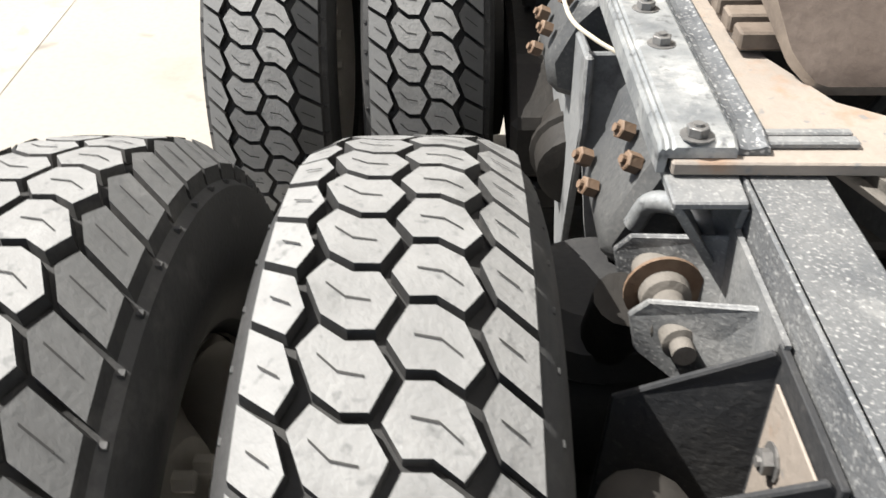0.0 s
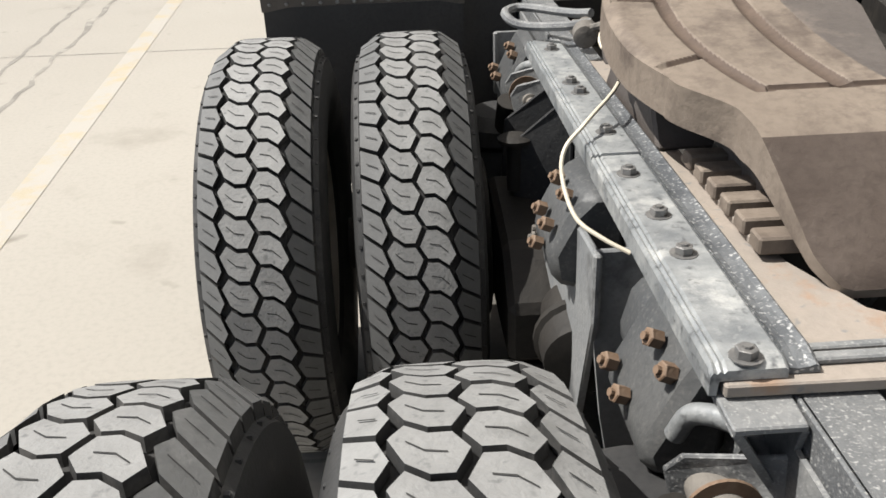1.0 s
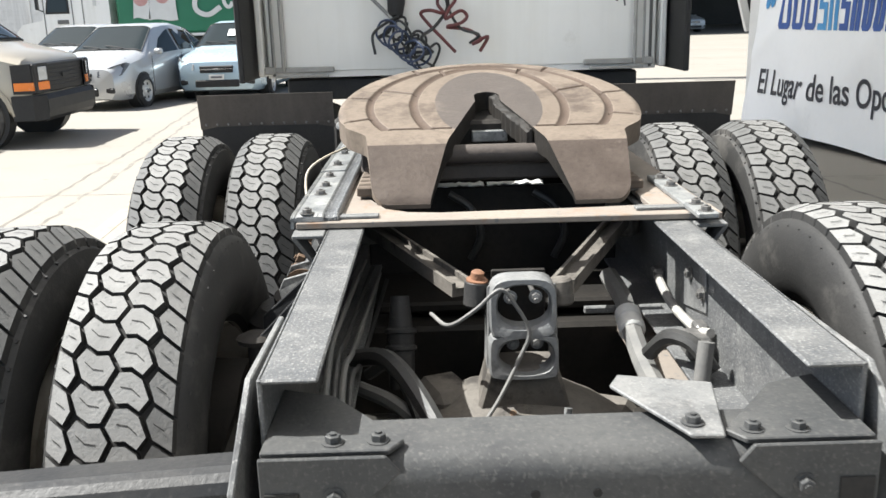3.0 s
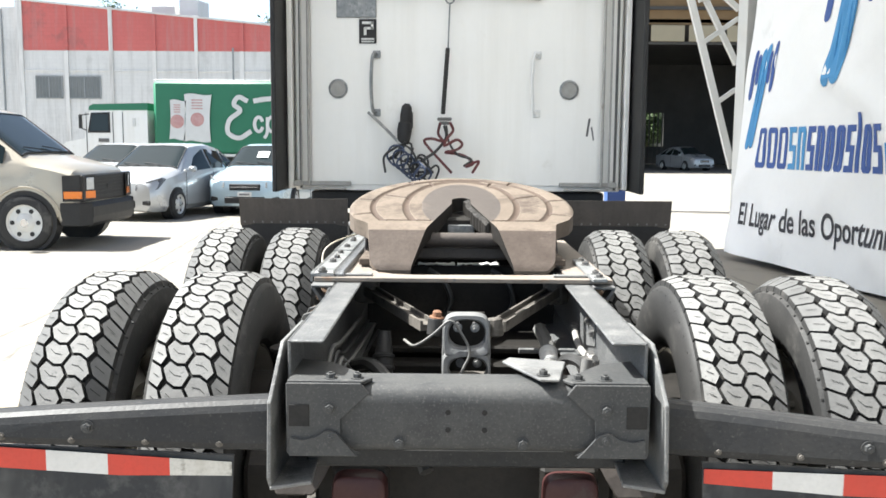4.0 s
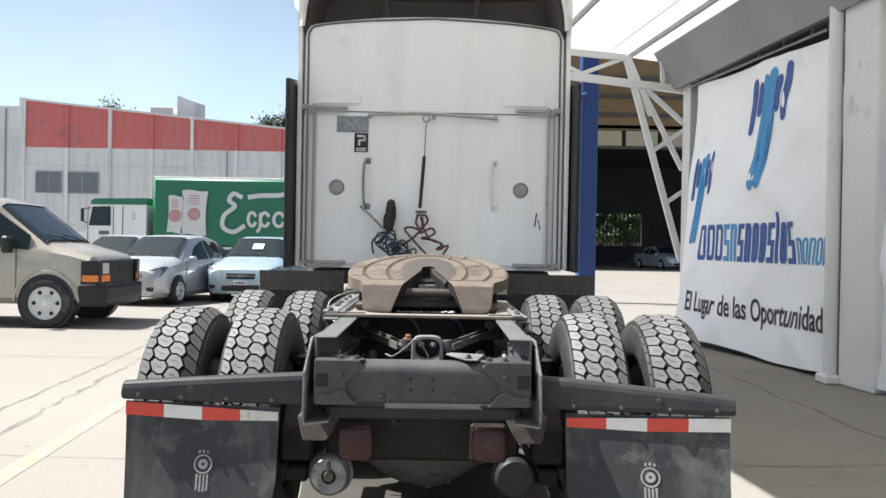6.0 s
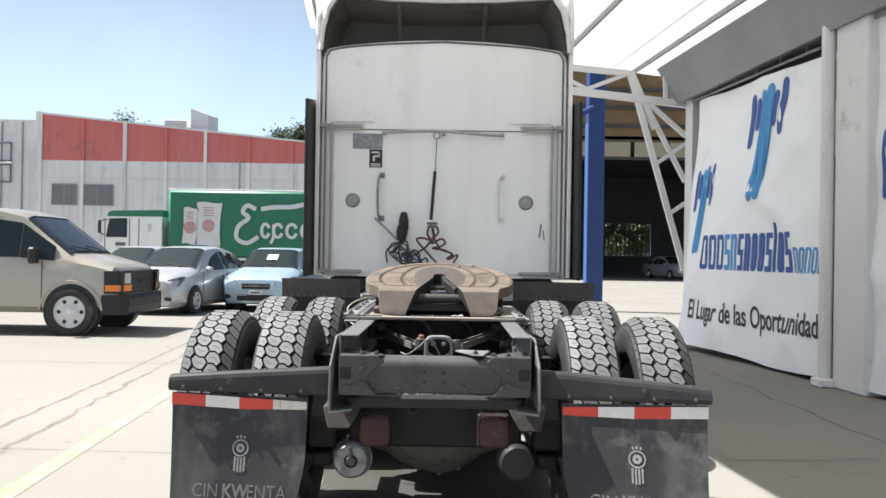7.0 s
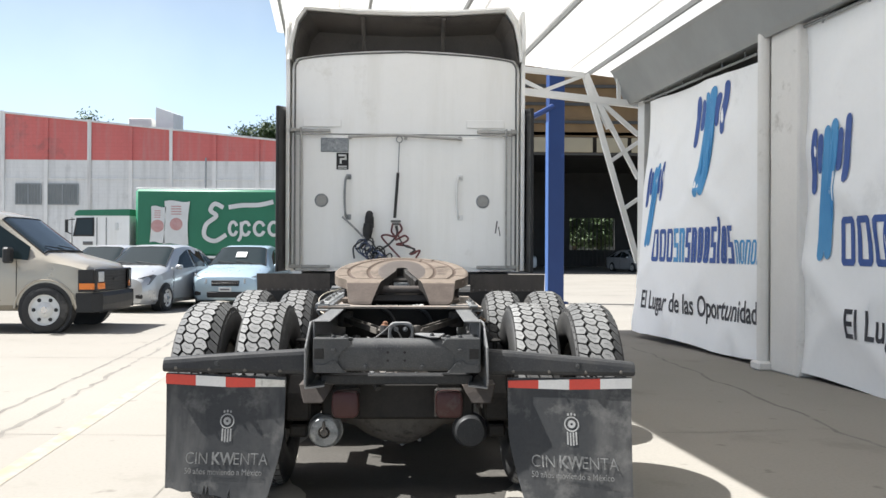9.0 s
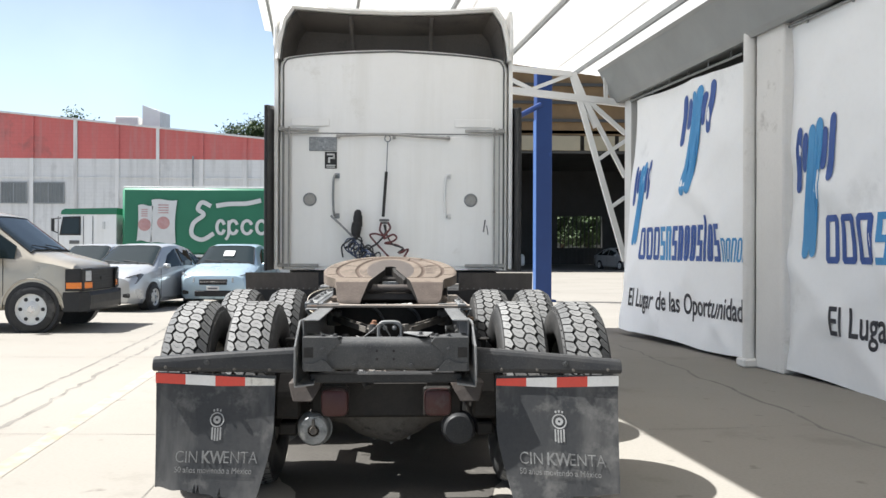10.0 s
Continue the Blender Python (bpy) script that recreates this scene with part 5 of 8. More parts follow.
    prism(bm, [P(0.475, y, z) for y, z in ((0.58, 0.46), (0.58, 0.60), (0.70, 0.70), (1.02, 0.74), (1.10, 0.60), (1.05, 0.44))], (s * 0.14, 0, 0), 0.015)
    part("trailing_arm", bm, M_GREASE_SHADE, TRUCK, "black block added beside the tyre to block sun", False)
    # air spring and brake chamber in the dark
    bm = B()
    spin(bm, P(0.545, 1.32, 0.42), (0, 0, 1), [(0, 0.06), (0.06, 0.075), (0.10, 0.085), (0.16, 0.125), (0.22, 0.13), (0.28, 0.12), (0.30, 0.105), (0.32, 0.125), (0.36, 0.12), (0.39, 0.085)], 24)
    part("air_spring", bm, M_BLACK, TRUCK, "black rubber air spring")
    bm = B()
    box(bm, P(0.545, 1.25, 0.40), (0.10, 1.3, 0.07), 0.012)
    part("equaliser_beam", bm, M_GREASE_SHADE, TRUCK, "dark suspension beam", False)
    bm = B()
    spin(bm, P(0.50, 1.62 + 0.25, 0.62), (-0.1 * s, 1, 0.1), [(0, 0.04), (0.01, 0.078), (0.07, 0.085), (0.075, 0.095), (0.09, 0.095), (0.095, 0.08), (0.18, 0.075), (0.19, 0.04)], 22)
    part("brake_chamber", bm, M_GREASE_SHADE, TRUCK, "dark greasy brake chamber")
    if full:
        bm = B()
        tube(bm, [P(0.575, 1.30, 0.80), P(0.60, 1.27, 0.70), P(0.60, 1.26, 0.58)], 0.022, 8)
        part("pale_link", bm, M_WIRE, TRUCK, "pale dusty height-valve link")


for s in (-1, 1):
    suspension(s, 0.0, s < 0)
    suspension(s, 1.54, False)

# dark beams added low between the rails to hide the sunlit ground
for yc, z0, z1, d in ((1.46, 0.44, 0.70, 0.10), (0.66, 0.46, 0.66, 0.08), (3.0, 0.4, 0.75, 0.1)):
    bm = B()
    box(bm, (0, yc, (z0 + z1) / 2), (0.84, d, z1 - z0), 0.012)
    part("cross_beam", bm, M_GREASE_SHADE, TRUCK, "dark beam added under the frame to hide sunlit ground", False)

# dark plates added low between the rails to keep sun off the ground
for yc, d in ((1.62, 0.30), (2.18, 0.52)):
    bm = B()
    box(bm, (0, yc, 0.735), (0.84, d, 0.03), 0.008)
    part("suspension_plate", bm, M_GREASE_SHADE, TRUCK, "dark plate added low between the rails to block sun", False)

# lines and hoses between the rails
def line(name, pts, r, mat, label, parent=None, seg=8):
    bm = B()
    tube(bm, pts, r, seg, 6)
    return part(name, bm, mat, parent or TRUCK, label)


line("tower_wire", [(-0.190, 1.020, 0.873), (-0.152, 0.940, 0.873), (-0.095, 0.920, 0.913), (-0.043, 0.920, 0.956), (-0.009, 0.925, 0.918), (0.019, 0.920, 0.860), (0.000, 0.915, 0.808), (-0.048, 0.880, 0.728), (-0.095, 0.850, 0.668)], 0.0045, M_HOSE_GREY, "thin grey wire tied over the tower")
for k in range(4):
    line("air_line", [(-0.36 + 0.012 * k, 0.36, 0.85 - 0.02 * k), (-0.37 + 0.012 * k, 0.62, 0.93 - 0.015 * k), (-0.39 + 0.015 * k, 1.0, 0.87 - 0.03 * k), (-0.38 + 0.02 * k, 1.6, 0.84 - 0.02 * k)], 0.006, M_HOSE if k % 2 else M_HOSE_GREY, "thin air line along the rail")
line("rubber_hose", [(-0.36, 0.95, 0.80), (-0.28, 0.86, 0.83), (-0.20, 0.68, 0.80), (-0.13, 0.48, 0.72), (-0.10, 0.42, 0.66)], 0.020, M_HOSE, "thick black rubber hose")
line("rubber_hose", [(-0.34, 1.05, 0.72), (-0.28, 1.0, 0.76), (-0.22, 0.85, 0.70), (-0.18, 0.7, 0.60)], 0.014, M_HOSE, "black rubber hose")
bm = B()
spin(bm, (-0.265, 1.10, 0.66), (0.0, 0.35, 1), [(0, 0.03), (0.09, 0.032), (0.092, 0.038), (0.10, 0.038), (0.105, 0.033), (0.13, 0.033), (0.132, 0.038), (0.14, 0.038), (0.145, 0.03), (0.22, 0.022)], 16)
part("filter_can", bm, M_DARK, TRUCK, "grey canister with hose clamps")
line("rubber_hose", [(0.285, 1.42, 0.83), (0.30, 1.30, 0.80), (0.296, 1.19, 0.765), (0.29, 1.0, 0.735), (0.30, 0.82, 0.715), (0.33, 0.55, 0.70)], 0.025, M_HOSE_GREY, "dusty grey rubber hose with pale clamps")
bm = B()
spin(bm, (0.299, 1.245, 0.785), (-0.03, -1, -0.33), [(0, 0.028), (0.004, 0.032), (0.03, 0.032), (0.034, 0.028), (0.05, 0.028), (0.054, 0.033), (0.075, 0.033), (0.08, 0.027)], 16)
part("pale_clamp", bm, M_PAPER, TRUCK, "off-white hose clamp")
bm = B()
box(bm, (0.365, 1.16, 0.69), (0.11, 0.56, 0.05), 0.01)
part("dusty_tray", bm, M_TAN, TRUCK, "dusty tan tray under the lines", False)
bm = B()
box(bm, (0.30, 1.30, 0.775), (0.20, 0.018, 0.018), 0.003)
part("line_bracket", bm, M_STEEL, TRUCK, "", False)
line("cream_line", [(0.41, 1.40, 0.845), (0.405, 1.36, 0.835), (0.40, 1.2, 0.815), (0.40, 1.0, 0.825), (0.41, 0.93, 0.84)], 0.011, M_BRACKET, "pale dusty line with end fittings")
bm = B()
for p, sz in (((0.408, 1.385, 0.842), 0.03), ((0.405, 0.99, 0.83), 0.03), ((0.385, 0.95, 0.81), 0.05)):
    bm = B()
    box(bm, p, (sz, sz * 1.5, sz), 0.006)
    part("line_fitting", bm, M_BOLT, TRUCK, "", False)
line("rubber_hose", [(0.29, 0.98, 0.78), (0.32, 0.93, 0.835), (0.36, 0.88, 0.835), (0.39, 0.84, 0.79)], 0.018, M_HOSE, "short black hose loop")
bm = B()
cyl(bm, (0.35, 0.80, 0.72), (0.37, 0.83, 0.86), 0.017, 12)
part("valve_post", bm, M_HOSE_GREY, TRUCK, "")
bm = B()
prism(bm, [(0.424, 1.18, 0.99), (0.424, 1.02, 0.99), (0.424, 1.0, 0.86), (0.424, 1.2, 0.82)], (-0.006, 0, 0), 0.002)
rp = part("rail_plate", bm, M_STEEL, TRUCK, "", False)
bolt(rp, (0.417, 1.12, 0.92), (-1, 0, 0))
bolt(rp, (0.417, 1.02, 0.90), (-1, 0, 0))
for x in (-0.13, 0.12):
    line("loop_hose", [(x, 1.74, 1.0), (x + 0.06, 1.72, 0.96), (x + 0.09, 1.72, 0.88), (x + 0.06, 1.73, 0.80)], 0.012, M_HOSE, "black looped hose")
# carrier lugs on the rear axle
bm = B()
spin(bm, (0.02, 0.99, 0.53), (0, -0.45, 0.62), [(0, 0.165), (0.02, 0.175), (0.03, 0.175), (0.036, 0.15), (0.06, 0.135), (0.075, 0.09), (0.082, 0.03)], 30)
rc = random.Random(8)
for v in bm.verts:
    v.co += Vector((rc.uniform(-1, 1), rc.uniform(-1, 1), rc.uniform(-1, 1))) * 0.003
CC = part("carrier_cover", bm, M_DUSTY, TRUCK, "dusty brown axle carrier cover with bolts")
for k in range(9):
    a = 2 * math.pi * k / 9
    u1, u2 = Vector((1, 0, 0)), Vector((0, 0.62, 0.45)).normalized()
    ax = Vector((0, -0.45, 0.62)).normalized()
    bolt(CC, Vector((0.02, 0.99, 0.53)) + ax * 0.034 + u1 * 0.16 * math.cos(a) + u2 * 0.16 * math.sin(a), ax, BOLT_SMALL, k)
bm = B()
spin(bm, (-0.36, 1.03, 0.48), (1, 0, 0), [(0, 0.09), (0.02, 0.11), (0.10, 0.13), (0.18, 0.185), (0.26, 0.215), (0.36, 0.225), (0.46, 0.215), (0.54, 0.185), (0.62, 0.13), (0.70, 0.11), (0.72, 0.09)], 40)
for v in bm.verts:
    v.co += v.co.normalized() * 0.006 * noise.noise(v.co * 14)
part("axle_housing", bm, M_DUSTY, TRUCK, "dusty brown cast axle housing between the rails")
bm = B()
box(bm, (-0.16, 1.06, 0.64), (0.11, 0.15, 0.10), 0.02, Matrix.Rotation(radians(20), 3, "Z"))
part("axle_pad", bm, M_DUSTY, TRUCK, "dusty cast pad on the axle", False)
bm = B()
box(bm, (0.20, 1.02, 0.58), (0.12, 0.22, 0.09), 0.02, Matrix.Rotation(radians(-24), 3, "Z"))
part("axle_pad", bm, M_DUSTY, TRUCK, "dusty cast pad on the axle", False)
bm = B()
tube(bm, [(-0.02, 0.93, 0.58), (-0.016, 0.925, 0.66)], 0.006, 8, 1)
bmesh.ops.create_uvsphere(bm, u_segments=12, v_segments=8, radius=0.013, matrix=Matrix.Translation((-0.016, 0.925, 0.665)))
part("breather_stalk", bm, M_RUST, TRUCK, "rusty ball-topped stalk")
bm = B()
spin(bm, (0.095, 0.90, 0.60), (0.1, 0.2, 1), [(0, 0.022), (0.03, 0.024), (0.032, 0.017), (0.05, 0.017), (0.052, 0.021), (0.066, 0.02), (0.068, 0.009), (0.085, 0.009)], 12)
tube(bm, [(0.095, 0.90, 0.635), (0.12, 0.86, 0.64), (0.16, 0.84, 0.60)], 0.010, 8)
part("pale_valve", bm, M_GALV, TRUCK, "pale metal valve with its elbow")
line("dusty_hose", [(-0.36, 1.02, 0.70), (-0.27, 0.92, 0.70), (-0.17, 0.80, 0.66), (-0.10, 0.70, 0.60)], 0.017, M_HOSE_GREY, "dusty flat hose low between the rails")
# cable from the fifth wheel, handle and clamps
line("release_cable", [(-0.36, 2.42, 1.15), (-0.39, 2.36, 1.11), (-0.417, 2.057, 1.12), (-0.51, 1.882, 1.1), (-0.556, 1.835, 1.07), (-0.565, 1.803, 1.03), (-0.552, 1.75, 0.985), (-0.518, 1.713, 0.965), (-0.478, 1.684, 0.95)], 0.0036, M_WIRE, "cream cable hanging over the frame rail")
line("release_handle", [(-0.36, 2.60, 1.12), (-0.40, 2.66, 1.11), (-0.50, 2.80, 1.10), (-0.55, 2.74, 1.10), (-0.53, 2.60, 1.10), (-0.45, 2.52, 1.11), (-0.38, 2.50, 1.12)], 0.011, M_STEEL, "bent steel release handle")
bm = B()
spin(bm, (-0.405, 2.44, 1.10), (0.2, 1, 0.1), [(0, 0.012), (0.004, 0.026), (0.04, 0.030), (0.05, 0.022), (0.09, 0.020), (0.10, 0.010)], 16)
box(bm, (-0.385, 2.60, 1.085), (0.05, 0.06, 0.035), 0.01)
tube(bm, [(-0.36, 2.40, 1.14), (-0.39, 2.45, 1.12), (-0.385, 2.56, 1.10)], 0.009, 8)
part("release_block", bm, M_DUSTY, FW, "")
# unseen tanks added to keep sun off the ground below the cab
for s in (-1, 1):
    bm = B()
    spin(bm, (s * 0.95, 3.45, 0.66), (0, 1, 0), [(0, 0.24), (0.02, 0.30), (0.05, 0.32), (1.75, 0.32), (1.78, 0.30), (1.8, 0.24)], 28)
    part("fuel_tank", bm, M_DARK, TRUCK, "dark tank added under the cab to block sun")


# ---- cab ----
CAB = new("cab")
CAB.parent = TRUCK
Y_CAB = 4.258


def cab():
    # closed body with a rounded outline, taller in front
    bm = B()
    def outline(y, top, half, arch):
        pts = [(-half, 1.19), (-half, top - arch - 0.12), (-half + 0.012, top - arch - 0.06), (-half + 0.045, top - arch - 0.015)]
        for i in range(1, 12):
            a = i / 12
            pts.append((-half + 0.10 + (2 * half - 0.2) * (i - 1) / 10, top - arch * (2 * (i - 1) / 10 - 1) ** 2))
        pts += [(half - 0.045, top - arch - 0.015), (half - 0.012, top - arch - 0.06), (half, top - arch - 0.12), (half, 1.19)]
        return [(x, y, z) for x, z in pts]
    loft(bm, [outline(Y_CAB, 3.30, 1.085, 0.075), outline(Y_CAB + 0.03, 3.32, 1.10, 0.075), outline(6.9, 3.32, 1.10, 0.075)])
    part("cab_shell", bm, M_WHITE, CAB, "white painted sleeper cab back")
    # side skins standing a little proud behind
    for s in (-1, 1):
        bm = B()
        prof = [(4.22, 1.20), (4.22, 3.05), (4.20, 3.24), (4.16, 3.32), (4.16, 3.50), (4.24, 3.70), (6.9, 3.72), (6.9, 1.2)]
        prism(bm, [(s * 1.108, y, z) for y, z in prof], (s * 0.035, 0, 0), 0.008)
        part("side_skin", bm, M_WHITE, CAB, "white cab side panel", False)
        # rubber side extender
        bm = B()
        prism(bm, [(s * 1.162, 3.92, 1.19), (s * 1.162, 3.92, 2.72), (s * 1.162, 4.5, 2.80), (s * 1.162, 4.5, 1.19)], (s * 0.03, 0, 0), 0.006)
        part("side_extender", bm, M_BLACK, CAB, "black rubber side extender flap", False)
    # roof fairing: white rim round a deep dark recess
    def rim_pt(a, grow, y):
        # a runs from one lower end over the top to the other
        key = [(-1.09, 3.20), (-1.075, 3.36), (-1.03, 3.56), (-0.95, 3.68), (-0.80, 3.67), (-0.45, 3.645), (0, 3.635), (0.45, 3.645), (0.80, 3.67), (0.95, 3.68), (1.03, 3.56), (1.075, 3.36), (1.09, 3.20)]
        return [(x * (1 + grow * 0.035), y, z + (grow * 0.045 if z > 3.3 else 0)) for x, z in key]
    bm = B()
    loft(bm, [rim_pt(0, 0, 5.1), rim_pt(0, 0, 4.19), rim_pt(0, 0.5, 4.165), rim_pt(0, 1, 4.18), rim_pt(0, 1, 6.9)], caps=False, closed=False)
    part("roof_fairing", bm, M_WHITE, CAB, "white roof fairing with a rounded rim")
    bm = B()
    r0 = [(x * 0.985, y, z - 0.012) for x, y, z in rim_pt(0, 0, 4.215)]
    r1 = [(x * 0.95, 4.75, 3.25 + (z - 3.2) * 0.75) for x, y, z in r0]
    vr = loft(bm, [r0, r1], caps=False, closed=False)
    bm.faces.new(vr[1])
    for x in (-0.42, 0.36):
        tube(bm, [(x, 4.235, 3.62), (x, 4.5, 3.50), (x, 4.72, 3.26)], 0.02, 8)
    part("fairing_inside", bm, M_FAIR, CAB, "dark brown-grey hollow inside of the roof fairing", False)
    # seam, seals and bars on the back wall
    for s in (-1, 1):
        bm = B()
        tube(bm, [(s * 1.06, Y_CAB - 0.006, 1.2), (s * 1.06, Y_CAB - 0.006, 2.9), (s * 1.062, Y_CAB - 0.004, 3.10), (s * 1.045, Y_CAB - 0.004, 3.18), (s * 0.97, Y_CAB - 0.002, 3.225), (s * 0.6, Y_CAB - 0.002, 3.268), (0, Y_CAB - 0.002, 3.298)], 0.009, 6)
        part("rubber_seal", bm, M_TRIM, CAB, "dark seal round the cab's back panel")
    bm = B()
    box(bm, (0, Y_CAB - 0.003, 2.505), (2.10, 0.006, 0.008), 0)
    part("panel_seam", bm, M_TRIM, CAB, "", False)
    bm = B()
    box(bm, (0, Y_CAB - 0.004, 1.85), (1.98, 0.008, 1.25), 0.003)
    part("back_panel", bm, M_WHITE, CAB, "white lower back panel with scuffs", False)
    bm = B()
    tube(bm, [(-0.55, Y_CAB - 0.05, 2.475), (-0.1, Y_CAB - 0.055, 2.492), (0.35, Y_CAB - 0.05, 2.47), (0.54, Y_CAB - 0.05, 2.46)], 0.014, 8)
    for x in (-0.53, 0.0, 0.52):
        box(bm, (x, Y_CAB - 0.03, 2.47), (0.03, 0.05, 0.03), 0.004)
    part("hose_bar", bm, M_BRACKET, CAB, "galvanised bar that carries the hose spring")
    for s in (-1, 1):
        bm = B()
        xs = -1.0 if s < 0 else 0.965
        tube(bm, [(xs, Y_CAB - 0.05, 1.22), (xs, Y_CAB - 0.05, 2.56)], 0.010, 8, 1)
        tube(bm, [(xs + s * 0.05, Y_CAB - 0.045, 1.22), (xs + s * 0.05, Y_CAB - 0.045, 2.56)], 0.007, 8, 1)
        for z in (2.535, 1.235):
            box(bm, (xs - s * 0.10, Y_CAB - 0.025, z), (0.36, 0.02, 0.03), 0.004)
            box(bm, (xs - s * 0.10, Y_CAB - 0.045, z - 0.035), (0.30, 0.02, 0.015), 0.003)
            box(bm, (xs + s * 0.08, Y_CAB - 0.03, z), (0.05, 0.05, 0.04), 0.005)
        part("strut_bar", bm, M_BRACKET, CAB, "thin upright steel strut rods with end brackets", False)
        bm = B()
        box(bm, (xs - s * 0.20, Y_CAB - 0.010, 2.61), (0.36, 0.006, 0.075), 0.003)
        part("patch_plate", bm, M_WHITE, CAB, "", False)
        # round vents
        xv = -0.805 if s < 0 else 0.742
        bm = B()
        spin(bm, (xv, Y_CAB - 0.004, 1.868), (0, -1, 0), [(0, 0.066), (0.012, 0.064), (0.016, 0.052), (0.008, 0.05)], 28, False)
        vt = part("round_vent", bm, M_GALV, CAB, "round grey vent cover")
        bm = B()
        spin(bm, (xv, Y_CAB - 0.004, 1.868), (0, -1, 0), [(0.0, 0.051), (0.009, 0.05), (0.009, 0.03), (0.012, 0.012)], 24)
        for k in range(5):
            box(bm, (xv, Y_CAB - 0.014, 1.838 + 0.015 * k), (0.075, 0.004, 0.005), 0)
        part("vent_grille", bm, M_BRACKET, vt, "grey vent grille", False)
        # grab handles
        xg = -0.57 if s < 0 else 0.50
        bm = B()
        tube(bm, [(xg + 0.03, Y_CAB - 0.01, 2.095), (xg, Y_CAB - 0.05, 2.08), (xg - 0.01, Y_CAB - 0.055, 1.9), (xg, Y_CAB - 0.05, 1.73), (xg + 0.02, Y_CAB - 0.01, 1.71)], 0.011, 8)
        for z in (2.095, 1.71):
            box(bm, (xg + 0.025, Y_CAB - 0.012, z), (0.05, 0.014, 0.05), 0.004)
        part("grab_handle", bm, M_STEELWHITE if s > 0 else M_GALV, CAB, "thin steel grab handle")
    bm = B()
    box(bm, (-0.68, Y_CAB - 0.012, 2.40), (0.265, 0.012, 0.135), 0.004)
    part("blank_plate", bm, M_GALV, CAB, "dull grey metal plate", False)
    bm = B()
    box(bm, (-0.605, Y_CAB - 0.011, 2.245), (0.115, 0.006, 0.16), 0.001)
    st = part("sticker", bm, M_BLACK, CAB, "black sticker with a plain white mark", False)
    bm = B()
    for cx, cz, sx, sz in ((-0.605, 2.30, 0.075, 0.016), (-0.575, 2.28, 0.016, 0.05), (-0.595, 2.265, 0.06, 0.016), (-0.622, 2.245, 0.018, 0.05), (-0.605, 2.195, 0.085, 0.010), (-0.605, 2.178, 0.085, 0.008)):
        box(bm, (cx, Y_CAB - 0.0155, cz), (sx, 0.002, sz), 0)
    part("sticker_mark", bm, M_PAPER, st, "", False)
    # hose spring, holder and coils
    bm = B()
    tube(bm, [(-0.06 + 0.028 * math.cos(a), Y_CAB - 0.07, 2.45 + 0.03 * math.sin(a)) for a in np.linspace(0, 6.28, 12)], 0.006, 6, 2)
    tube(bm, [(-0.06, Y_CAB - 0.07, 2.42), (-0.07, Y_CAB - 0.08, 2.13)], 0.006, 6, 1)
    part("hanger_ring", bm, M_GALV, CAB, "")
    bm = B()
    spin(bm, (-0.072, Y_CAB - 0.08, 2.13), Vector((-0.03, -0.02, -0.45)), [v for k in range(22) for v in ((k * 0.02, 0.017), (k * 0.02 + 0.01, 0.013))], 10)
    part("hose_spring", bm, M_BLACK, CAB, "black coil spring that holds up the hoses")
    bm = B()
    box(bm, (-0.09, Y_CAB - 0.10, 1.668), (0.095, 0.04, 0.022), 0.006)
    box(bm, (-0.09, Y_CAB - 0.10, 1.642), (0.07, 0.04, 0.022), 0.006)
    part("hose_clamp", bm, M_TRIM, CAB, "", False)
    rh = random.Random(11)
    def hose(name, pts, r, mat, label):
        bm = B()
        tube(bm, pts, r, 8, 6)
        part(name, bm, mat, CAB, label)
    yy = Y_CAB - 0.13
    def drop(*pts):
        """Hose points across and down from the clamp, in steps of 2 mm."""
        return [(-0.09 + 0.00204 * u, yy + 0.03 * math.sin(1.7 * i), 1.665 - 0.00204 * v) for i, (u, v) in enumerate(pts)]
    hose("air_hose", drop((-14, 12), (-20, 45), (-5, 70), (-40, 62), (-65, 68), (-50, 92), (-10, 135), (25, 172)), 0.0095, M_HOSE_RED, "dark red air hose in loose folds")
    hose("air_hose", drop((18, 10), (28, 35), (10, 60), (0, 85), (40, 65), (58, 80), (40, 97), (4, 106), (60, 115), (95, 140), (70, 152), (112, 134), (92, 172)), 0.0095, M_HOSE_RED, "dark red air hose in loose folds")
    hose("air_hose", drop((0, 20), (5, 60), (-30, 105), (-65, 132), (-45, 165), (-100, 172)), 0.0095, M_HOSE, "black air hose in loose folds")
    hose("air_hose", drop((-102, 92), (-108, 130), (-95, 172)), 0.008, M_HOSE, "black air hose in loose folds")
    hose("air_hose", drop((6, 20), (14, 70), (42, 112), (88, 128), (64, 150)), 0.008, M_HOSE, "black air hose in loose folds")
    hose("air_hose", drop((-125, 75), (-165, 95), (-195, 122), (-190, 172)), 0.008, M_HOSE, "black air hose in loose folds")
    coil = []
    for k in range(60):
        a = k * 0.62
        coil.append((-0.42 + 0.0035 * k + 0.062 * math.cos(a) + rh.uniform(-0.006, 0.006), yy - 0.02 + 0.05 * math.sin(a * 0.7), 1.44 - 0.0028 * k + 0.06 * math.sin(a) + rh.uniform(-0.006, 0.006)))
    hose("coiled_cable", coil, 0.0065, M_HOSE_BLUE, "dark blue coiled cable")
    coil = [(x + 0.05, y + 0.05, z + 0.03 * math.sin(i)) for i, (x, y, z) in enumerate(coil[::-1])]
    hose("coiled_cable", coil, 0.007, M_HOSE, "black coiled cable")
    hose("air_hose", [(-0.60, Y_CAB - 0.06, 1.71), (-0.50, Y_CAB - 0.08, 1.62), (-0.38, Y_CAB - 0.10, 1.50)], 0.010, M_GALV, "")
    bm = B()
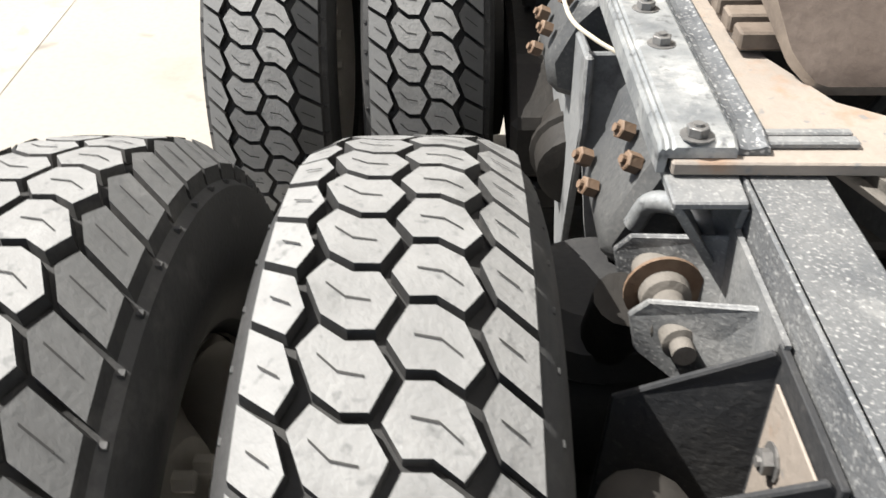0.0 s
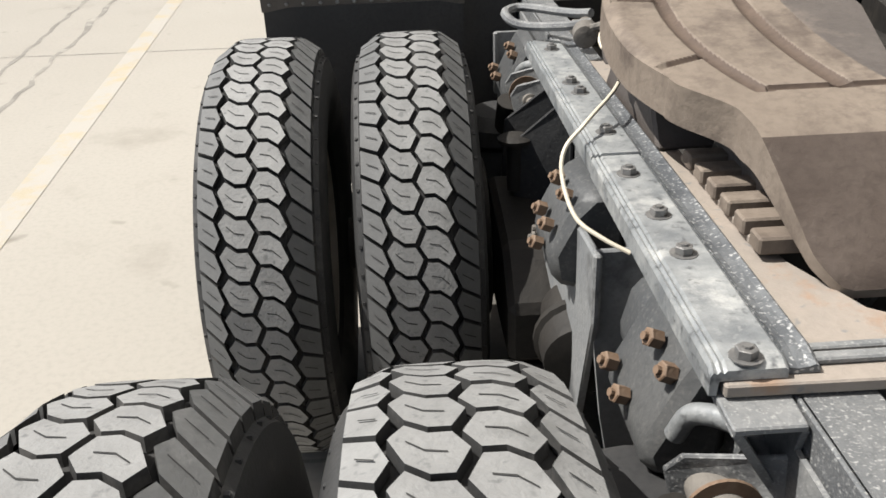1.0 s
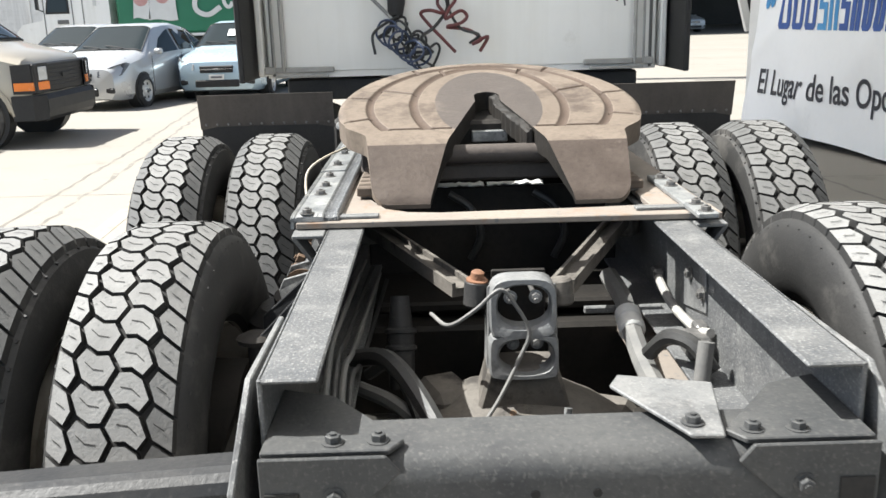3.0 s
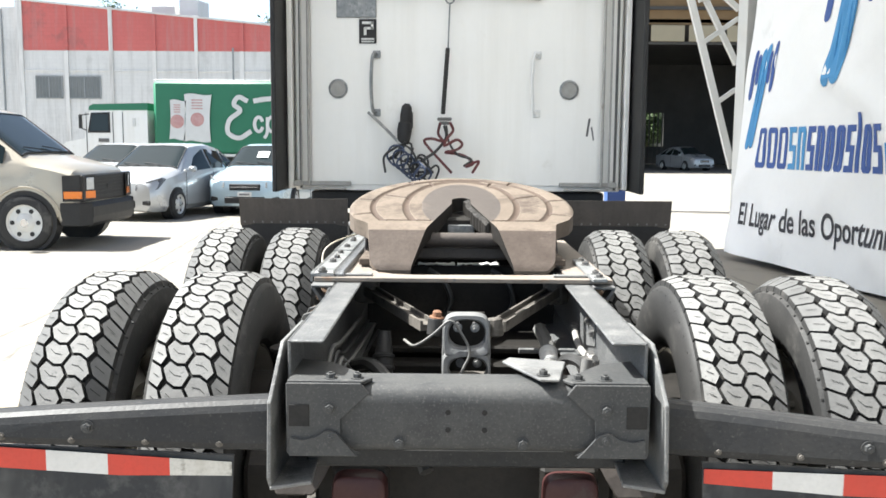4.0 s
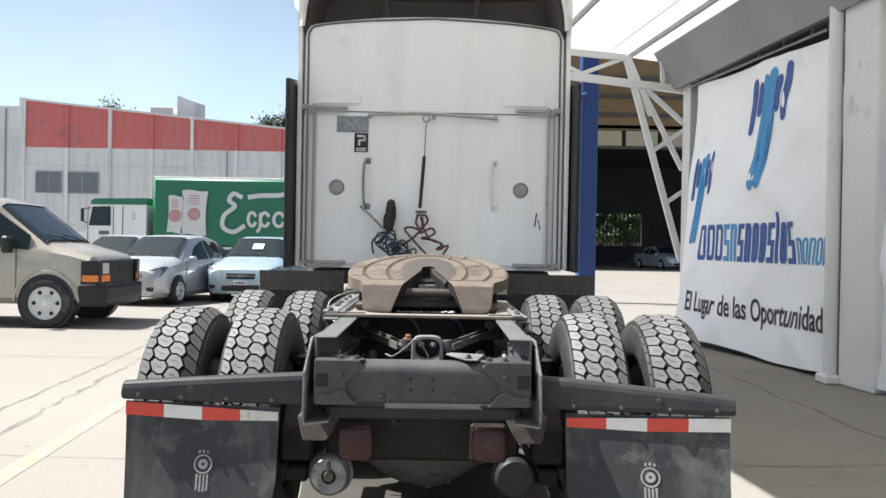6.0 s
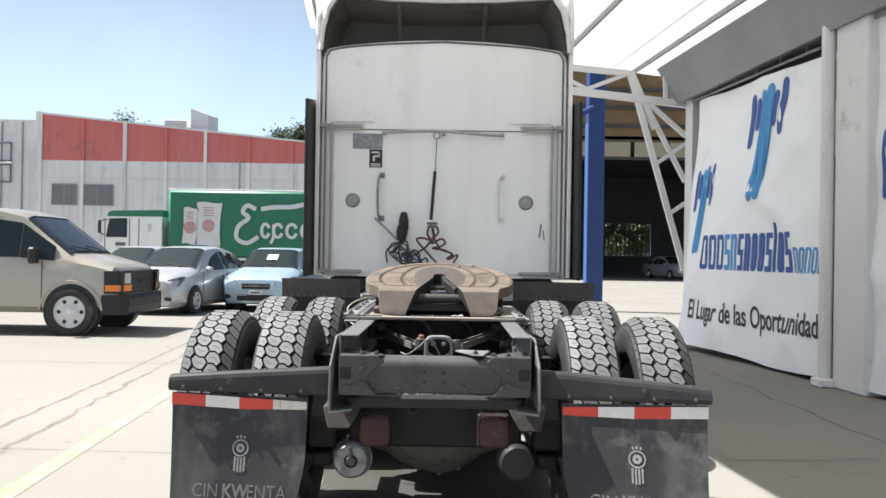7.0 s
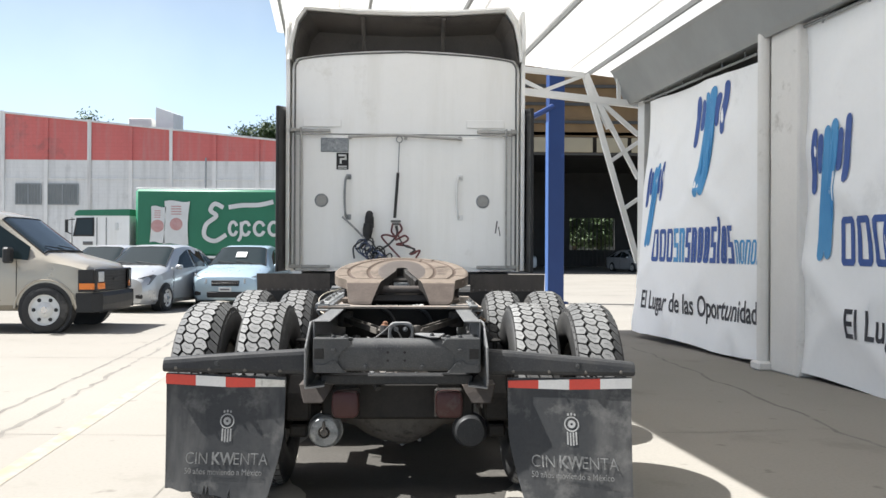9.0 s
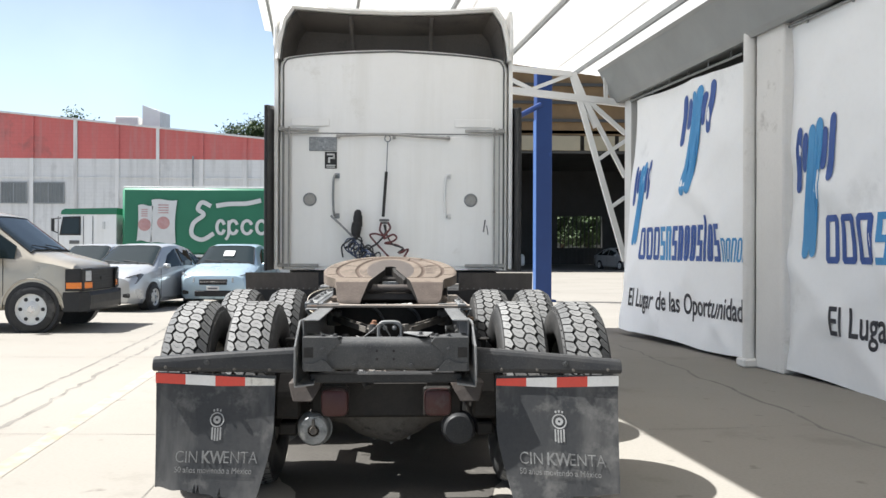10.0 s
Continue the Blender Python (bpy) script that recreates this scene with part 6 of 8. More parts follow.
    spin(bm, (-0.365, Y_CAB - 0.08, 1.50), (0.10, 0, 1), [(0, 0.02), (0.02, 0.042), (0.09, 0.050), (0.14, 0.046), (0.15, 0.036), (0.19, 0.040), (0.25, 0.034), (0.27, 0.015)], 14)
    box(bm, (-0.325, Y_CAB - 0.07, 1.66), (0.05, 0.06, 0.13), 0.015)
    tube(bm, [(-0.37, Y_CAB - 0.09, 1.52), (-0.40, Y_CAB - 0.11, 1.44), (-0.46, Y_CAB - 0.12, 1.40)], 0.012, 8)
    part("plug_holder", bm, M_BLACK, CAB, "black electrical plug in its holder")
    # scuffs
    bm = B()
    box(bm, (0.875, Y_CAB - 0.009, 1.62), (0.014, 0.003, 0.12), 0, Matrix.Rotation(radians(8), 3, "Y"))
    box(bm, (0.905, Y_CAB - 0.009, 1.58), (0.010, 0.003, 0.09), 0, Matrix.Rotation(radians(-10), 3, "Y"))
    part("scuff_mark", bm, M_TRIM, CAB, "", False)
    # cab floor and base
    bm = B()
    box(bm, (0, 5.6, 1.12), (2.0, 2.6, 0.12), 0.01)
    part("cab_base", bm, M_DARK, CAB, "", False)


cab()

# quarter fenders ahead of the front tyres
for s in (-1, 1):
    bm = B()
    xa, xb = (-1.225, -0.62) if s < 0 else (0.56, 1.185)
    sheet(bm, lambda u, v: (xa + (xb - xa) * u, 3.16 + 0.03 * v - 0.02 * (u - 0.5) ** 2, 1.195 - 0.155 * v), 8, 3, (0, 0.008, 0))
    qf = part("quarter_fender", bm, M_FENDER, TRUCK, "dusty dark steel quarter fender plate", False)
    bm = B()
    sheet(bm, lambda u, v: (xa + 0.005 + (xb - xa - 0.01) * u, 3.185 + 0.02 * v, 1.052 - 0.55 * v), 8, 6, (0, 0.012, 0))
    part("fender_rubber", bm, M_BLACK, qf, "black rubber skirt", False)
    for k in range(12):
        bm = B()
        spin(bm, (xa + (xb - xa) * (k + 0.5) / 12, 3.182, 1.062), (0, -1, 0), [(0, 0.006), (0.004, 0.005), (0.005, 0.002)], 8)
        part("rivet", bm, M_BOLT, qf, "", False)

# black boxes added beside the rails, ahead of the front tyres, to cover sunlit ground
for s in (-1, 1):
    bm = B()
    box(bm, (s * 0.545, 3.72, 0.80), (0.20, 0.86, 0.52), 0.02)
    part("side_box", bm, M_BLACK, TRUCK, "black box added to fill the gap beside the frame rail", False)

# chequered deck plate behind the cab
bm = B()
box(bm, (0, 3.78, 1.052), (1.0, 0.70, 0.012), 0.003)
dk = part("deck_plate", bm, M_ALU, TRUCK, "bright aluminium chequered deck plate", False)
bm = B()
for i in range(40):
    for j in range(28):
        rot = Matrix.Rotation(radians(45 if (i + j) % 2 else -45), 3, "Z")
        box(bm, (-0.485 + 0.0249 * i, 3.45 + 0.0245 * j, 1.059), (0.016, 0.005, 0.003), 0, rot)
part("deck_tread", bm, M_ALU, dk, "", False)


# ---- parked vehicles ----
def lerp3(a, b, t):
    return Vector(a).lerp(Vector(b), t)


def car_wheel(parent, x, y, r, w, out, mat=None, holes=6):
    ob = new("wheel")
    ob.parent = parent
    ob.matrix_basis = pose(x, y, r)
    bm = B()
    spin(bm, (0, -w / 2, 0), (0, 1, 0), [(0, r * 0.66), (0.0, r * 0.86), (0.02, r * 0.97), (0.05, r), (w - 0.05, r), (w - 0.02, r * 0.97), (w, r * 0.86), (w, r * 0.66)], 32, False)
    part("tyre", bm, M_RUBBER, ob, "black tyre")
    bm = B()
    s = out
    spin(bm, (0, s * w * 0.47, 0), (0, -s, 0), [(0, r * 0.68), (0.012, r * 0.63), (0.03, r * 0.60), (0.026, r * 0.35), (0.0, r * 0.28), (-0.012, r * 0.1), (-0.012, 0.002)], 32, False)
    part("rim", bm, mat or M_WHEEL, ob, "silver wheel")
    # black discs laid on the rim for the shade in its holes
    bm = B()
    cyl(bm, (0, 0, 0), (0, s * 0.006, 0), r * 0.085, 10)
    hole = to_mesh("wheel_hole", bm, M_PLASTIC)
    bm = B()
    cyl(bm, (0, s * (w * 0.47 - 0.01), 0), (0, s * (w * 0.47 + 0.016), 0), r * 0.15, 16, 0.006)
    part("hub_cap", bm, M_CHROME, ob)
    for k in range(holes):
        a = 2 * math.pi * k / holes
        part("wheel_hole", hole, None, ob, at=Matrix.Translation((r * 0.47 * math.cos(a), s * (w * 0.47 - 0.028), r * 0.47 * math.sin(a))))


def car_body(name, label, stations, paint, place, wheels, r, glass_rows, shield, back, category="car", roof_k=0.82, group=""):
    """A car lofted along x (its nose at +x) from stations of x, half width, floor, belt, roof half width and top height."""
    car = thing(name, label, category, place, group)

    def half(st):
        x, w, zb, zs, wt, zt = st
        return [(x, 0, zb), (x, w * 0.9, zb), (x, w, zb + 0.10), (x, w * 1.0, zb + (zs - zb) * 0.62), (x, w * 0.985, zs), (x, wt + 0.01, zt - 0.055), (x, wt * roof_k, zt - 0.008), (x, 0, zt)]

    rings = []
    for st in stations:
        h = half(st)
        rings.append([Vector(p) for p in h] + [Vector((p[0], -p[1], p[2])) for p in h[-2:0:-1]])
    bm = B()
    loft(bm, rings)
    part("body", bm, paint, car)

    def on_side(i, t, s, side):
        """On the glasshouse side: between stations i and i + 1 by t, from belt to roof by s."""
        a, b = half(stations[i]), half(stations[i + 1])
        p = lerp3(lerp3(a[4], b[4], t), lerp3(a[5], b[5], t), s)
        return Vector((p.x, side * (p.y + 0.006), p.z))

    for side in (-1, 1):
        for i0, t0, i1, t1, s0, s1, lean in glass_rows:
            bm = B()
            pts = [on_side(i0, t0, s0, side), on_side(i1, t1, s0, side), on_side(i1, t1 if not lean else t1 - lean, s1, side), on_side(i0, t0, s1, side)]
            prism(bm, pts, (0, side * 0.004, 0))
            part("side_window", bm, M_GLASS, car, "dark tinted side window", False)
    for nm, (i, t0, t1) in (("windshield", shield), ("rear_window", back)):
        a, b = half(stations[i]), half(stations[i + 1])
        bm = B()
        def fn(u, v):
            t = t0 + (t1 - t0) * v
            e = lerp3(a[5], b[5], t)
            m_ = lerp3(a[6], b[6], t)
            c = lerp3(a[7], b[7], t)
            w = (2 * u - 1) * 0.97
            k = abs(w)
            kk = lerp3(a[6], b[6], t).y / max(e.y, 0.01)
            p = lerp3(c, m_, k / kk) if k < kk else lerp3(m_, e, (k - kk) / (1 - kk))
            d = Vector((0.010 if stations[i][0] > 0 else -0.010, 0, 0.008))
            return Vector((p.x, math.copysign(p.y, w), p.z)) + d
        sheet(bm, fn, 16, 4)
        pane = part(nm, bm, M_GLASS, car, "dark glass")
        bm = B()
        edge = [(k / 16, 0) for k in range(17)] + [(1, k / 4) for k in range(1, 5)] + [(1 - k / 16, 1) for k in range(1, 17)] + [(0, 1 - k / 4) for k in range(1, 5)]
        tube(bm, [fn(u, v) for u, v in edge], 0.013, 6, 1)
        part("window_seal", bm, M_PLASTIC, pane, "black rubber seal")
        if nm == "windshield":
            for u0, u1 in ((0.12, 0.40), (0.46, 0.74)):
                bm = B()
                lift = Vector((0.014, 0, 0.014))
                tube(bm, [fn(u1, 0.01) + lift, fn((u0 + u1) / 2 + 0.06, 0.04) + lift * 1.6, fn(u0, 0.12) + lift], 0.009, 6, 1)
                part("wiper", bm, M_PLASTIC, pane, "black wiper")
    for x, y, out in wheels:
        # solid black disc stands in for the shaded hollow of the arch
        bm = B()
        cyl(bm, (x, y - out * 0.20, r + 0.01), (x, y + out * 0.004, r + 0.01), r * 1.14, 32)
        part("wheel_well", bm, M_PLASTIC, car, "", True)
        car_wheel(car, x, y - out * 0.052, r, 0.20, out)
    return car


SEDAN = [(2.17, 0.52, 0.26, 0.50, 0.50, 0.60), (2.13, 0.72, 0.21, 0.62, 0.64, 0.745), (1.98, 0.80, 0.18, 0.72, 0.72, 0.835), (1.55, 0.845, 0.17, 0.83, 0.74, 0.94), (1.05, 0.855, 0.17, 0.90, 0.72, 1.01),
         (0.30, 0.855, 0.17, 0.93, 0.57, 1.465), (-0.10, 0.855, 0.17, 0.94, 0.575, 1.50), (-0.55, 0.855, 0.17, 0.945, 0.575, 1.50), (-1.10, 0.85, 0.18, 0.955, 0.56, 1.42), (-1.72, 0.84, 0.20, 0.97, 0.66, 1.07), (-2.08, 0.77, 0.22, 0.95, 0.62, 1.03), (-2.16, 0.68, 0.28, 0.80, 0.58, 0.88)]


def sedan(name, label, paint, place, card, badge=True, group="parked cars", lens=None):
    w = [(1.30, 0.85, 1), (1.30, -0.85, -1), (-1.20, 0.85, 1), (-1.20, -0.85, -1)]
    rows = [(4, 0.55, 6, 0.2, 0.06, 0.86, 0.0), (6, 0.35, 7, 0.75, 0.06, 0.88, 0.0), (7, 0.85, 8, 0.75, 0.08, 0.84, 0.3)]
    car = car_body(name, label, SEDAN, paint, place, w, 0.295, rows, (4, 0.06, 0.95), (8, 0.08, 0.9), "car", group=group)
    for s in (-1, 1):
        bm = B()
        pts = [(2.13, s * 0.42, 0.69), (2.155, s * 0.42, 0.59), (2.10, s * 0.66, 0.56), (1.96, s * 0.80, 0.62), (1.72, s * 0.838, 0.80), (1.80, s * 0.80, 0.83), (2.02, s * 0.70, 0.78)]
        prism(bm, pts, (0.022, s * 0.018, 0.008), 0.006)
        part("headlamp", bm, lens or M_CLEAR, car, "clear swept-back headlamp", False)
        bm = B()
        box(bm, (0.80, s * 0.93, 0.98), (0.10, 0.17, 0.11), 0.03)
        part("door_mirror", bm, paint, car, "", True)
        for x0 in (0.93, -0.28, -1.05):
            bm = B()
            box(bm, (x0, s * 0.858, 0.58), (0.008, 0.006, 0.66), 0)
            part("door_gap", bm, M_PLASTIC, car, "", False)
        for x0 in (-0.15, -0.92):
            bm = B()
            box(bm, (x0, s * 0.868, 0.84), (0.16, 0.02, 0.03), 0.006)
            part("door_handle", bm, paint, car, "", False)
    bm = B()
    box(bm, (2.155, 0, 0.60), (0.05, 0.66, 0.14), 0.015)
    gr = part("grille", bm, M_PLASTIC, car, "black slatted grille with a bright bar", False)
    bm = B()
    box(bm, (2.182, 0, 0.60), (0.012, 0.64, 0.02), 0.002)
    if badge:
        box(bm, (2.19, 0, 0.60), (0.012, 0.10, 0.035), 0.006)
    part("grille_bar", bm, M_CHROME, gr, "", False)
    bm = B()
    box(bm, (2.165, 0, 0.335), (0.06, 0.86, 0.14), 0.02)
    for s in (-1, 1):
        box(bm, (2.11, s * 0.64, 0.36), (0.10, 0.17, 0.10), 0.02)
    part("lower_intake", bm, M_PLASTIC, car, "", False)
    bm = B()
    box(bm, (2.195, 0, 0.455), (0.012, 0.30, 0.10), 0.004)
    pl = part("number_plate", bm, M_PAPER, car, "pale number plate with bars", False)
    bm = B()
    box(bm, (2.204, 0, 0.455), (0.004, 0.22, 0.035), 0)
    part("plate_bar", bm, M_INK_GREY, pl, "", False)
    bm = B()
    for z in (0.20,):
        box(bm, (1.98, 0, 0.21), (0.24, 1.3, 0.03), 0.01)
    part("chin", bm, M_PLASTIC, car, "", False)
    if card:
        bm = B()
        box(bm, (0.70, 0.02, 1.262), (0.01, 0.26, 0.24), 0, Matrix.Rotation(radians(-58), 3, "Y"))
        cd = part("price_card", bm, M_PAPER, car, "white paper card behind the windshield", False)
    return car


sedan("sedan_car", "silver sedan parked with its nose to the yard", M_CAR_SILVER, pose(-6.07, 17.3, 0, 0, 0, -101), False, lens=M_CLEAR_DARK)
sedan("sedan_car", "pale blue sedan with a paper card behind its windshield", M_CAR_BLUE, pose(-4.20, 18.75, 0, 0, 0, -93), True, lens=M_CLEAR_MID)
sedan("sedan_car", "silver sedan standing behind the other cars", M_CAR_SILVER, pose(-8.6, 21.5, 0, 0, 0, -100), False)

VAN_ST = [(2.90, 0.70, 0.48, 0.72, 0.66, 0.78), (2.86, 0.90, 0.42, 0.90, 0.82, 1.02), (2.76, 0.97, 0.38, 1.04, 0.88, 1.14), (2.45, 1.0, 0.36, 1.12, 0.88, 1.22), (2.08, 1.0, 0.36, 1.18, 0.88, 1.32),
          (1.28, 1.0, 0.36, 1.22, 0.80, 1.95), (0.85, 1.0, 0.36, 1.22, 0.81, 2.05), (-2.5, 1.0, 0.38, 1.22, 0.81, 2.08), (-2.85, 0.98, 0.40, 1.2, 0.78, 2.04), (-2.92, 0.94, 0.45, 1.15, 0.75, 1.97)]


def van():
    w = [(2.13, 1.0, 1), (2.13, -1.0, -1), (-1.30, 1.0, 1), (-1.30, -1.0, -1)]
    rows = [(4, 0.30, 4, 0.985, 0.04, 0.86, 0.0), (5, 0.0, 6, 0.06, 0.04, 0.86, 0.0), (6, 0.10, 6, 0.42, 0.04, 0.86, 0.0), (6, 0.46, 6, 0.92, 0.04, 0.86, 0.0)]
    v = car_body("passenger_van", "beige passenger van with black bumper and amber corner lamps", VAN_ST, M_BEIGE, pose(-8.08, 11.47, 0, 0, 0, 0), w, 0.385, rows, (4, 0.05, 0.94), (7, 0.1, 0.8), "van")
    bm = B()
    loft(bm, [[(2.93, y, 0.32), (2.98, y, 0.37), (3.0, y, 0.46), (3.0, y, 0.60), (2.95, y, 0.66), (2.6, y, 0.66), (2.6, y, 0.32)] for y in (-0.80, 0.80)])
    for s in (-1, 1):
        prism(bm, [(3.0, s * 0.80, 0.34), (2.88, s * 0.98, 0.34), (2.62, s * 1.015, 0.34), (2.62, s * 0.9, 0.34)], (0, 0, 0.32), 0.01)
    part("front_bumper", bm, M_PLASTIC, v, "black front bumper", False)
    bm = B()
    box(bm, (2.88, 0, 0.86), (0.08, 1.86, 0.38), 0.02)
    gr = part("grille", bm, M_PLASTIC, v, "black grille panel", False)
    bm = B()
    for z in (0.75, 0.80, 0.85, 0.90, 0.95, 1.0):
        box(bm, (2.925, 0, z), (0.012, 1.15, 0.014), 0.003)
    box(bm, (2.935, 0, 0.87), (0.012, 0.2, 0.06), 0.006)
    part("grille_bar", bm, M_DARK, gr, "", False)
    for s in (-1, 1):
        bm = B()
        prism(bm, [(2.945, s * 0.60, 0.68), (2.945, s * 0.60, 1.05), (2.87, s * 0.93, 1.05), (2.87, s * 0.93, 0.68)], (0.012, 0, 0))
        prism(bm, [(2.882, s * 0.93, 0.68), (2.882, s * 0.93, 1.05), (2.66, s * 0.99, 1.04), (2.66, s * 0.99, 0.68)], (0, s * 0.014, 0))
        part("lamp_surround", bm, M_PLASTIC, v, "", False)
        bm = B()
        prism(bm, [(2.962, s * 0.67, 0.84), (2.962, s * 0.67, 1.01), (2.918, s * 0.82, 1.01), (2.918, s * 0.82, 0.84)], (0.012, s * 0.006, 0), 0.004)
        part("headlamp", bm, M_CLEAR, v, "clear headlamp", False)
        bm = B()
        prism(bm, [(2.955, s * 0.62, 0.72), (2.955, s * 0.62, 0.82), (2.884, s * 0.944, 0.82), (2.884, s * 0.944, 0.72)], (0.014, 0, 0))
        prism(bm, [(2.898, s * 0.944, 0.72), (2.898, s * 0.944, 0.82), (2.68, s * 1.004, 0.82), (2.68, s * 1.004, 0.72)], (0, s * 0.010, 0))
        part("turn_lamp", bm, M_AMBER, v, "amber turn lamp", False)
        bm = B()
        box(bm, (1.58, s * 1.13, 1.28), (0.12, 0.20, 0.26), 0.03)
        part("door_mirror", bm, M_PLASTIC, v, "black door mirror", False)
        for x0 in (1.66, 0.55, -0.75):
            bm = B()
            box(bm, (x0, s * 1.002, 0.80), (0.010, 0.008, 0.82), 0)
            part("door_gap", bm, M_PLASTIC, v, "", False)
        bm = B()
        box(bm, (-0.3, s * 1.006, 0.62), (2.6, 0.012, 0.05), 0.004)
        part("side_moulding", bm, M_BEIGE, v, "", False)
        bm = B()
        tube(bm, [(2.13 + 0.50 * math.cos(a), s * 1.004, 0.385 + 0.50 * math.sin(a)) for a in np.linspace(0.05, 3.09, 14)], 0.018, 6, 1)
        part("arch_lip", bm, M_BEIGE, v, "")
    return v


van()


def flat(bm):
    """Presses a painted stroke flat on the box's side."""
    for v in bm.verts:
        v.co.y = -0.012 + (v.co.y + 0.015) * 0.05


def box_truck():
    """A delivery truck; its nose looks to -x."""
    t = thing("delivery_truck", "green and white box truck with a painted advert", "truck", pose(-9.75, 27.0, 0))
    bm = B()
    box(bm, (4.4, 1.25, 2.32), (8.6, 2.44, 2.36), 0.10)
    bx = part("cargo_box", bm, M_GREEN, t, "green painted cargo box")
    bm = B()
    box(bm, (4.4, 0.02, 3.50), (8.5, 0.04, 0.05), 0.01)
    box(bm, (4.4, 0.02, 1.13), (8.5, 0.04, 0.06), 0.01)
    part("box_edge", bm, M_STEELWHITE, bx, "", False)
    # advert: two sacks and flowing white shapes
    for x0, z0, w, h in ((0.62, 1.62, 0.52, 1.25), (1.08, 1.56, 0.88, 1.50)):
        bm = B()
        pts = []
        for i in range(24):
            a = i / 24
            u, v_ = (a * 4, 0) if a < 0.25 else (1, (a - 0.25) * 4) if a < 0.5 else (1 - (a - 0.5) * 4, 1) if a < 0.75 else (0, 1 - (a - 0.75) * 4)
            waist = 0.06 * math.sin(math.pi * v_)
            pts.append((x0 + w * (u * (1 - 2 * waist) + waist) + 0.05 * v_, -0.012, z0 + h * v_ + 0.03 * math.sin(6 * u)))
        prism(bm, pts, (0, -0.01, 0))
        sk = part("painted_sack", bm, M_PAPER, bx, "white painted sack", False)
        bm = B()
        cx, cz = x0 + w * 0.52, z0 + h * 0.5
        spin(bm, (cx, -0.024, cz - 0.05), (0, -1, 0), [(0, 0.22), (0.005, 0.22)], 20)
        for k in range(4):
            box(bm, (cx, -0.026, z0 + h * (0.70 + 0.06 * k)), (w * 0.4, 0.008, 0.035), 0)
        part("sack_print", bm, surface("faded_red_print", (0.45, 0.22, 0.21), (0.55, 0.35, 0.33), 6, 0.7), sk, "", False)
    bm = B()
    big = [[(3.75, 2.85), (3.45, 2.98), (3.30, 2.75), (3.50, 2.55), (3.15, 2.25), (3.10, 1.85), (3.45, 1.68), (3.85, 1.90)]]
    for line in big:
        tube(bm, [(x - 0.58, -0.015, z) for x, z in line], 0.075, 8)
    flat(bm)
    part("painted_swash", bm, M_PAPER, bx, "flowing white painted shape")
    x = 3.35
    for k, (w, up, dn) in enumerate(((0.32, 0, 0), (0.36, 0, 0.42), (0.42, 0, 0), (0.40, 0, 0), (0.20, 0.05, 0.5), (0.40, 0, 0))):
        cx = x + w / 2
        bm = B()
        line = [(cx + w * 0.42 * math.cos(a), -0.015, 2.12 + 0.23 * math.sin(a)) for a in np.linspace(0.4, 5.9, 9)]
        tube(bm, line, 0.055, 8, 2)
        if dn:
            tube(bm, [(x + 0.03, -0.015, 2.35), (x + 0.02, -0.015, 2.12 - dn * 0.6), (x - 0.08, -0.015, 2.1 - dn)], 0.05, 8, 3)
        flat(bm)
        part("painted_swash", bm, M_PAPER, bx, "flowing white painted shape")
        x += w + 0.09
    bm = B()
    tube(bm, [(3.35, -0.012, 2.86), (3.8, -0.012, 2.93), (4.4, -0.012, 2.95), (4.9, -0.012, 3.06)], 0.09, 6, 5)
    flat(bm)
    part("painted_ribbon", bm, M_PAPER, bx, "white painted ribbon")
    # cab
    bm = B()
    sec = [(-2.95, 0.75), (-3.0, 1.30), (-2.80, 1.52), (-2.18, 1.64), (-2.02, 2.45), (-1.92, 2.58), (-0.12, 2.66), (-0.12, 0.75)]
    loft(bm, [[(x, y, z) for x, z in sec] for y in (0.12, 0.20, 2.2, 2.28)])
    cb = part("truck_cab", bm, M_WHITE, t, "white truck cab", False)
    bm = B()
    loft(bm, [[(x, y, z) for x, z in ((-2.02, 2.56), (-1.98, 2.68), (-1.86, 2.74), (-0.10, 2.78), (-0.10, 2.55), (-1.96, 2.54))] for y in (0.10, 0.16, 2.24, 2.30)])
    part("cab_roof", bm, M_GREEN, cb, "green cab roof", False)
    bm = B()
    prism(bm, [(-2.06, 0.108, 1.82), (-1.94, 0.108, 2.46), (-1.33, 0.108, 2.48), (-1.33, 0.108, 1.82)], (0, -0.008, 0))
    fr = part("window_frame", bm, M_PLASTIC, cb, "black window frame", False)
    bm = B()
    prism(bm, [(-1.99, 0.098, 1.88), (-1.90, 0.098, 2.41), (-1.39, 0.098, 2.42), (-1.39, 0.098, 1.88)], (0, -0.006, 0))
    part("window_pane", bm, M_GLASS, fr, "", False)
    for x in (-2.10, -1.24, -0.92):
        bm = B()
        box(bm, (x, 0.113, 1.62), (0.022, 0.02, 1.72), 0)
        part("door_gap", bm, M_TRIM, cb, "", False)
    bm = B()
    box(bm, (-0.55, 0.105, 2.16), (0.10, 0.03, 0.26), 0.01)
    part("cab_vent", bm, M_PAPER, cb, "", False)
    bm = B()
    box(bm, (-1.55, 0.108, 1.58), (0.34, 0.012, 0.12), 0)
    part("door_print", bm, M_TRIM, cb, "plain grey painted bar", False)
    bm = B()
    box(bm, (-2.26, 0.05, 2.18), (0.10, 0.10, 0.46), 0.02)
    tube(bm, [(-2.0, 0.12, 2.42), (-2.26, 0.05, 2.38)], 0.02, 6, 1)
    tube(bm, [(-2.12, 0.12, 1.90), (-2.26, 0.05, 1.97)], 0.02, 6, 1)
    part("truck_mirror", bm, M_PLASTIC, cb, "", False)
    bm = B()
    box(bm, (3.3, 1.25, 0.9), (11, 0.9, 0.3), 0.02)
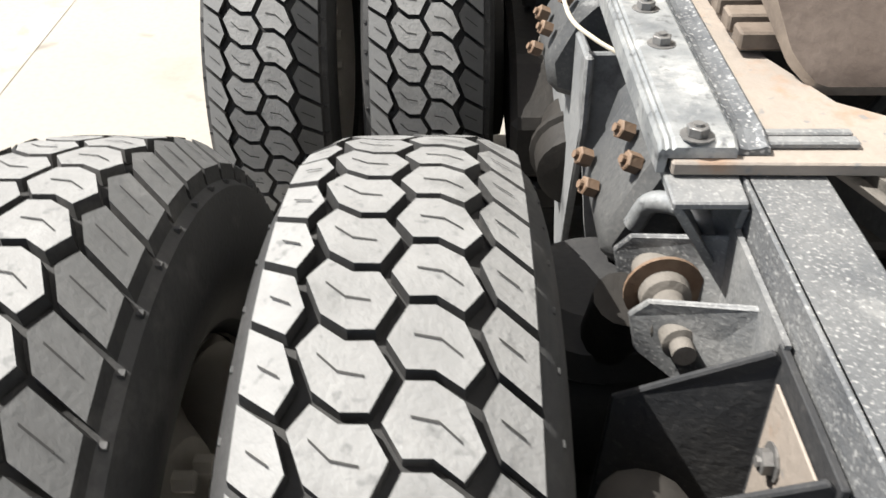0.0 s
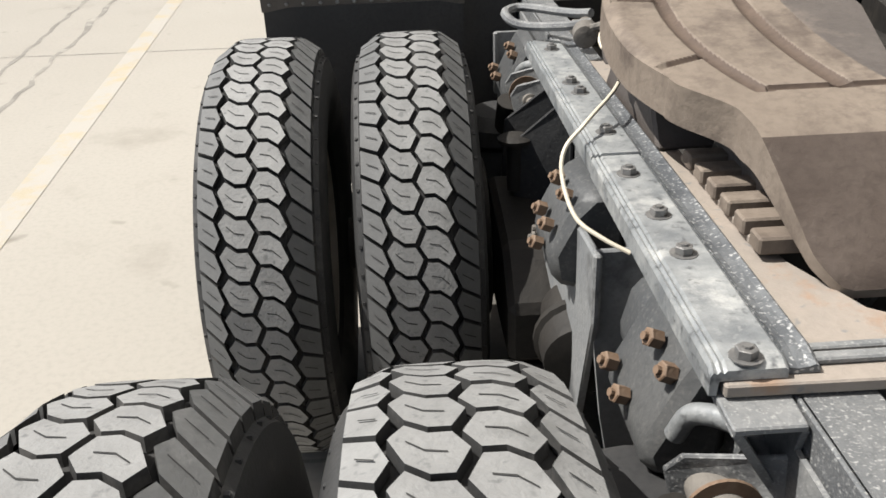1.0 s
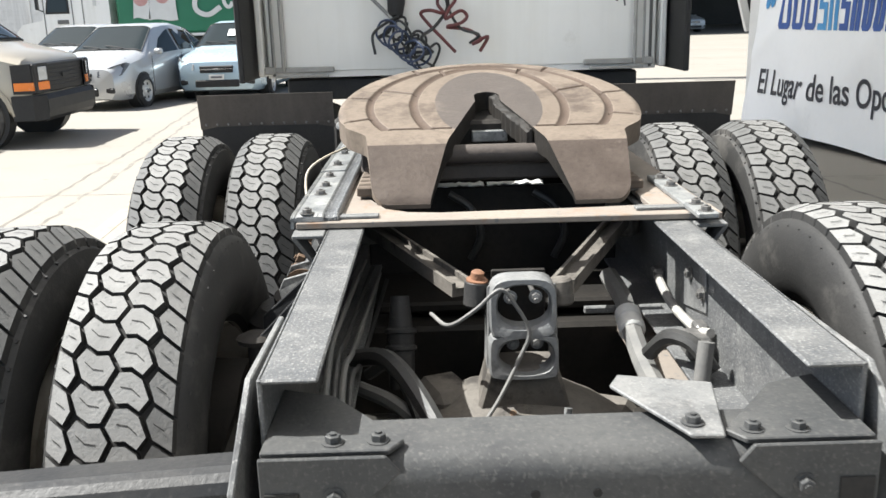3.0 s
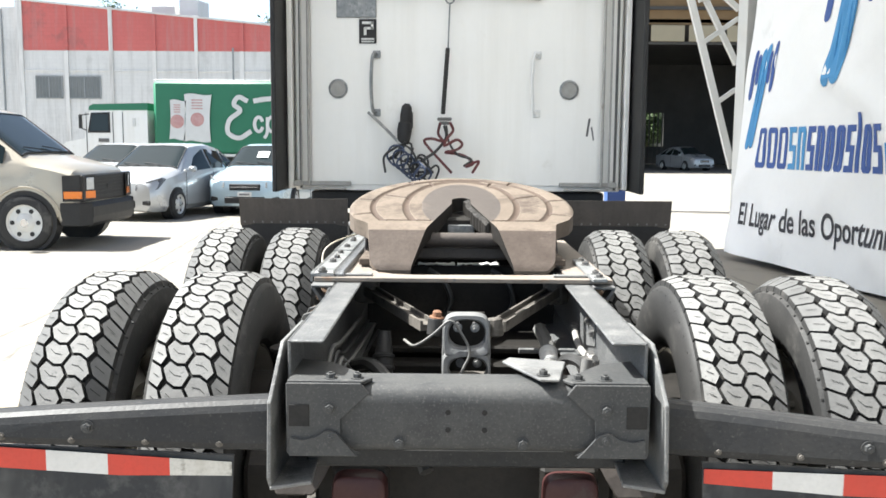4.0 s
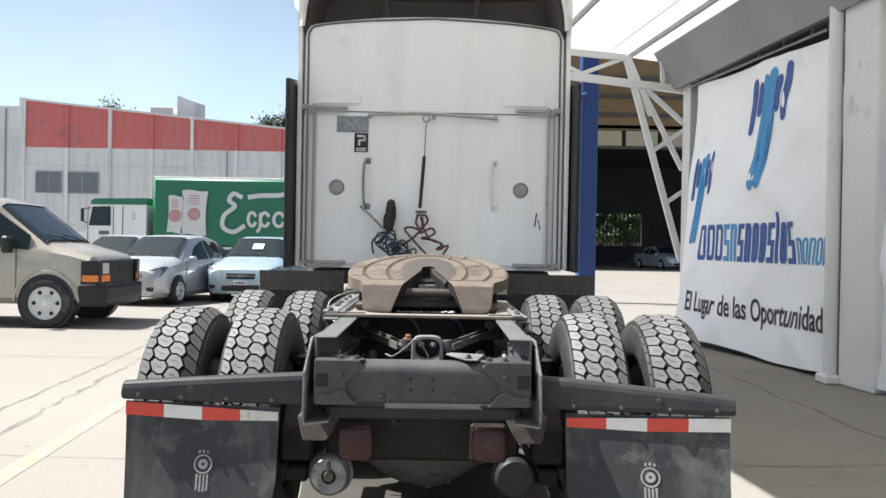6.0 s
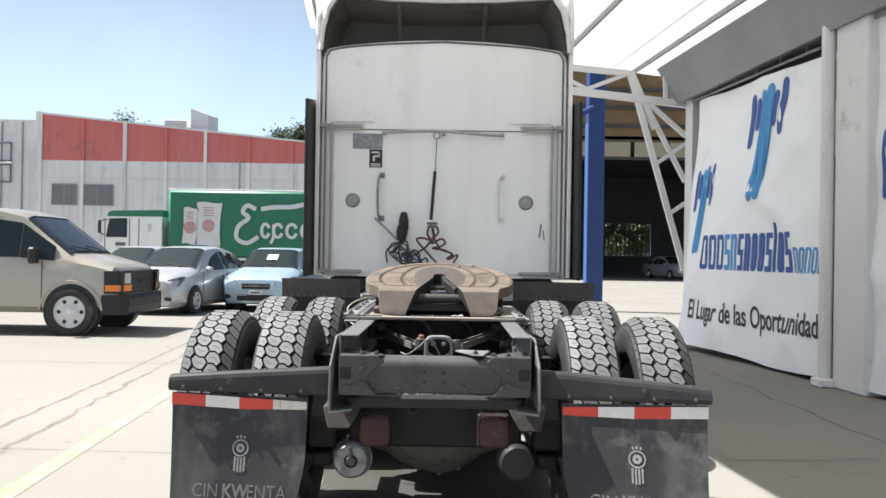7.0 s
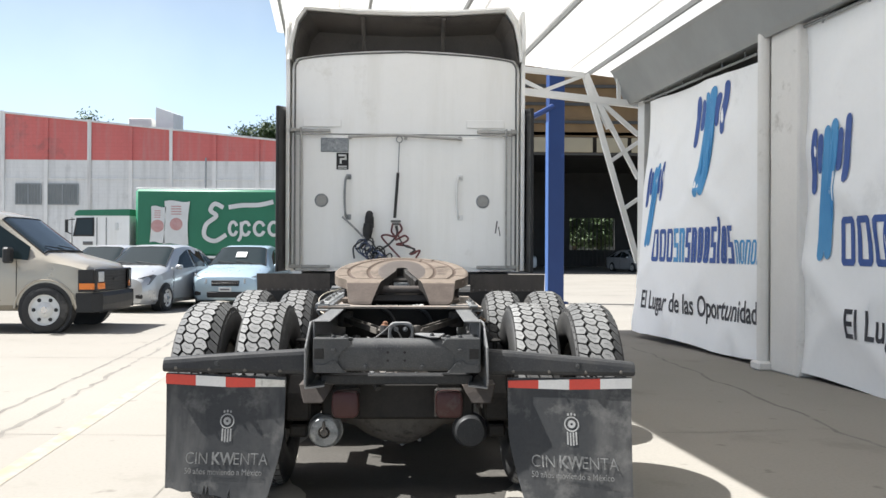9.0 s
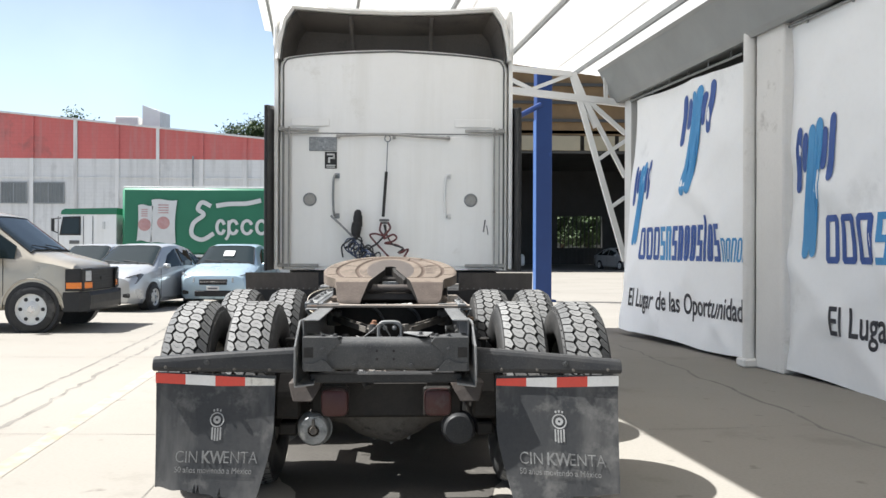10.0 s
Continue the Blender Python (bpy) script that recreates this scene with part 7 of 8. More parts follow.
    part("chassis", bm, M_DARK, t, "", False)
    for x in (-1.5, 5.6, 6.7):
        for y, o in ((0.25, -1), (2.25, 1)):
            car_wheel(t, x, y, 0.48, 0.26, o)


box_truck()


# ---- red and white wall with roof clutter ----
YW = 45.0


def far_wall():
    w = thing("wall_north", "weathered white warehouse wall with a faded red band on top", "wall", None, "", "structure")
    top = lambda x: 8.70 - (x + 21.75) * 0.0935
    bm = B()
    prism(bm, [(-22.35, YW, 0), (2, YW, 0), (2, YW, 6.24), (-22.35, YW, 6.24)], (0, 0.4, 0))
    part("white_wall", bm, M_WALLWHITE, w, "", False)
    bm = B()
    prism(bm, [(-22.35, YW, 6.24), (2, YW, 6.24), (2, YW, top(2)), (-22.35, YW, top(-22.35))], (0, 0.4, 0))
    part("red_band", bm, M_WALLRED, w, "", False)
    for x, wd, pale in ((-22.62, 0.34, True), (-20.15, 0.20, False), (-17.82, 0.20, True), (-15.58, 0.20, False), (-13.38, 0.17, True), (-11.04, 0.22, False), (-8.70, 0.24, False), (-6.45, 0.2, True), (-4.1, 0.22, False), (-1.7, 0.22, False), (0.7, 0.3, True)):
        hi = top(x) + 0.12 if pale else 6.24
        bm = B()
        prism(bm, [(x, YW - 0.07, 0), (x + wd, YW - 0.07, 0), (x + wd, YW - 0.07, hi), (x, YW - 0.07, hi)], (0, 0.068, 0))
        part("pilaster", bm, M_PILASTER, w, "", False)
        if not pale:
            bm = B()
            prism(bm, [(x, YW - 0.07, 6.244), (x + wd, YW - 0.07, 6.244), (x + wd, YW - 0.07, top(x) - 0.02), (x, YW - 0.07, top(x) - 0.02)], (0, 0.068, 0))
            part("red_pilaster", bm, M_WALLRED, w, "", False)
    bm = B()
    prism(bm, [(-22.35, YW - 0.12, top(-22.35)), (2, YW - 0.12, top(2)), (2, YW - 0.12, top(2) + 0.10), (-22.35, YW - 0.12, top(-22.35) + 0.10)], (0, 0.6, 0))
    box(bm, (-10.2, YW - 0.02, 5.22), (24.2, 0.05, 0.10), 0.01)
    part("coping", bm, M_WALLWHITE, w, "", False)
    for x0, ww in ((-21.68, 1.36), (-19.98, 1.66)):
        bm = B()
        box(bm, (x0 + ww / 2, YW - 0.01, 4.36), (ww, 0.06, 1.10), 0.01)
        wi = part("window", bm, M_GLASS_DULL, w, "dusty barred window", False)
        bm = B()
        for i in range(3):
            box(bm, (x0 + ww * i / 2, YW - 0.05, 4.36), (0.06, 0.03, 1.14), 0)
        for i in range(1, 8):
            box(bm, (x0 + ww * i / 8, YW - 0.045, 4.36), (0.015, 0.02, 1.10), 0)
        for z in (3.80, 4.92):
            box(bm, (x0 + ww / 2, YW - 0.05, z), (ww, 0.03, 0.06), 0)
        part("window_bar", bm, M_GUTTER, wi, "", False)
    bm = B()
    tube(bm, [(-11.35, YW - 0.2, 4.2), (-11.35, YW - 0.2, 6.4)], 0.05, 6, 1)
    part("vent_pipe", bm, M_GUTTER, w, "", False)
    # grey gabled bay further along
    bm = B()
    prism(bm, [(-40, YW + 0.1, 0), (-22.6, YW + 0.1, 0), (-22.6, YW + 0.1, 8.45), (-40, YW + 0.1, 8.45)], (0, 0.4, 0))
    part("grey_bay", bm, M_WALLWHITE, w, "", False)
    # cladding ribs, two framed openings and a pipe on the grey bay
    for k in range(12):
        bm = B()
        box(bm, (-23.4 - 1.15 * k, YW + 0.06, 4.2), (0.07, 0.08, 8.3), 0.01)
        part("cladding_rib", bm, M_GUTTER, w, "", False)
    for z0, z1 in ((5.0, 5.95), (6.15, 7.15)):
        for k in range(6):
            bm = B()
            x0 = -24.0 - 1.5 * k
            for cx, cz, sx, sz in ((x0, (z0 + z1) / 2, 0.07, z1 - z0), (x0 - 1.42, (z0 + z1) / 2, 0.07, z1 - z0), (x0 - 0.71, z0, 1.49, 0.07), (x0 - 0.71, z1, 1.49, 0.07)):
                box(bm, (cx, YW + 0.0, cz), (sx, 0.07, sz), 0.01)
            part("opening_frame", bm, M_TRIM, w, "dark steel frame", False)
    bm = B()
    box(bm, (-28.5, YW - 0.05, 6.05), (9.2, 0.25, 0.10), 0.02)
    part("frame_ledge", bm, M_STEELWHITE, w, "", False)
    bm = B()
    box(bm, (-26.6, YW + 1.5, 8.75), (1.6, 1.0, 0.7), 0.02, Matrix.Rotation(radians(14), 3, "Y"))
    part("roof_upstand", bm, M_GUTTER, w, "", False)
    r = thing("roof_hut", "pale sheet metal hut on the warehouse roof", "roof hut", None, "", "structure")
    bm = B()
    box(bm, (-15.6, YW + 3, 8.0), (1.3, 2.0, 1.7), 0.03)
    part("hut_wall", bm, M_PAPER, r, "", False)
    bm = B()
    prism(bm, [(-14.7, YW + 1.95, 7.2), (-14.7, YW + 4.2, 7.2), (-14.7, YW + 4.2, 9.65), (-14.7, YW + 1.95, 9.5)], (0.9, 0.3, -0.3))
    part("hut_screen", bm, M_STEELWHITE, r, "", False)


far_wall()


def tree(place, height, spread, seed, leaves=2600, label="green leafy tree"):
    rt = random.Random(seed)
    t = thing("tree", label, "tree", pose(*place, 0, 0, rt.uniform(0, 360)), "trees")
    bm = B()
    spin(bm, (0, 0, 0), (0.02, 0.03, 1), [(0, 0.24), (height * 0.2, 0.18), (height * 0.5, 0.13), (height * 0.8, 0.05)], 10)
    tips = []
    for k in range(11):
        a = k * 2.4
        h0 = height * (0.35 + 0.05 * k)
        out = spread * rt.uniform(0.55, 0.95) * (1 - 0.05 * k)
        p1 = Vector((out * 0.5 * math.cos(a), out * 0.5 * math.sin(a), h0 + height * 0.12))
        p2 = Vector((out * math.cos(a), out * math.sin(a), h0 + height * rt.uniform(0.12, 0.3)))
        tube(bm, [(0, 0, h0), p1, p2], 0.05, 6, 3)
        tips += [p1, p2, (p1 + p2) / 2]
    tips.append(Vector((0, 0, height * 0.92)))
    part("trunk", bm, M_BARK, t, "")
    bm = B()
    clumps = [p + Vector((rt.gauss(0, 0.35), rt.gauss(0, 0.35), rt.gauss(0.1, 0.3))) for p in tips for _ in range(3)]
    verts, faces = [], []
    for _ in range(leaves):
        c = rt.choice(clumps)
        p = c + Vector((rt.gauss(0, 0.34), rt.gauss(0, 0.34), rt.gauss(0, 0.26))) * (spread / 3)
        s = rt.uniform(0.09, 0.19)
        e = Euler((rt.uniform(-1, 1), rt.uniform(-1, 1), rt.uniform(0, 6.28))).to_matrix()
        b0 = len(verts)
        for q in ((-s, 0, 0), (0, -s * 0.45, 0.02), (s, 0, 0), (0, s * 0.45, 0.02)):
            verts.append(p + e @ Vector(q))
        faces.append((b0, b0 + 1, b0 + 2, b0 + 3))
    bm.free()
    me = bpy.data.meshes.new("crown")
    me.from_pydata(verts, [], faces)
    me.materials.append(M_LEAF)
    tagged(part("crown", me, None, t, ""), "", "", "", "")


tree((-23.9, 58, 0), 8.1, 3.6, 1, 26000, "dark green tree rising behind the warehouse wall")
tree((-11.2, 68, 0), 10.3, 4.0, 2, 26000, "dark green tree rising behind the warehouse wall")
tree((-8.3, 66, 0), 10.2, 3.5, 3, 26000, "dark green tree rising behind the warehouse wall")


# ---- shaded building with banners ----
W_DIR = Vector((-0.095, 1.0, 0)).normalized()      # along the wall, away from the yard's entrance
W_OUT = Vector((-W_DIR.y, W_DIR.x, 0))              # out of the wall, towards the truck
W_0 = Vector((4.345, 6.43, 0))                      # foot of the first banner's near edge


def wp(s, out, z):
    """A place by the banner wall: s along it, out of it, and up."""
    return W_0 + W_DIR * s + W_OUT * out + Vector((0, 0, z))


def wall_box(bm, s0, s1, o0, o1, z0, z1, bev=0.004):
    rot = Matrix((W_OUT, W_DIR, Vector((0, 0, 1)))).transposed()
    c = wp((s0 + s1) / 2, (o0 + o1) / 2, (z0 + z1) / 2)
    return box(bm, c, (abs(o1 - o0), abs(s1 - s0), z1 - z0), bev, rot)


def banner_lean(s, z, seed):
    """The first banner's far lower corner is pulled out from the wall."""
    return 0.33 * max(0.0, 1 - z / 3.8) * min(max(0.0, (s + 0.01) / 3.8), 1.05) if seed < 2 else 0.0


def banner_wave(s, z, seed):
    """How far the hanging cloth stands out: slack, with slanting creases from its upper corners."""
    soft = 0.02 * math.sin(2.3 * s + 0.9 * z + seed) + 0.025 * noise.noise(Vector((s * 0.8, z * 0.8, seed)))
    where = max(0.0, noise.noise(Vector((s * 0.45, z * 0.45, seed + 3))) + 0.25)
    crease = abs(math.sin(2.4 * (0.8 * s - z) + 2 * seed + 0.8 * noise.noise(Vector((s, z, seed)))))
    fine = abs(math.sin(4.1 * (0.35 * s + z * 0.6) + seed + noise.noise(Vector((s * 1.3, z * 1.3, seed + 7)))))
    return soft + 0.06 * where * (1 - crease ** 2) ** 3 + 0.02 * (1 - fine ** 2) ** 3 + banner_lean(s, z, seed)


def strip(parent, name, pts, mat, s0, seed, lift, label=""):
    """A printed shape on a banner: a polygon in (across, up), cut to a grid so that it follows the cloth."""
    bm = B()
    f = bm.faces.new([bm.verts.new((a, b, 0)) for a, b in pts])
    bmesh.ops.triangulate(bm, faces=[f])
    for _ in range(3):
        bmesh.ops.subdivide_edges(bm, edges=bm.edges[:], cuts=1)
    for v in bm.verts:
        a, z = v.co.x, v.co.y
        v.co = wp(s0 - a, 0.0 + banner_wave(s0 - a, z, seed) + lift, z)
    return part(name, bm, mat, parent, label, False)


def letter_block(parent, mat, x, z, w, h, kind, s0, seed, t=0.086):
    """A rounded plain shape that stands for a letter of the printed name."""
    if kind == "o":
        outer = [(x + 0.03, z), (x + w - 0.03, z), (x + w, z + 0.04), (x + w, z + h - 0.04), (x + w - 0.03, z + h), (x + 0.03, z + h), (x, z + h - 0.04), (x, z + 0.04)]
        strip(parent, "name_mark", [outer[0], outer[1], outer[2], (x + w, z + t), (x, z + t), outer[7]], mat, s0, seed, 0.006)
        strip(parent, "name_mark", [(x, z + h - t), (x + w, z + h - t), outer[3], outer[4], outer[5], outer[6]], mat, s0, seed, 0.006)
        strip(parent, "name_mark", [(x, z + t), (x + t, z + t), (x + t, z + h - t), (x, z + h - t)], mat, s0, seed, 0.006)
        strip(parent, "name_mark", [(x + w - t, z + t), (x + w, z + t), (x + w, z + h - t), (x + w - t, z + h - t)], mat, s0, seed, 0.006)
    elif kind == "n":
        strip(parent, "name_mark", [(x, z + h - t), (x + w, z + h - t), (x + w - 0.03, z + h), (x, z + h)], mat, s0, seed, 0.006)
        for xx in (x, x + w - t):
            strip(parent, "name_mark", [(xx, z), (xx + t, z), (xx + t, z + h - t), (xx, z + h - t)], mat, s0, seed, 0.006)
    elif kind == "i":
        strip(parent, "name_mark", [(x, z), (x + t, z), (x + t, z + h), (x, z + h)], mat, s0, seed, 0.006)
    elif kind == "s":
        for zz in (z, z + (h - t) / 2, z + h - t):
            strip(parent, "name_mark", [(x, zz), (x + w, zz), (x + w, zz + t), (x, zz + t)], mat, s0, seed, 0.006)
        strip(parent, "name_mark", [(x, z + (h + t) / 2), (x + t, z + (h + t) / 2), (x + t, z + h - t), (x, z + h - t)], mat, s0, seed, 0.006)
        strip(parent, "name_mark", [(x + w - t, z + t), (x + w, z + t), (x + w, z + (h - t) / 2), (x + w - t, z + (h - t) / 2)], mat, s0, seed, 0.006)


def spark(parent, x, z, k, s0, seed, slope=0.10, wide=1.0, lift=0.006):
    """The firm's mark as plain slanted bars."""
    def capsule(dx, w, z0, z1, sl):
        pts = []
        for k in range(7):
            a = math.pi + math.pi * k / 6
            pts.append((dx + w / 2 + w / 2 * math.cos(a), z0 + w * 0.7 * (1 + math.sin(a))))
        for k in range(7):
            a = math.pi * k / 6
            pts.append((dx + w / 2 + w / 2 * math.cos(a), z1 - w * 0.7 * (1 - math.sin(a))))
        return [(x + k_ * (a * wide + sl * b), z + k_ * b) for a, b in pts]
    k_ = k
    for dx, w, z0, z1 in ((-0.40, 0.125, 0.18, 0.98), (-0.25, 0.115, 0.42, 0.90), (0.17, 0.115, 0.42, 0.92), (0.32, 0.125, 0.28, 1.06)):
        strip(parent, "firm_mark", capsule(dx, w, z0, z1, slope), M_INK_DARK, s0, seed, lift, "deep blue slanted bar")
    for dx, z0, z1 in ((-0.135, -0.62, 0.98), (0.015, -0.60, 1.04)):
        strip(parent, "firm_mark", capsule(dx, 0.15, z0, z1, slope + 0.02), M_INK_LIGHT, s0, seed, lift + 0.002, "light blue slanted bar")


def banner(s_far, s_near, z0, ztop, seed, label):
    """A banner from its far to its near edge, seen with the far edge at the reader's left."""
    b = thing("banner", label, "banner", None, "banners")
    bm = B()
    def fn(u, v):
        s = s_far + (s_near - s_far) * u
        sag = (0.03 * math.sin(math.pi * u) + 0.018 * math.sin(9 * u + seed) + 0.06 * (u - 0.4)) * (1 - v)
        z = z0 - sag + (ztop(u) - z0) * v
        return wp(s, banner_wave(s, z, seed), z)
    sheet(bm, fn, 130, 80)
    part("banner_cloth", bm, M_BANNER, b, "white vinyl banner cloth with soft folds")
    return b


def banners():
    s_far = (Vector((3.95, 10.6, 0)) - W_0).dot(W_DIR)
    b1 = banner(s_far - 0.40, -0.20, 0.10, lambda u: 3.86 - 0.12 * u, 1.3, "white vinyl banner with blue printing and grey slogan")
    spark(b1, 2.62, 2.72, 0.90, s_far, 1.3, 0.20, 1.30)
    spark(b1, 0.74, 1.96, 0.80, s_far, 1.3, 0.18, 0.85)
    def name_row(b, x, z, h, k, s0, seed):
        """Plain rounded shapes in the colours of the printed name: three dark, two light, eight dark, six small light ones."""
        row = [("o", 0.30, M_INK_DARK)] * 3 + [("s", 0.24, M_INK_LIGHT), ("n", 0.24, M_INK_LIGHT)]
        row += [(kd, 0.205, M_INK_DARK) for kd in ("s", "n", "o", "o", "s", "i", "o", "s")]
        for kd, w, m in row:
            letter_block(b, m, x, z, k * w * 0.84, h * (1.25 if kd == "i" else 1), kd, s0, seed, 0.070)
            x += k * w * (0.6 if kd == "i" else 1)
        for i in range(6):
            letter_block(b, M_INK_LIGHT, x + 0.02, z, k * 0.125, h * 0.62, "o" if i % 2 else "n", s0, seed, 0.036)
            x += k * 0.15
    name_row(b1, 0.93, 1.24, 0.50, 0.88, s_far, 1.3)
    def lay(s0, x0, z0, seed):
        return lambda x, y: wp(s0 - (x0 + x), banner_wave(s0 - (x0 + x), z0 + y, seed) + 0.007, z0 + y)
    lettering("slogan", "El Lugar de las Oportunidades", 0.40, M_INK_GREY, b1, None, 0.006, lay(s_far, 0.62, 0.50, 1.3), width=3.78)
    # second banner nearer the entrance
    s2 = -0.98
    b2 = banner(s2, s2 - 4.6, 0.02, lambda u: 3.95 - 0.15 * u, 4.1, "white vinyl banner with blue printing and grey slogan")
    spark(b2, 0.46, 1.86, 0.90, s2, 4.1, 0.08, lift=0.011)
    name_row(b2, 0.74, 1.26, 0.50, 0.94, s2, 4.1)
    lettering("slogan", "El Lugar de las Oportunidades", 0.42, M_INK_GREY, b2, None, 0.006, lay(s2, 0.83, 0.53, 4.1), width=3.70)


banners()


def building():
    w = thing("wall_east", "white rendered building front behind the banners", "wall", None, "", "structure")
    # closed wall; the bays' shade is only its dark colour
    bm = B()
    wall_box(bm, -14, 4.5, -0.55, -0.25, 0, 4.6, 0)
    part("wall_core", bm, M_SHED_SHADE, w, "solid wall coloured dark for the shade of open bays", False)
    for s0, s1 in ((-0.99, -0.36), (-6.6, -5.9), (-12, -11.3)):
        bm = B()
        wall_box(bm, s0, s1, -0.24, 0.10, 0, 4.3, 0.02)
        part("pillar", bm, M_PILLAR, w, "white rendered pillar", False)
    bm = B()
    wall_box(bm, 4.12, 4.42, -0.25, 0.02, 0, 3.98, 0.01)
    part("end_post", bm, M_STEELWHITE, w, "white end post", False)
    bm = B()
    tube(bm, [wp(-0.27, 0.13, 0.0), wp(-0.27, 0.13, 4.15)], 0.075, 16, 1)
    part("rain_pipe", bm, M_PILLAR, w, "off-white rain pipe", True)
    bm = B()
    box(bm, wp(-0.27, 0.13, 0.05), (0.22, 0.26, 0.10), 0.02)
    part("pipe_foot", bm, M_PILLAR, w, "", False)
    # gutter box
    bm = B()
    sec = [(-0.2, 3.98), (0.16, 3.92), (0.20, 3.98), (0.42, 4.46), (0.46, 4.50), (0.42, 4.53), (-0.2, 4.55)]
    loft(bm, [[wp(s, o, z) for o, z in sec] for s in (4.6, -14)])
    part("gutter", bm, M_GUTTER, w, "long grey sheet metal gutter", False)
    bm = B()
    for s0, s1 in ((4.1, 0.1), (-0.95, -5.9)):
        tube(bm, [wp(s0, 0.03, 3.90), wp(s1, 0.03, 3.84)], 0.018, 6, 1)
        for k in range(6):
            s = s0 + (s1 - s0) * (k + 0.5) / 6
            tube(bm, [wp(s, 0.03, 3.85), wp(s, 0.02, 4.0)], 0.012, 6, 1)
    part("banner_rail", bm, M_GUTTER, w, "", False)
    # canopy
    c = thing("canopy_roof", "white steel canopy with translucent roof sheets", "canopy", None, "", "structure")
    bm = B()
    far, near = 5.7, -14
    nsheets = 9
    span = 5.70
    for k in range(6):
        o0, o1 = -0.15 + (span + 0.61) * k / 6, -0.15 + (span + 0.61) * (k + 1) / 6 + 0.03
        sheet(bm, lambda u, v: wp(far + (near - far) * u, o0 + (o1 - o0) * v, 4.62 + 0.10 * (o0 + (o1 - o0) * v) + 0.004 * math.sin(40 * v) + 0.006 * (k % 2)), 12, 16)
    part("roof_sheet", bm, M_CANOPY, c, "translucent white corrugated roof sheet")
    for k in range(5):
        o = 0.6 + span * k / 4.2
        bm = B()
        z = 4.52 + 0.10 * o
        rings = []
        for s in (far, near):
            rings.append([wp(s, o - 0.02, z), wp(s, o + 0.02, z), wp(s, o + 0.02, z + 0.07), wp(s, o - 0.02, z + 0.07)])
        loft(bm, rings)
        part("purlin", bm, M_GUTTER, c, "grey steel purlin", False)
    def bar(p, q, r=0.045):
        bm = B()
        d = (Vector(q) - Vector(p))
        a, b = ring_basis(d)
        loft(bm, [[Vector(e) + (a * i + b * j) * r for i, j in ((-1, -1), (1, -1), (1, 1), (-1, 1))] for e in (p, q)])
        part("truss_bar", bm, M_STEELWHITE, c, "white painted steel bar", False)
    for s in (4.5, -1.3, -7.2):
        e = lambda o, z: wp(s, o, z)
        if s < 4:
            bar(e(0.3, 4.56), e(5.8, 5.0))
            continue
        bar(e(0.95, 4.40), e(5.8, 4.72))
        bar(e(-0.05, 3.92), e(5.8, 4.42), 0.055)
        bar(e(0.92, 4.42), e(0.50, 3.5))
        for o0, z0, o1, z1 in ((0.95, 4.4, 1.65, 4.12), (1.65, 4.12, 2.4, 4.46), (2.4, 4.46, 3.2, 4.2), (3.2, 4.2, 4.0, 4.58), (4.0, 4.58, 4.8, 4.32)):
            bar(e(o0, z0), e(o1, z1), 0.03)
        bar(e(0.92, 4.36), e(-0.02, 1.2), 0.045)
        bar(e(0.72, 4.0), e(-0.02, 2.65), 0.035)
        bar(e(0.66, 3.96), e(-0.02, 3.4), 0.035)
        bar(e(0.50, 2.92), e(-0.02, 3.28), 0.03)
        bar(e(0.24, 2.12), e(-0.02, 2.30), 0.03)
        bar(e(0.35, 4.55), e(0.33, 3.95), 0.03)


building()

# ---- blue column and open shed ----
BC = thing("blue_column", "blue painted steel column on the yard", "column", pose(3.80, 19.1, 0, 0, 0, 8), "", "structure")
bm = B()
box(bm, (0, 0, 3.2), (0.42, 0.30, 6.4), 0.01)
part("column_shaft", bm, M_BLUECOL, BC, "", False)
bm = B()
box(bm, (-0.22, -0.02, 2.4), (0.02, 0.26, 4.8), 0.004)
part("column_edge", bm, surface("pale_blue_edge", (0.05, 0.11, 0.28), (0.04, 0.09, 0.25), 2, 0.5), BC, "", False)
bm = B()
box(bm, (0, 0, 0.03), (0.6, 0.55, 0.06), 0.01)
part("base_foot", bm, M_BLUECOL, BC, "", False)
bm = B()
tube(bm, [(-1.4, -0.2, 4.5), (-0.1, -0.16, 5.2)], 0.07, 8, 1)
part("column_brace", bm, M_BLUECOL, BC, "", True)


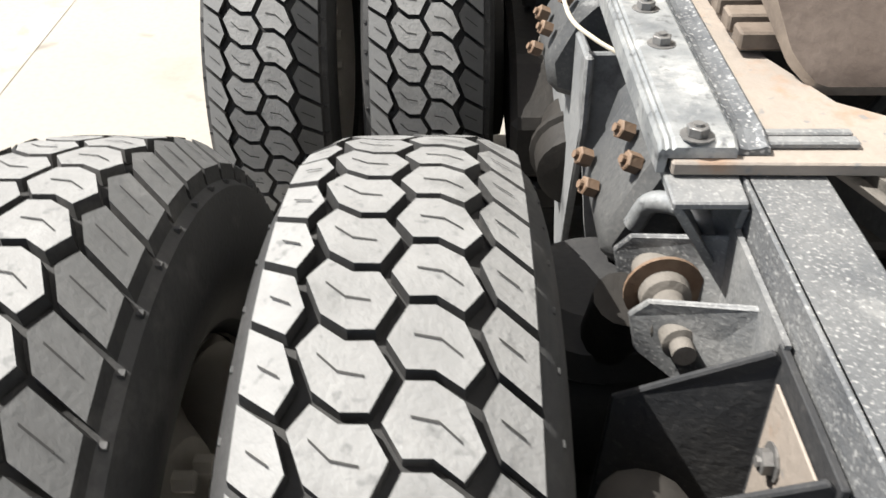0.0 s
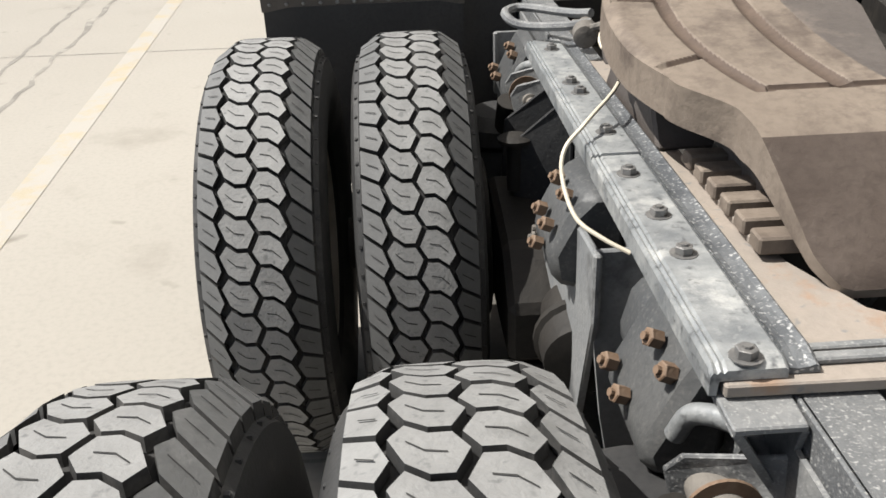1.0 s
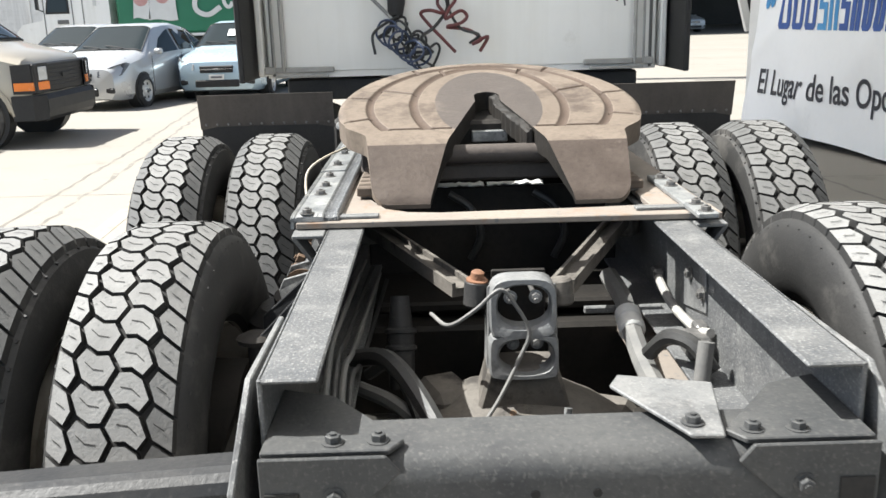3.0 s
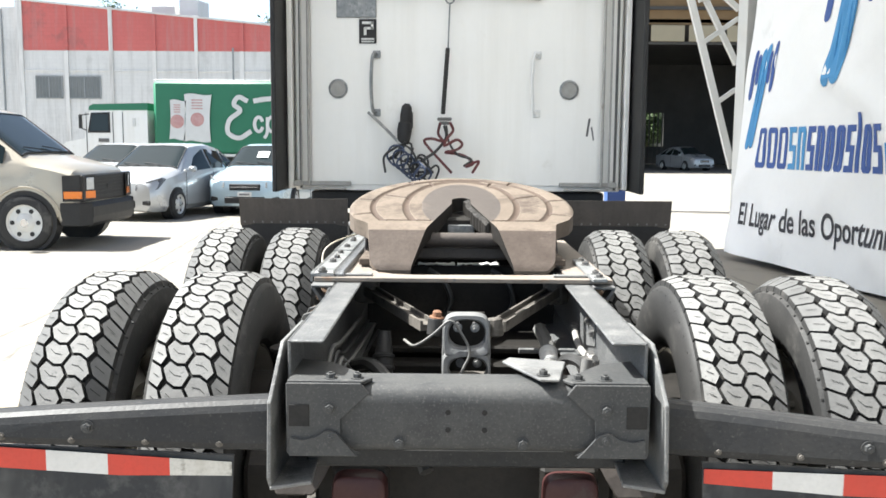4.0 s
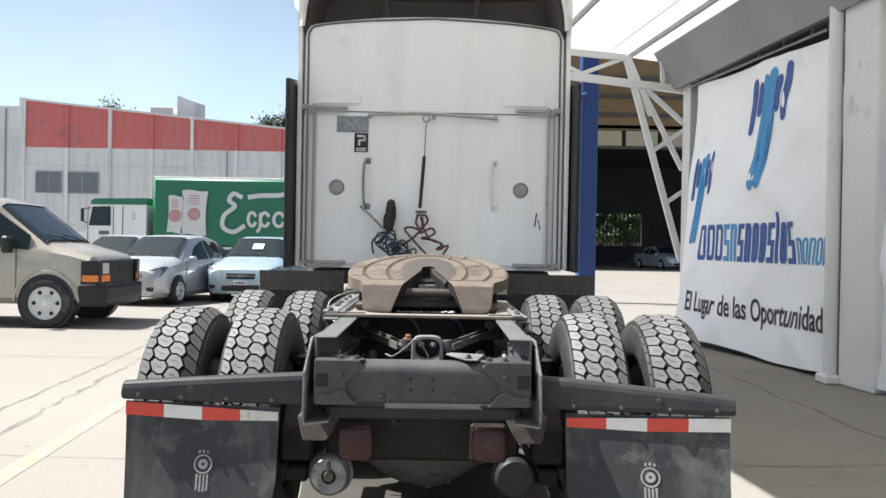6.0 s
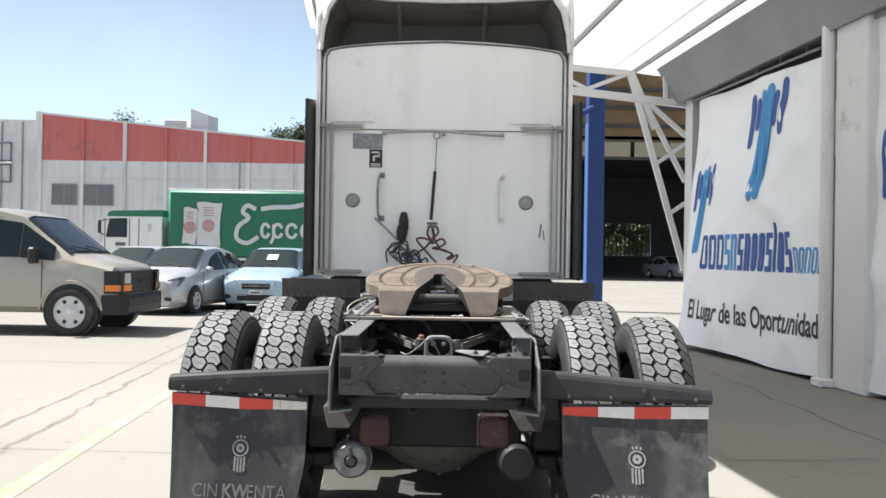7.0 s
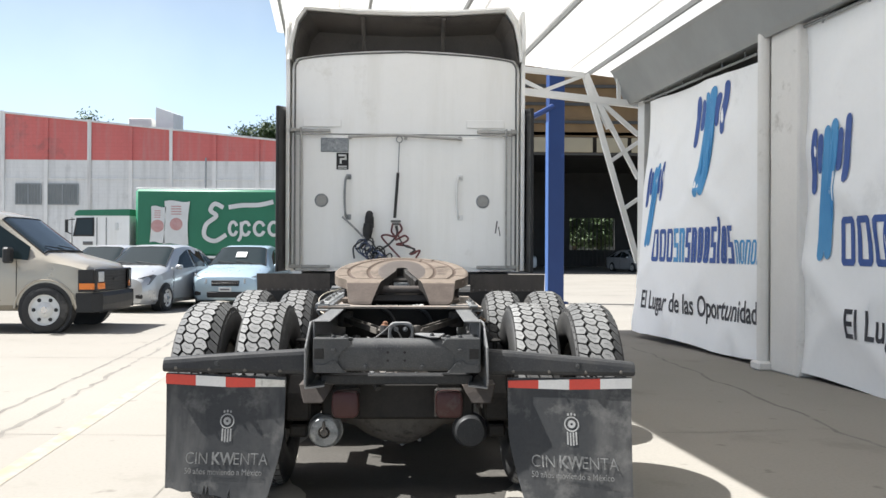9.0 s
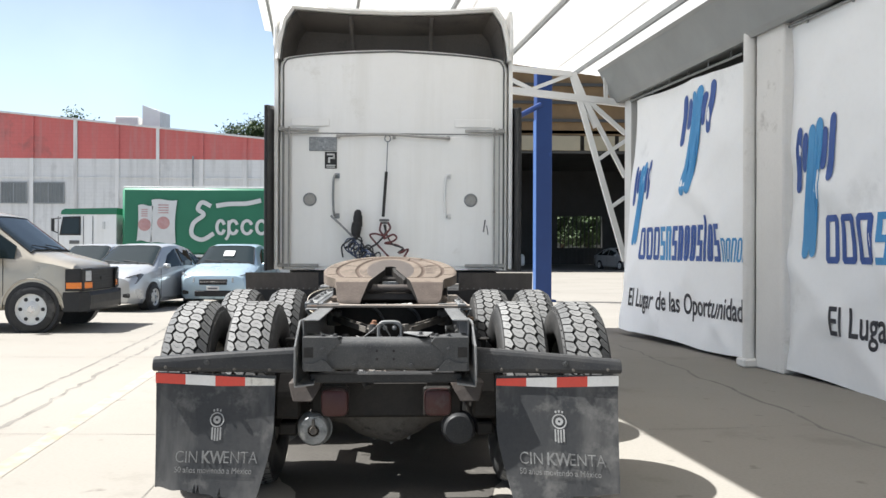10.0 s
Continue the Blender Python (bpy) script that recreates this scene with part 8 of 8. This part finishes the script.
def shed():
    s = thing("open_shed", "wide dark open shed with amber roof sheets", "shed", None, "", "structure")
    y0, y1, xa, xb = 50, 76, -6, 46
    bm = B()
    prism(bm, [(xa, y0, 8.4), (xb, y0, 8.4), (xb, y0, 13.5), (xa, y0, 13.5)], (0, 0.2, 0))
    part("amber_front", bm, M_BROWN, s, "brown translucent sheets over the opening", False)
    for z in (9.3, 10.4, 11.5):
        bm = B()
        box(bm, (20, y0 - 0.1, z), (52, 0.15, 0.18), 0)
        part("sheet_rail", bm, M_SHED_SHADE, s, "", False)
    for k in range(24):
        bm = B()
        box(bm, (-5 + 2.15 * k, y0 - 0.12, 7.9), (1.9, 0.1, 0.9), 0.02)
        part("pale_pane", bm, M_PALE, s, "pale roof-light pane", False)
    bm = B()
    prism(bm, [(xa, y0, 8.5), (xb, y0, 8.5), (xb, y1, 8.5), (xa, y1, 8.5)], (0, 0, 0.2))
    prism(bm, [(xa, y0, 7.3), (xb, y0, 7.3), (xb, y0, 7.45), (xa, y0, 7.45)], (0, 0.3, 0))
    part("shed_roof", bm, M_SHED_SHADE, s, "", False)
    # back and end walls added; their dark colour stands for the shed's inner shade
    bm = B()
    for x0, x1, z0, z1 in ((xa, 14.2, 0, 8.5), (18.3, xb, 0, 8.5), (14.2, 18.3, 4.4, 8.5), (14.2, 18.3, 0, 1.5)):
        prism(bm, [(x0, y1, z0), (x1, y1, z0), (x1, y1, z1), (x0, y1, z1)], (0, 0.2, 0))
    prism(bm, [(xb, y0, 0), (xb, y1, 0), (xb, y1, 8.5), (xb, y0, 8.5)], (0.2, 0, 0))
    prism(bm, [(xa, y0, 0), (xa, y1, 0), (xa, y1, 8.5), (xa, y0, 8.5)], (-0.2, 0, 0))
    part("shed_wall", bm, M_SHED_SHADE, s, "", False)
    for k in range(11):
        bm = B()
        box(bm, (14.4 + 0.37 * k, y1 - 0.4, 2.2), (0.09, 0.09, 4.4), 0.01)
        part("fence_bar", bm, M_SHED_SHADE, s, "", False)
    for x in (2, 24, 30):
        bm = B()
        box(bm, (x, y0 + 0.3, 4.2), (0.4, 0.4, 8.4), 0.02)
        part("shed_post", bm, M_SHED_SHADE, s, "", False)


shed()
tree((15.4, 80.5, 0), 4.6, 2.6, 6, 9000, "sunlit green tree behind the dark shed")
tree((18.2, 81.5, 0), 4.2, 2.6, 7, 9000, "sunlit green tree behind the dark shed")
# unseen wall added so that no bright sky shows through the opening
bm = B()
box(bm, (16.5, 88, 2.6), (30, 0.3, 5.2), 0.02)
tagged(part("wall_yard_end", bm, M_SKY_SCREEN, None, "grey wall added beyond the shed to hide bright sky", False), "", "wall", "", "structure")
sedan("sedan_car", "white sedan parked in the shade of the shed", M_PAPER, pose(6.5, 58, 0, 0, 0, 175), False, group="cars in the shed")
sedan("sedan_car", "pale sedan parked in the shade of the shed", M_CAR_SILVER, pose(15.0, 56, 0, 0, 0, -70), False, group="cars in the shed")
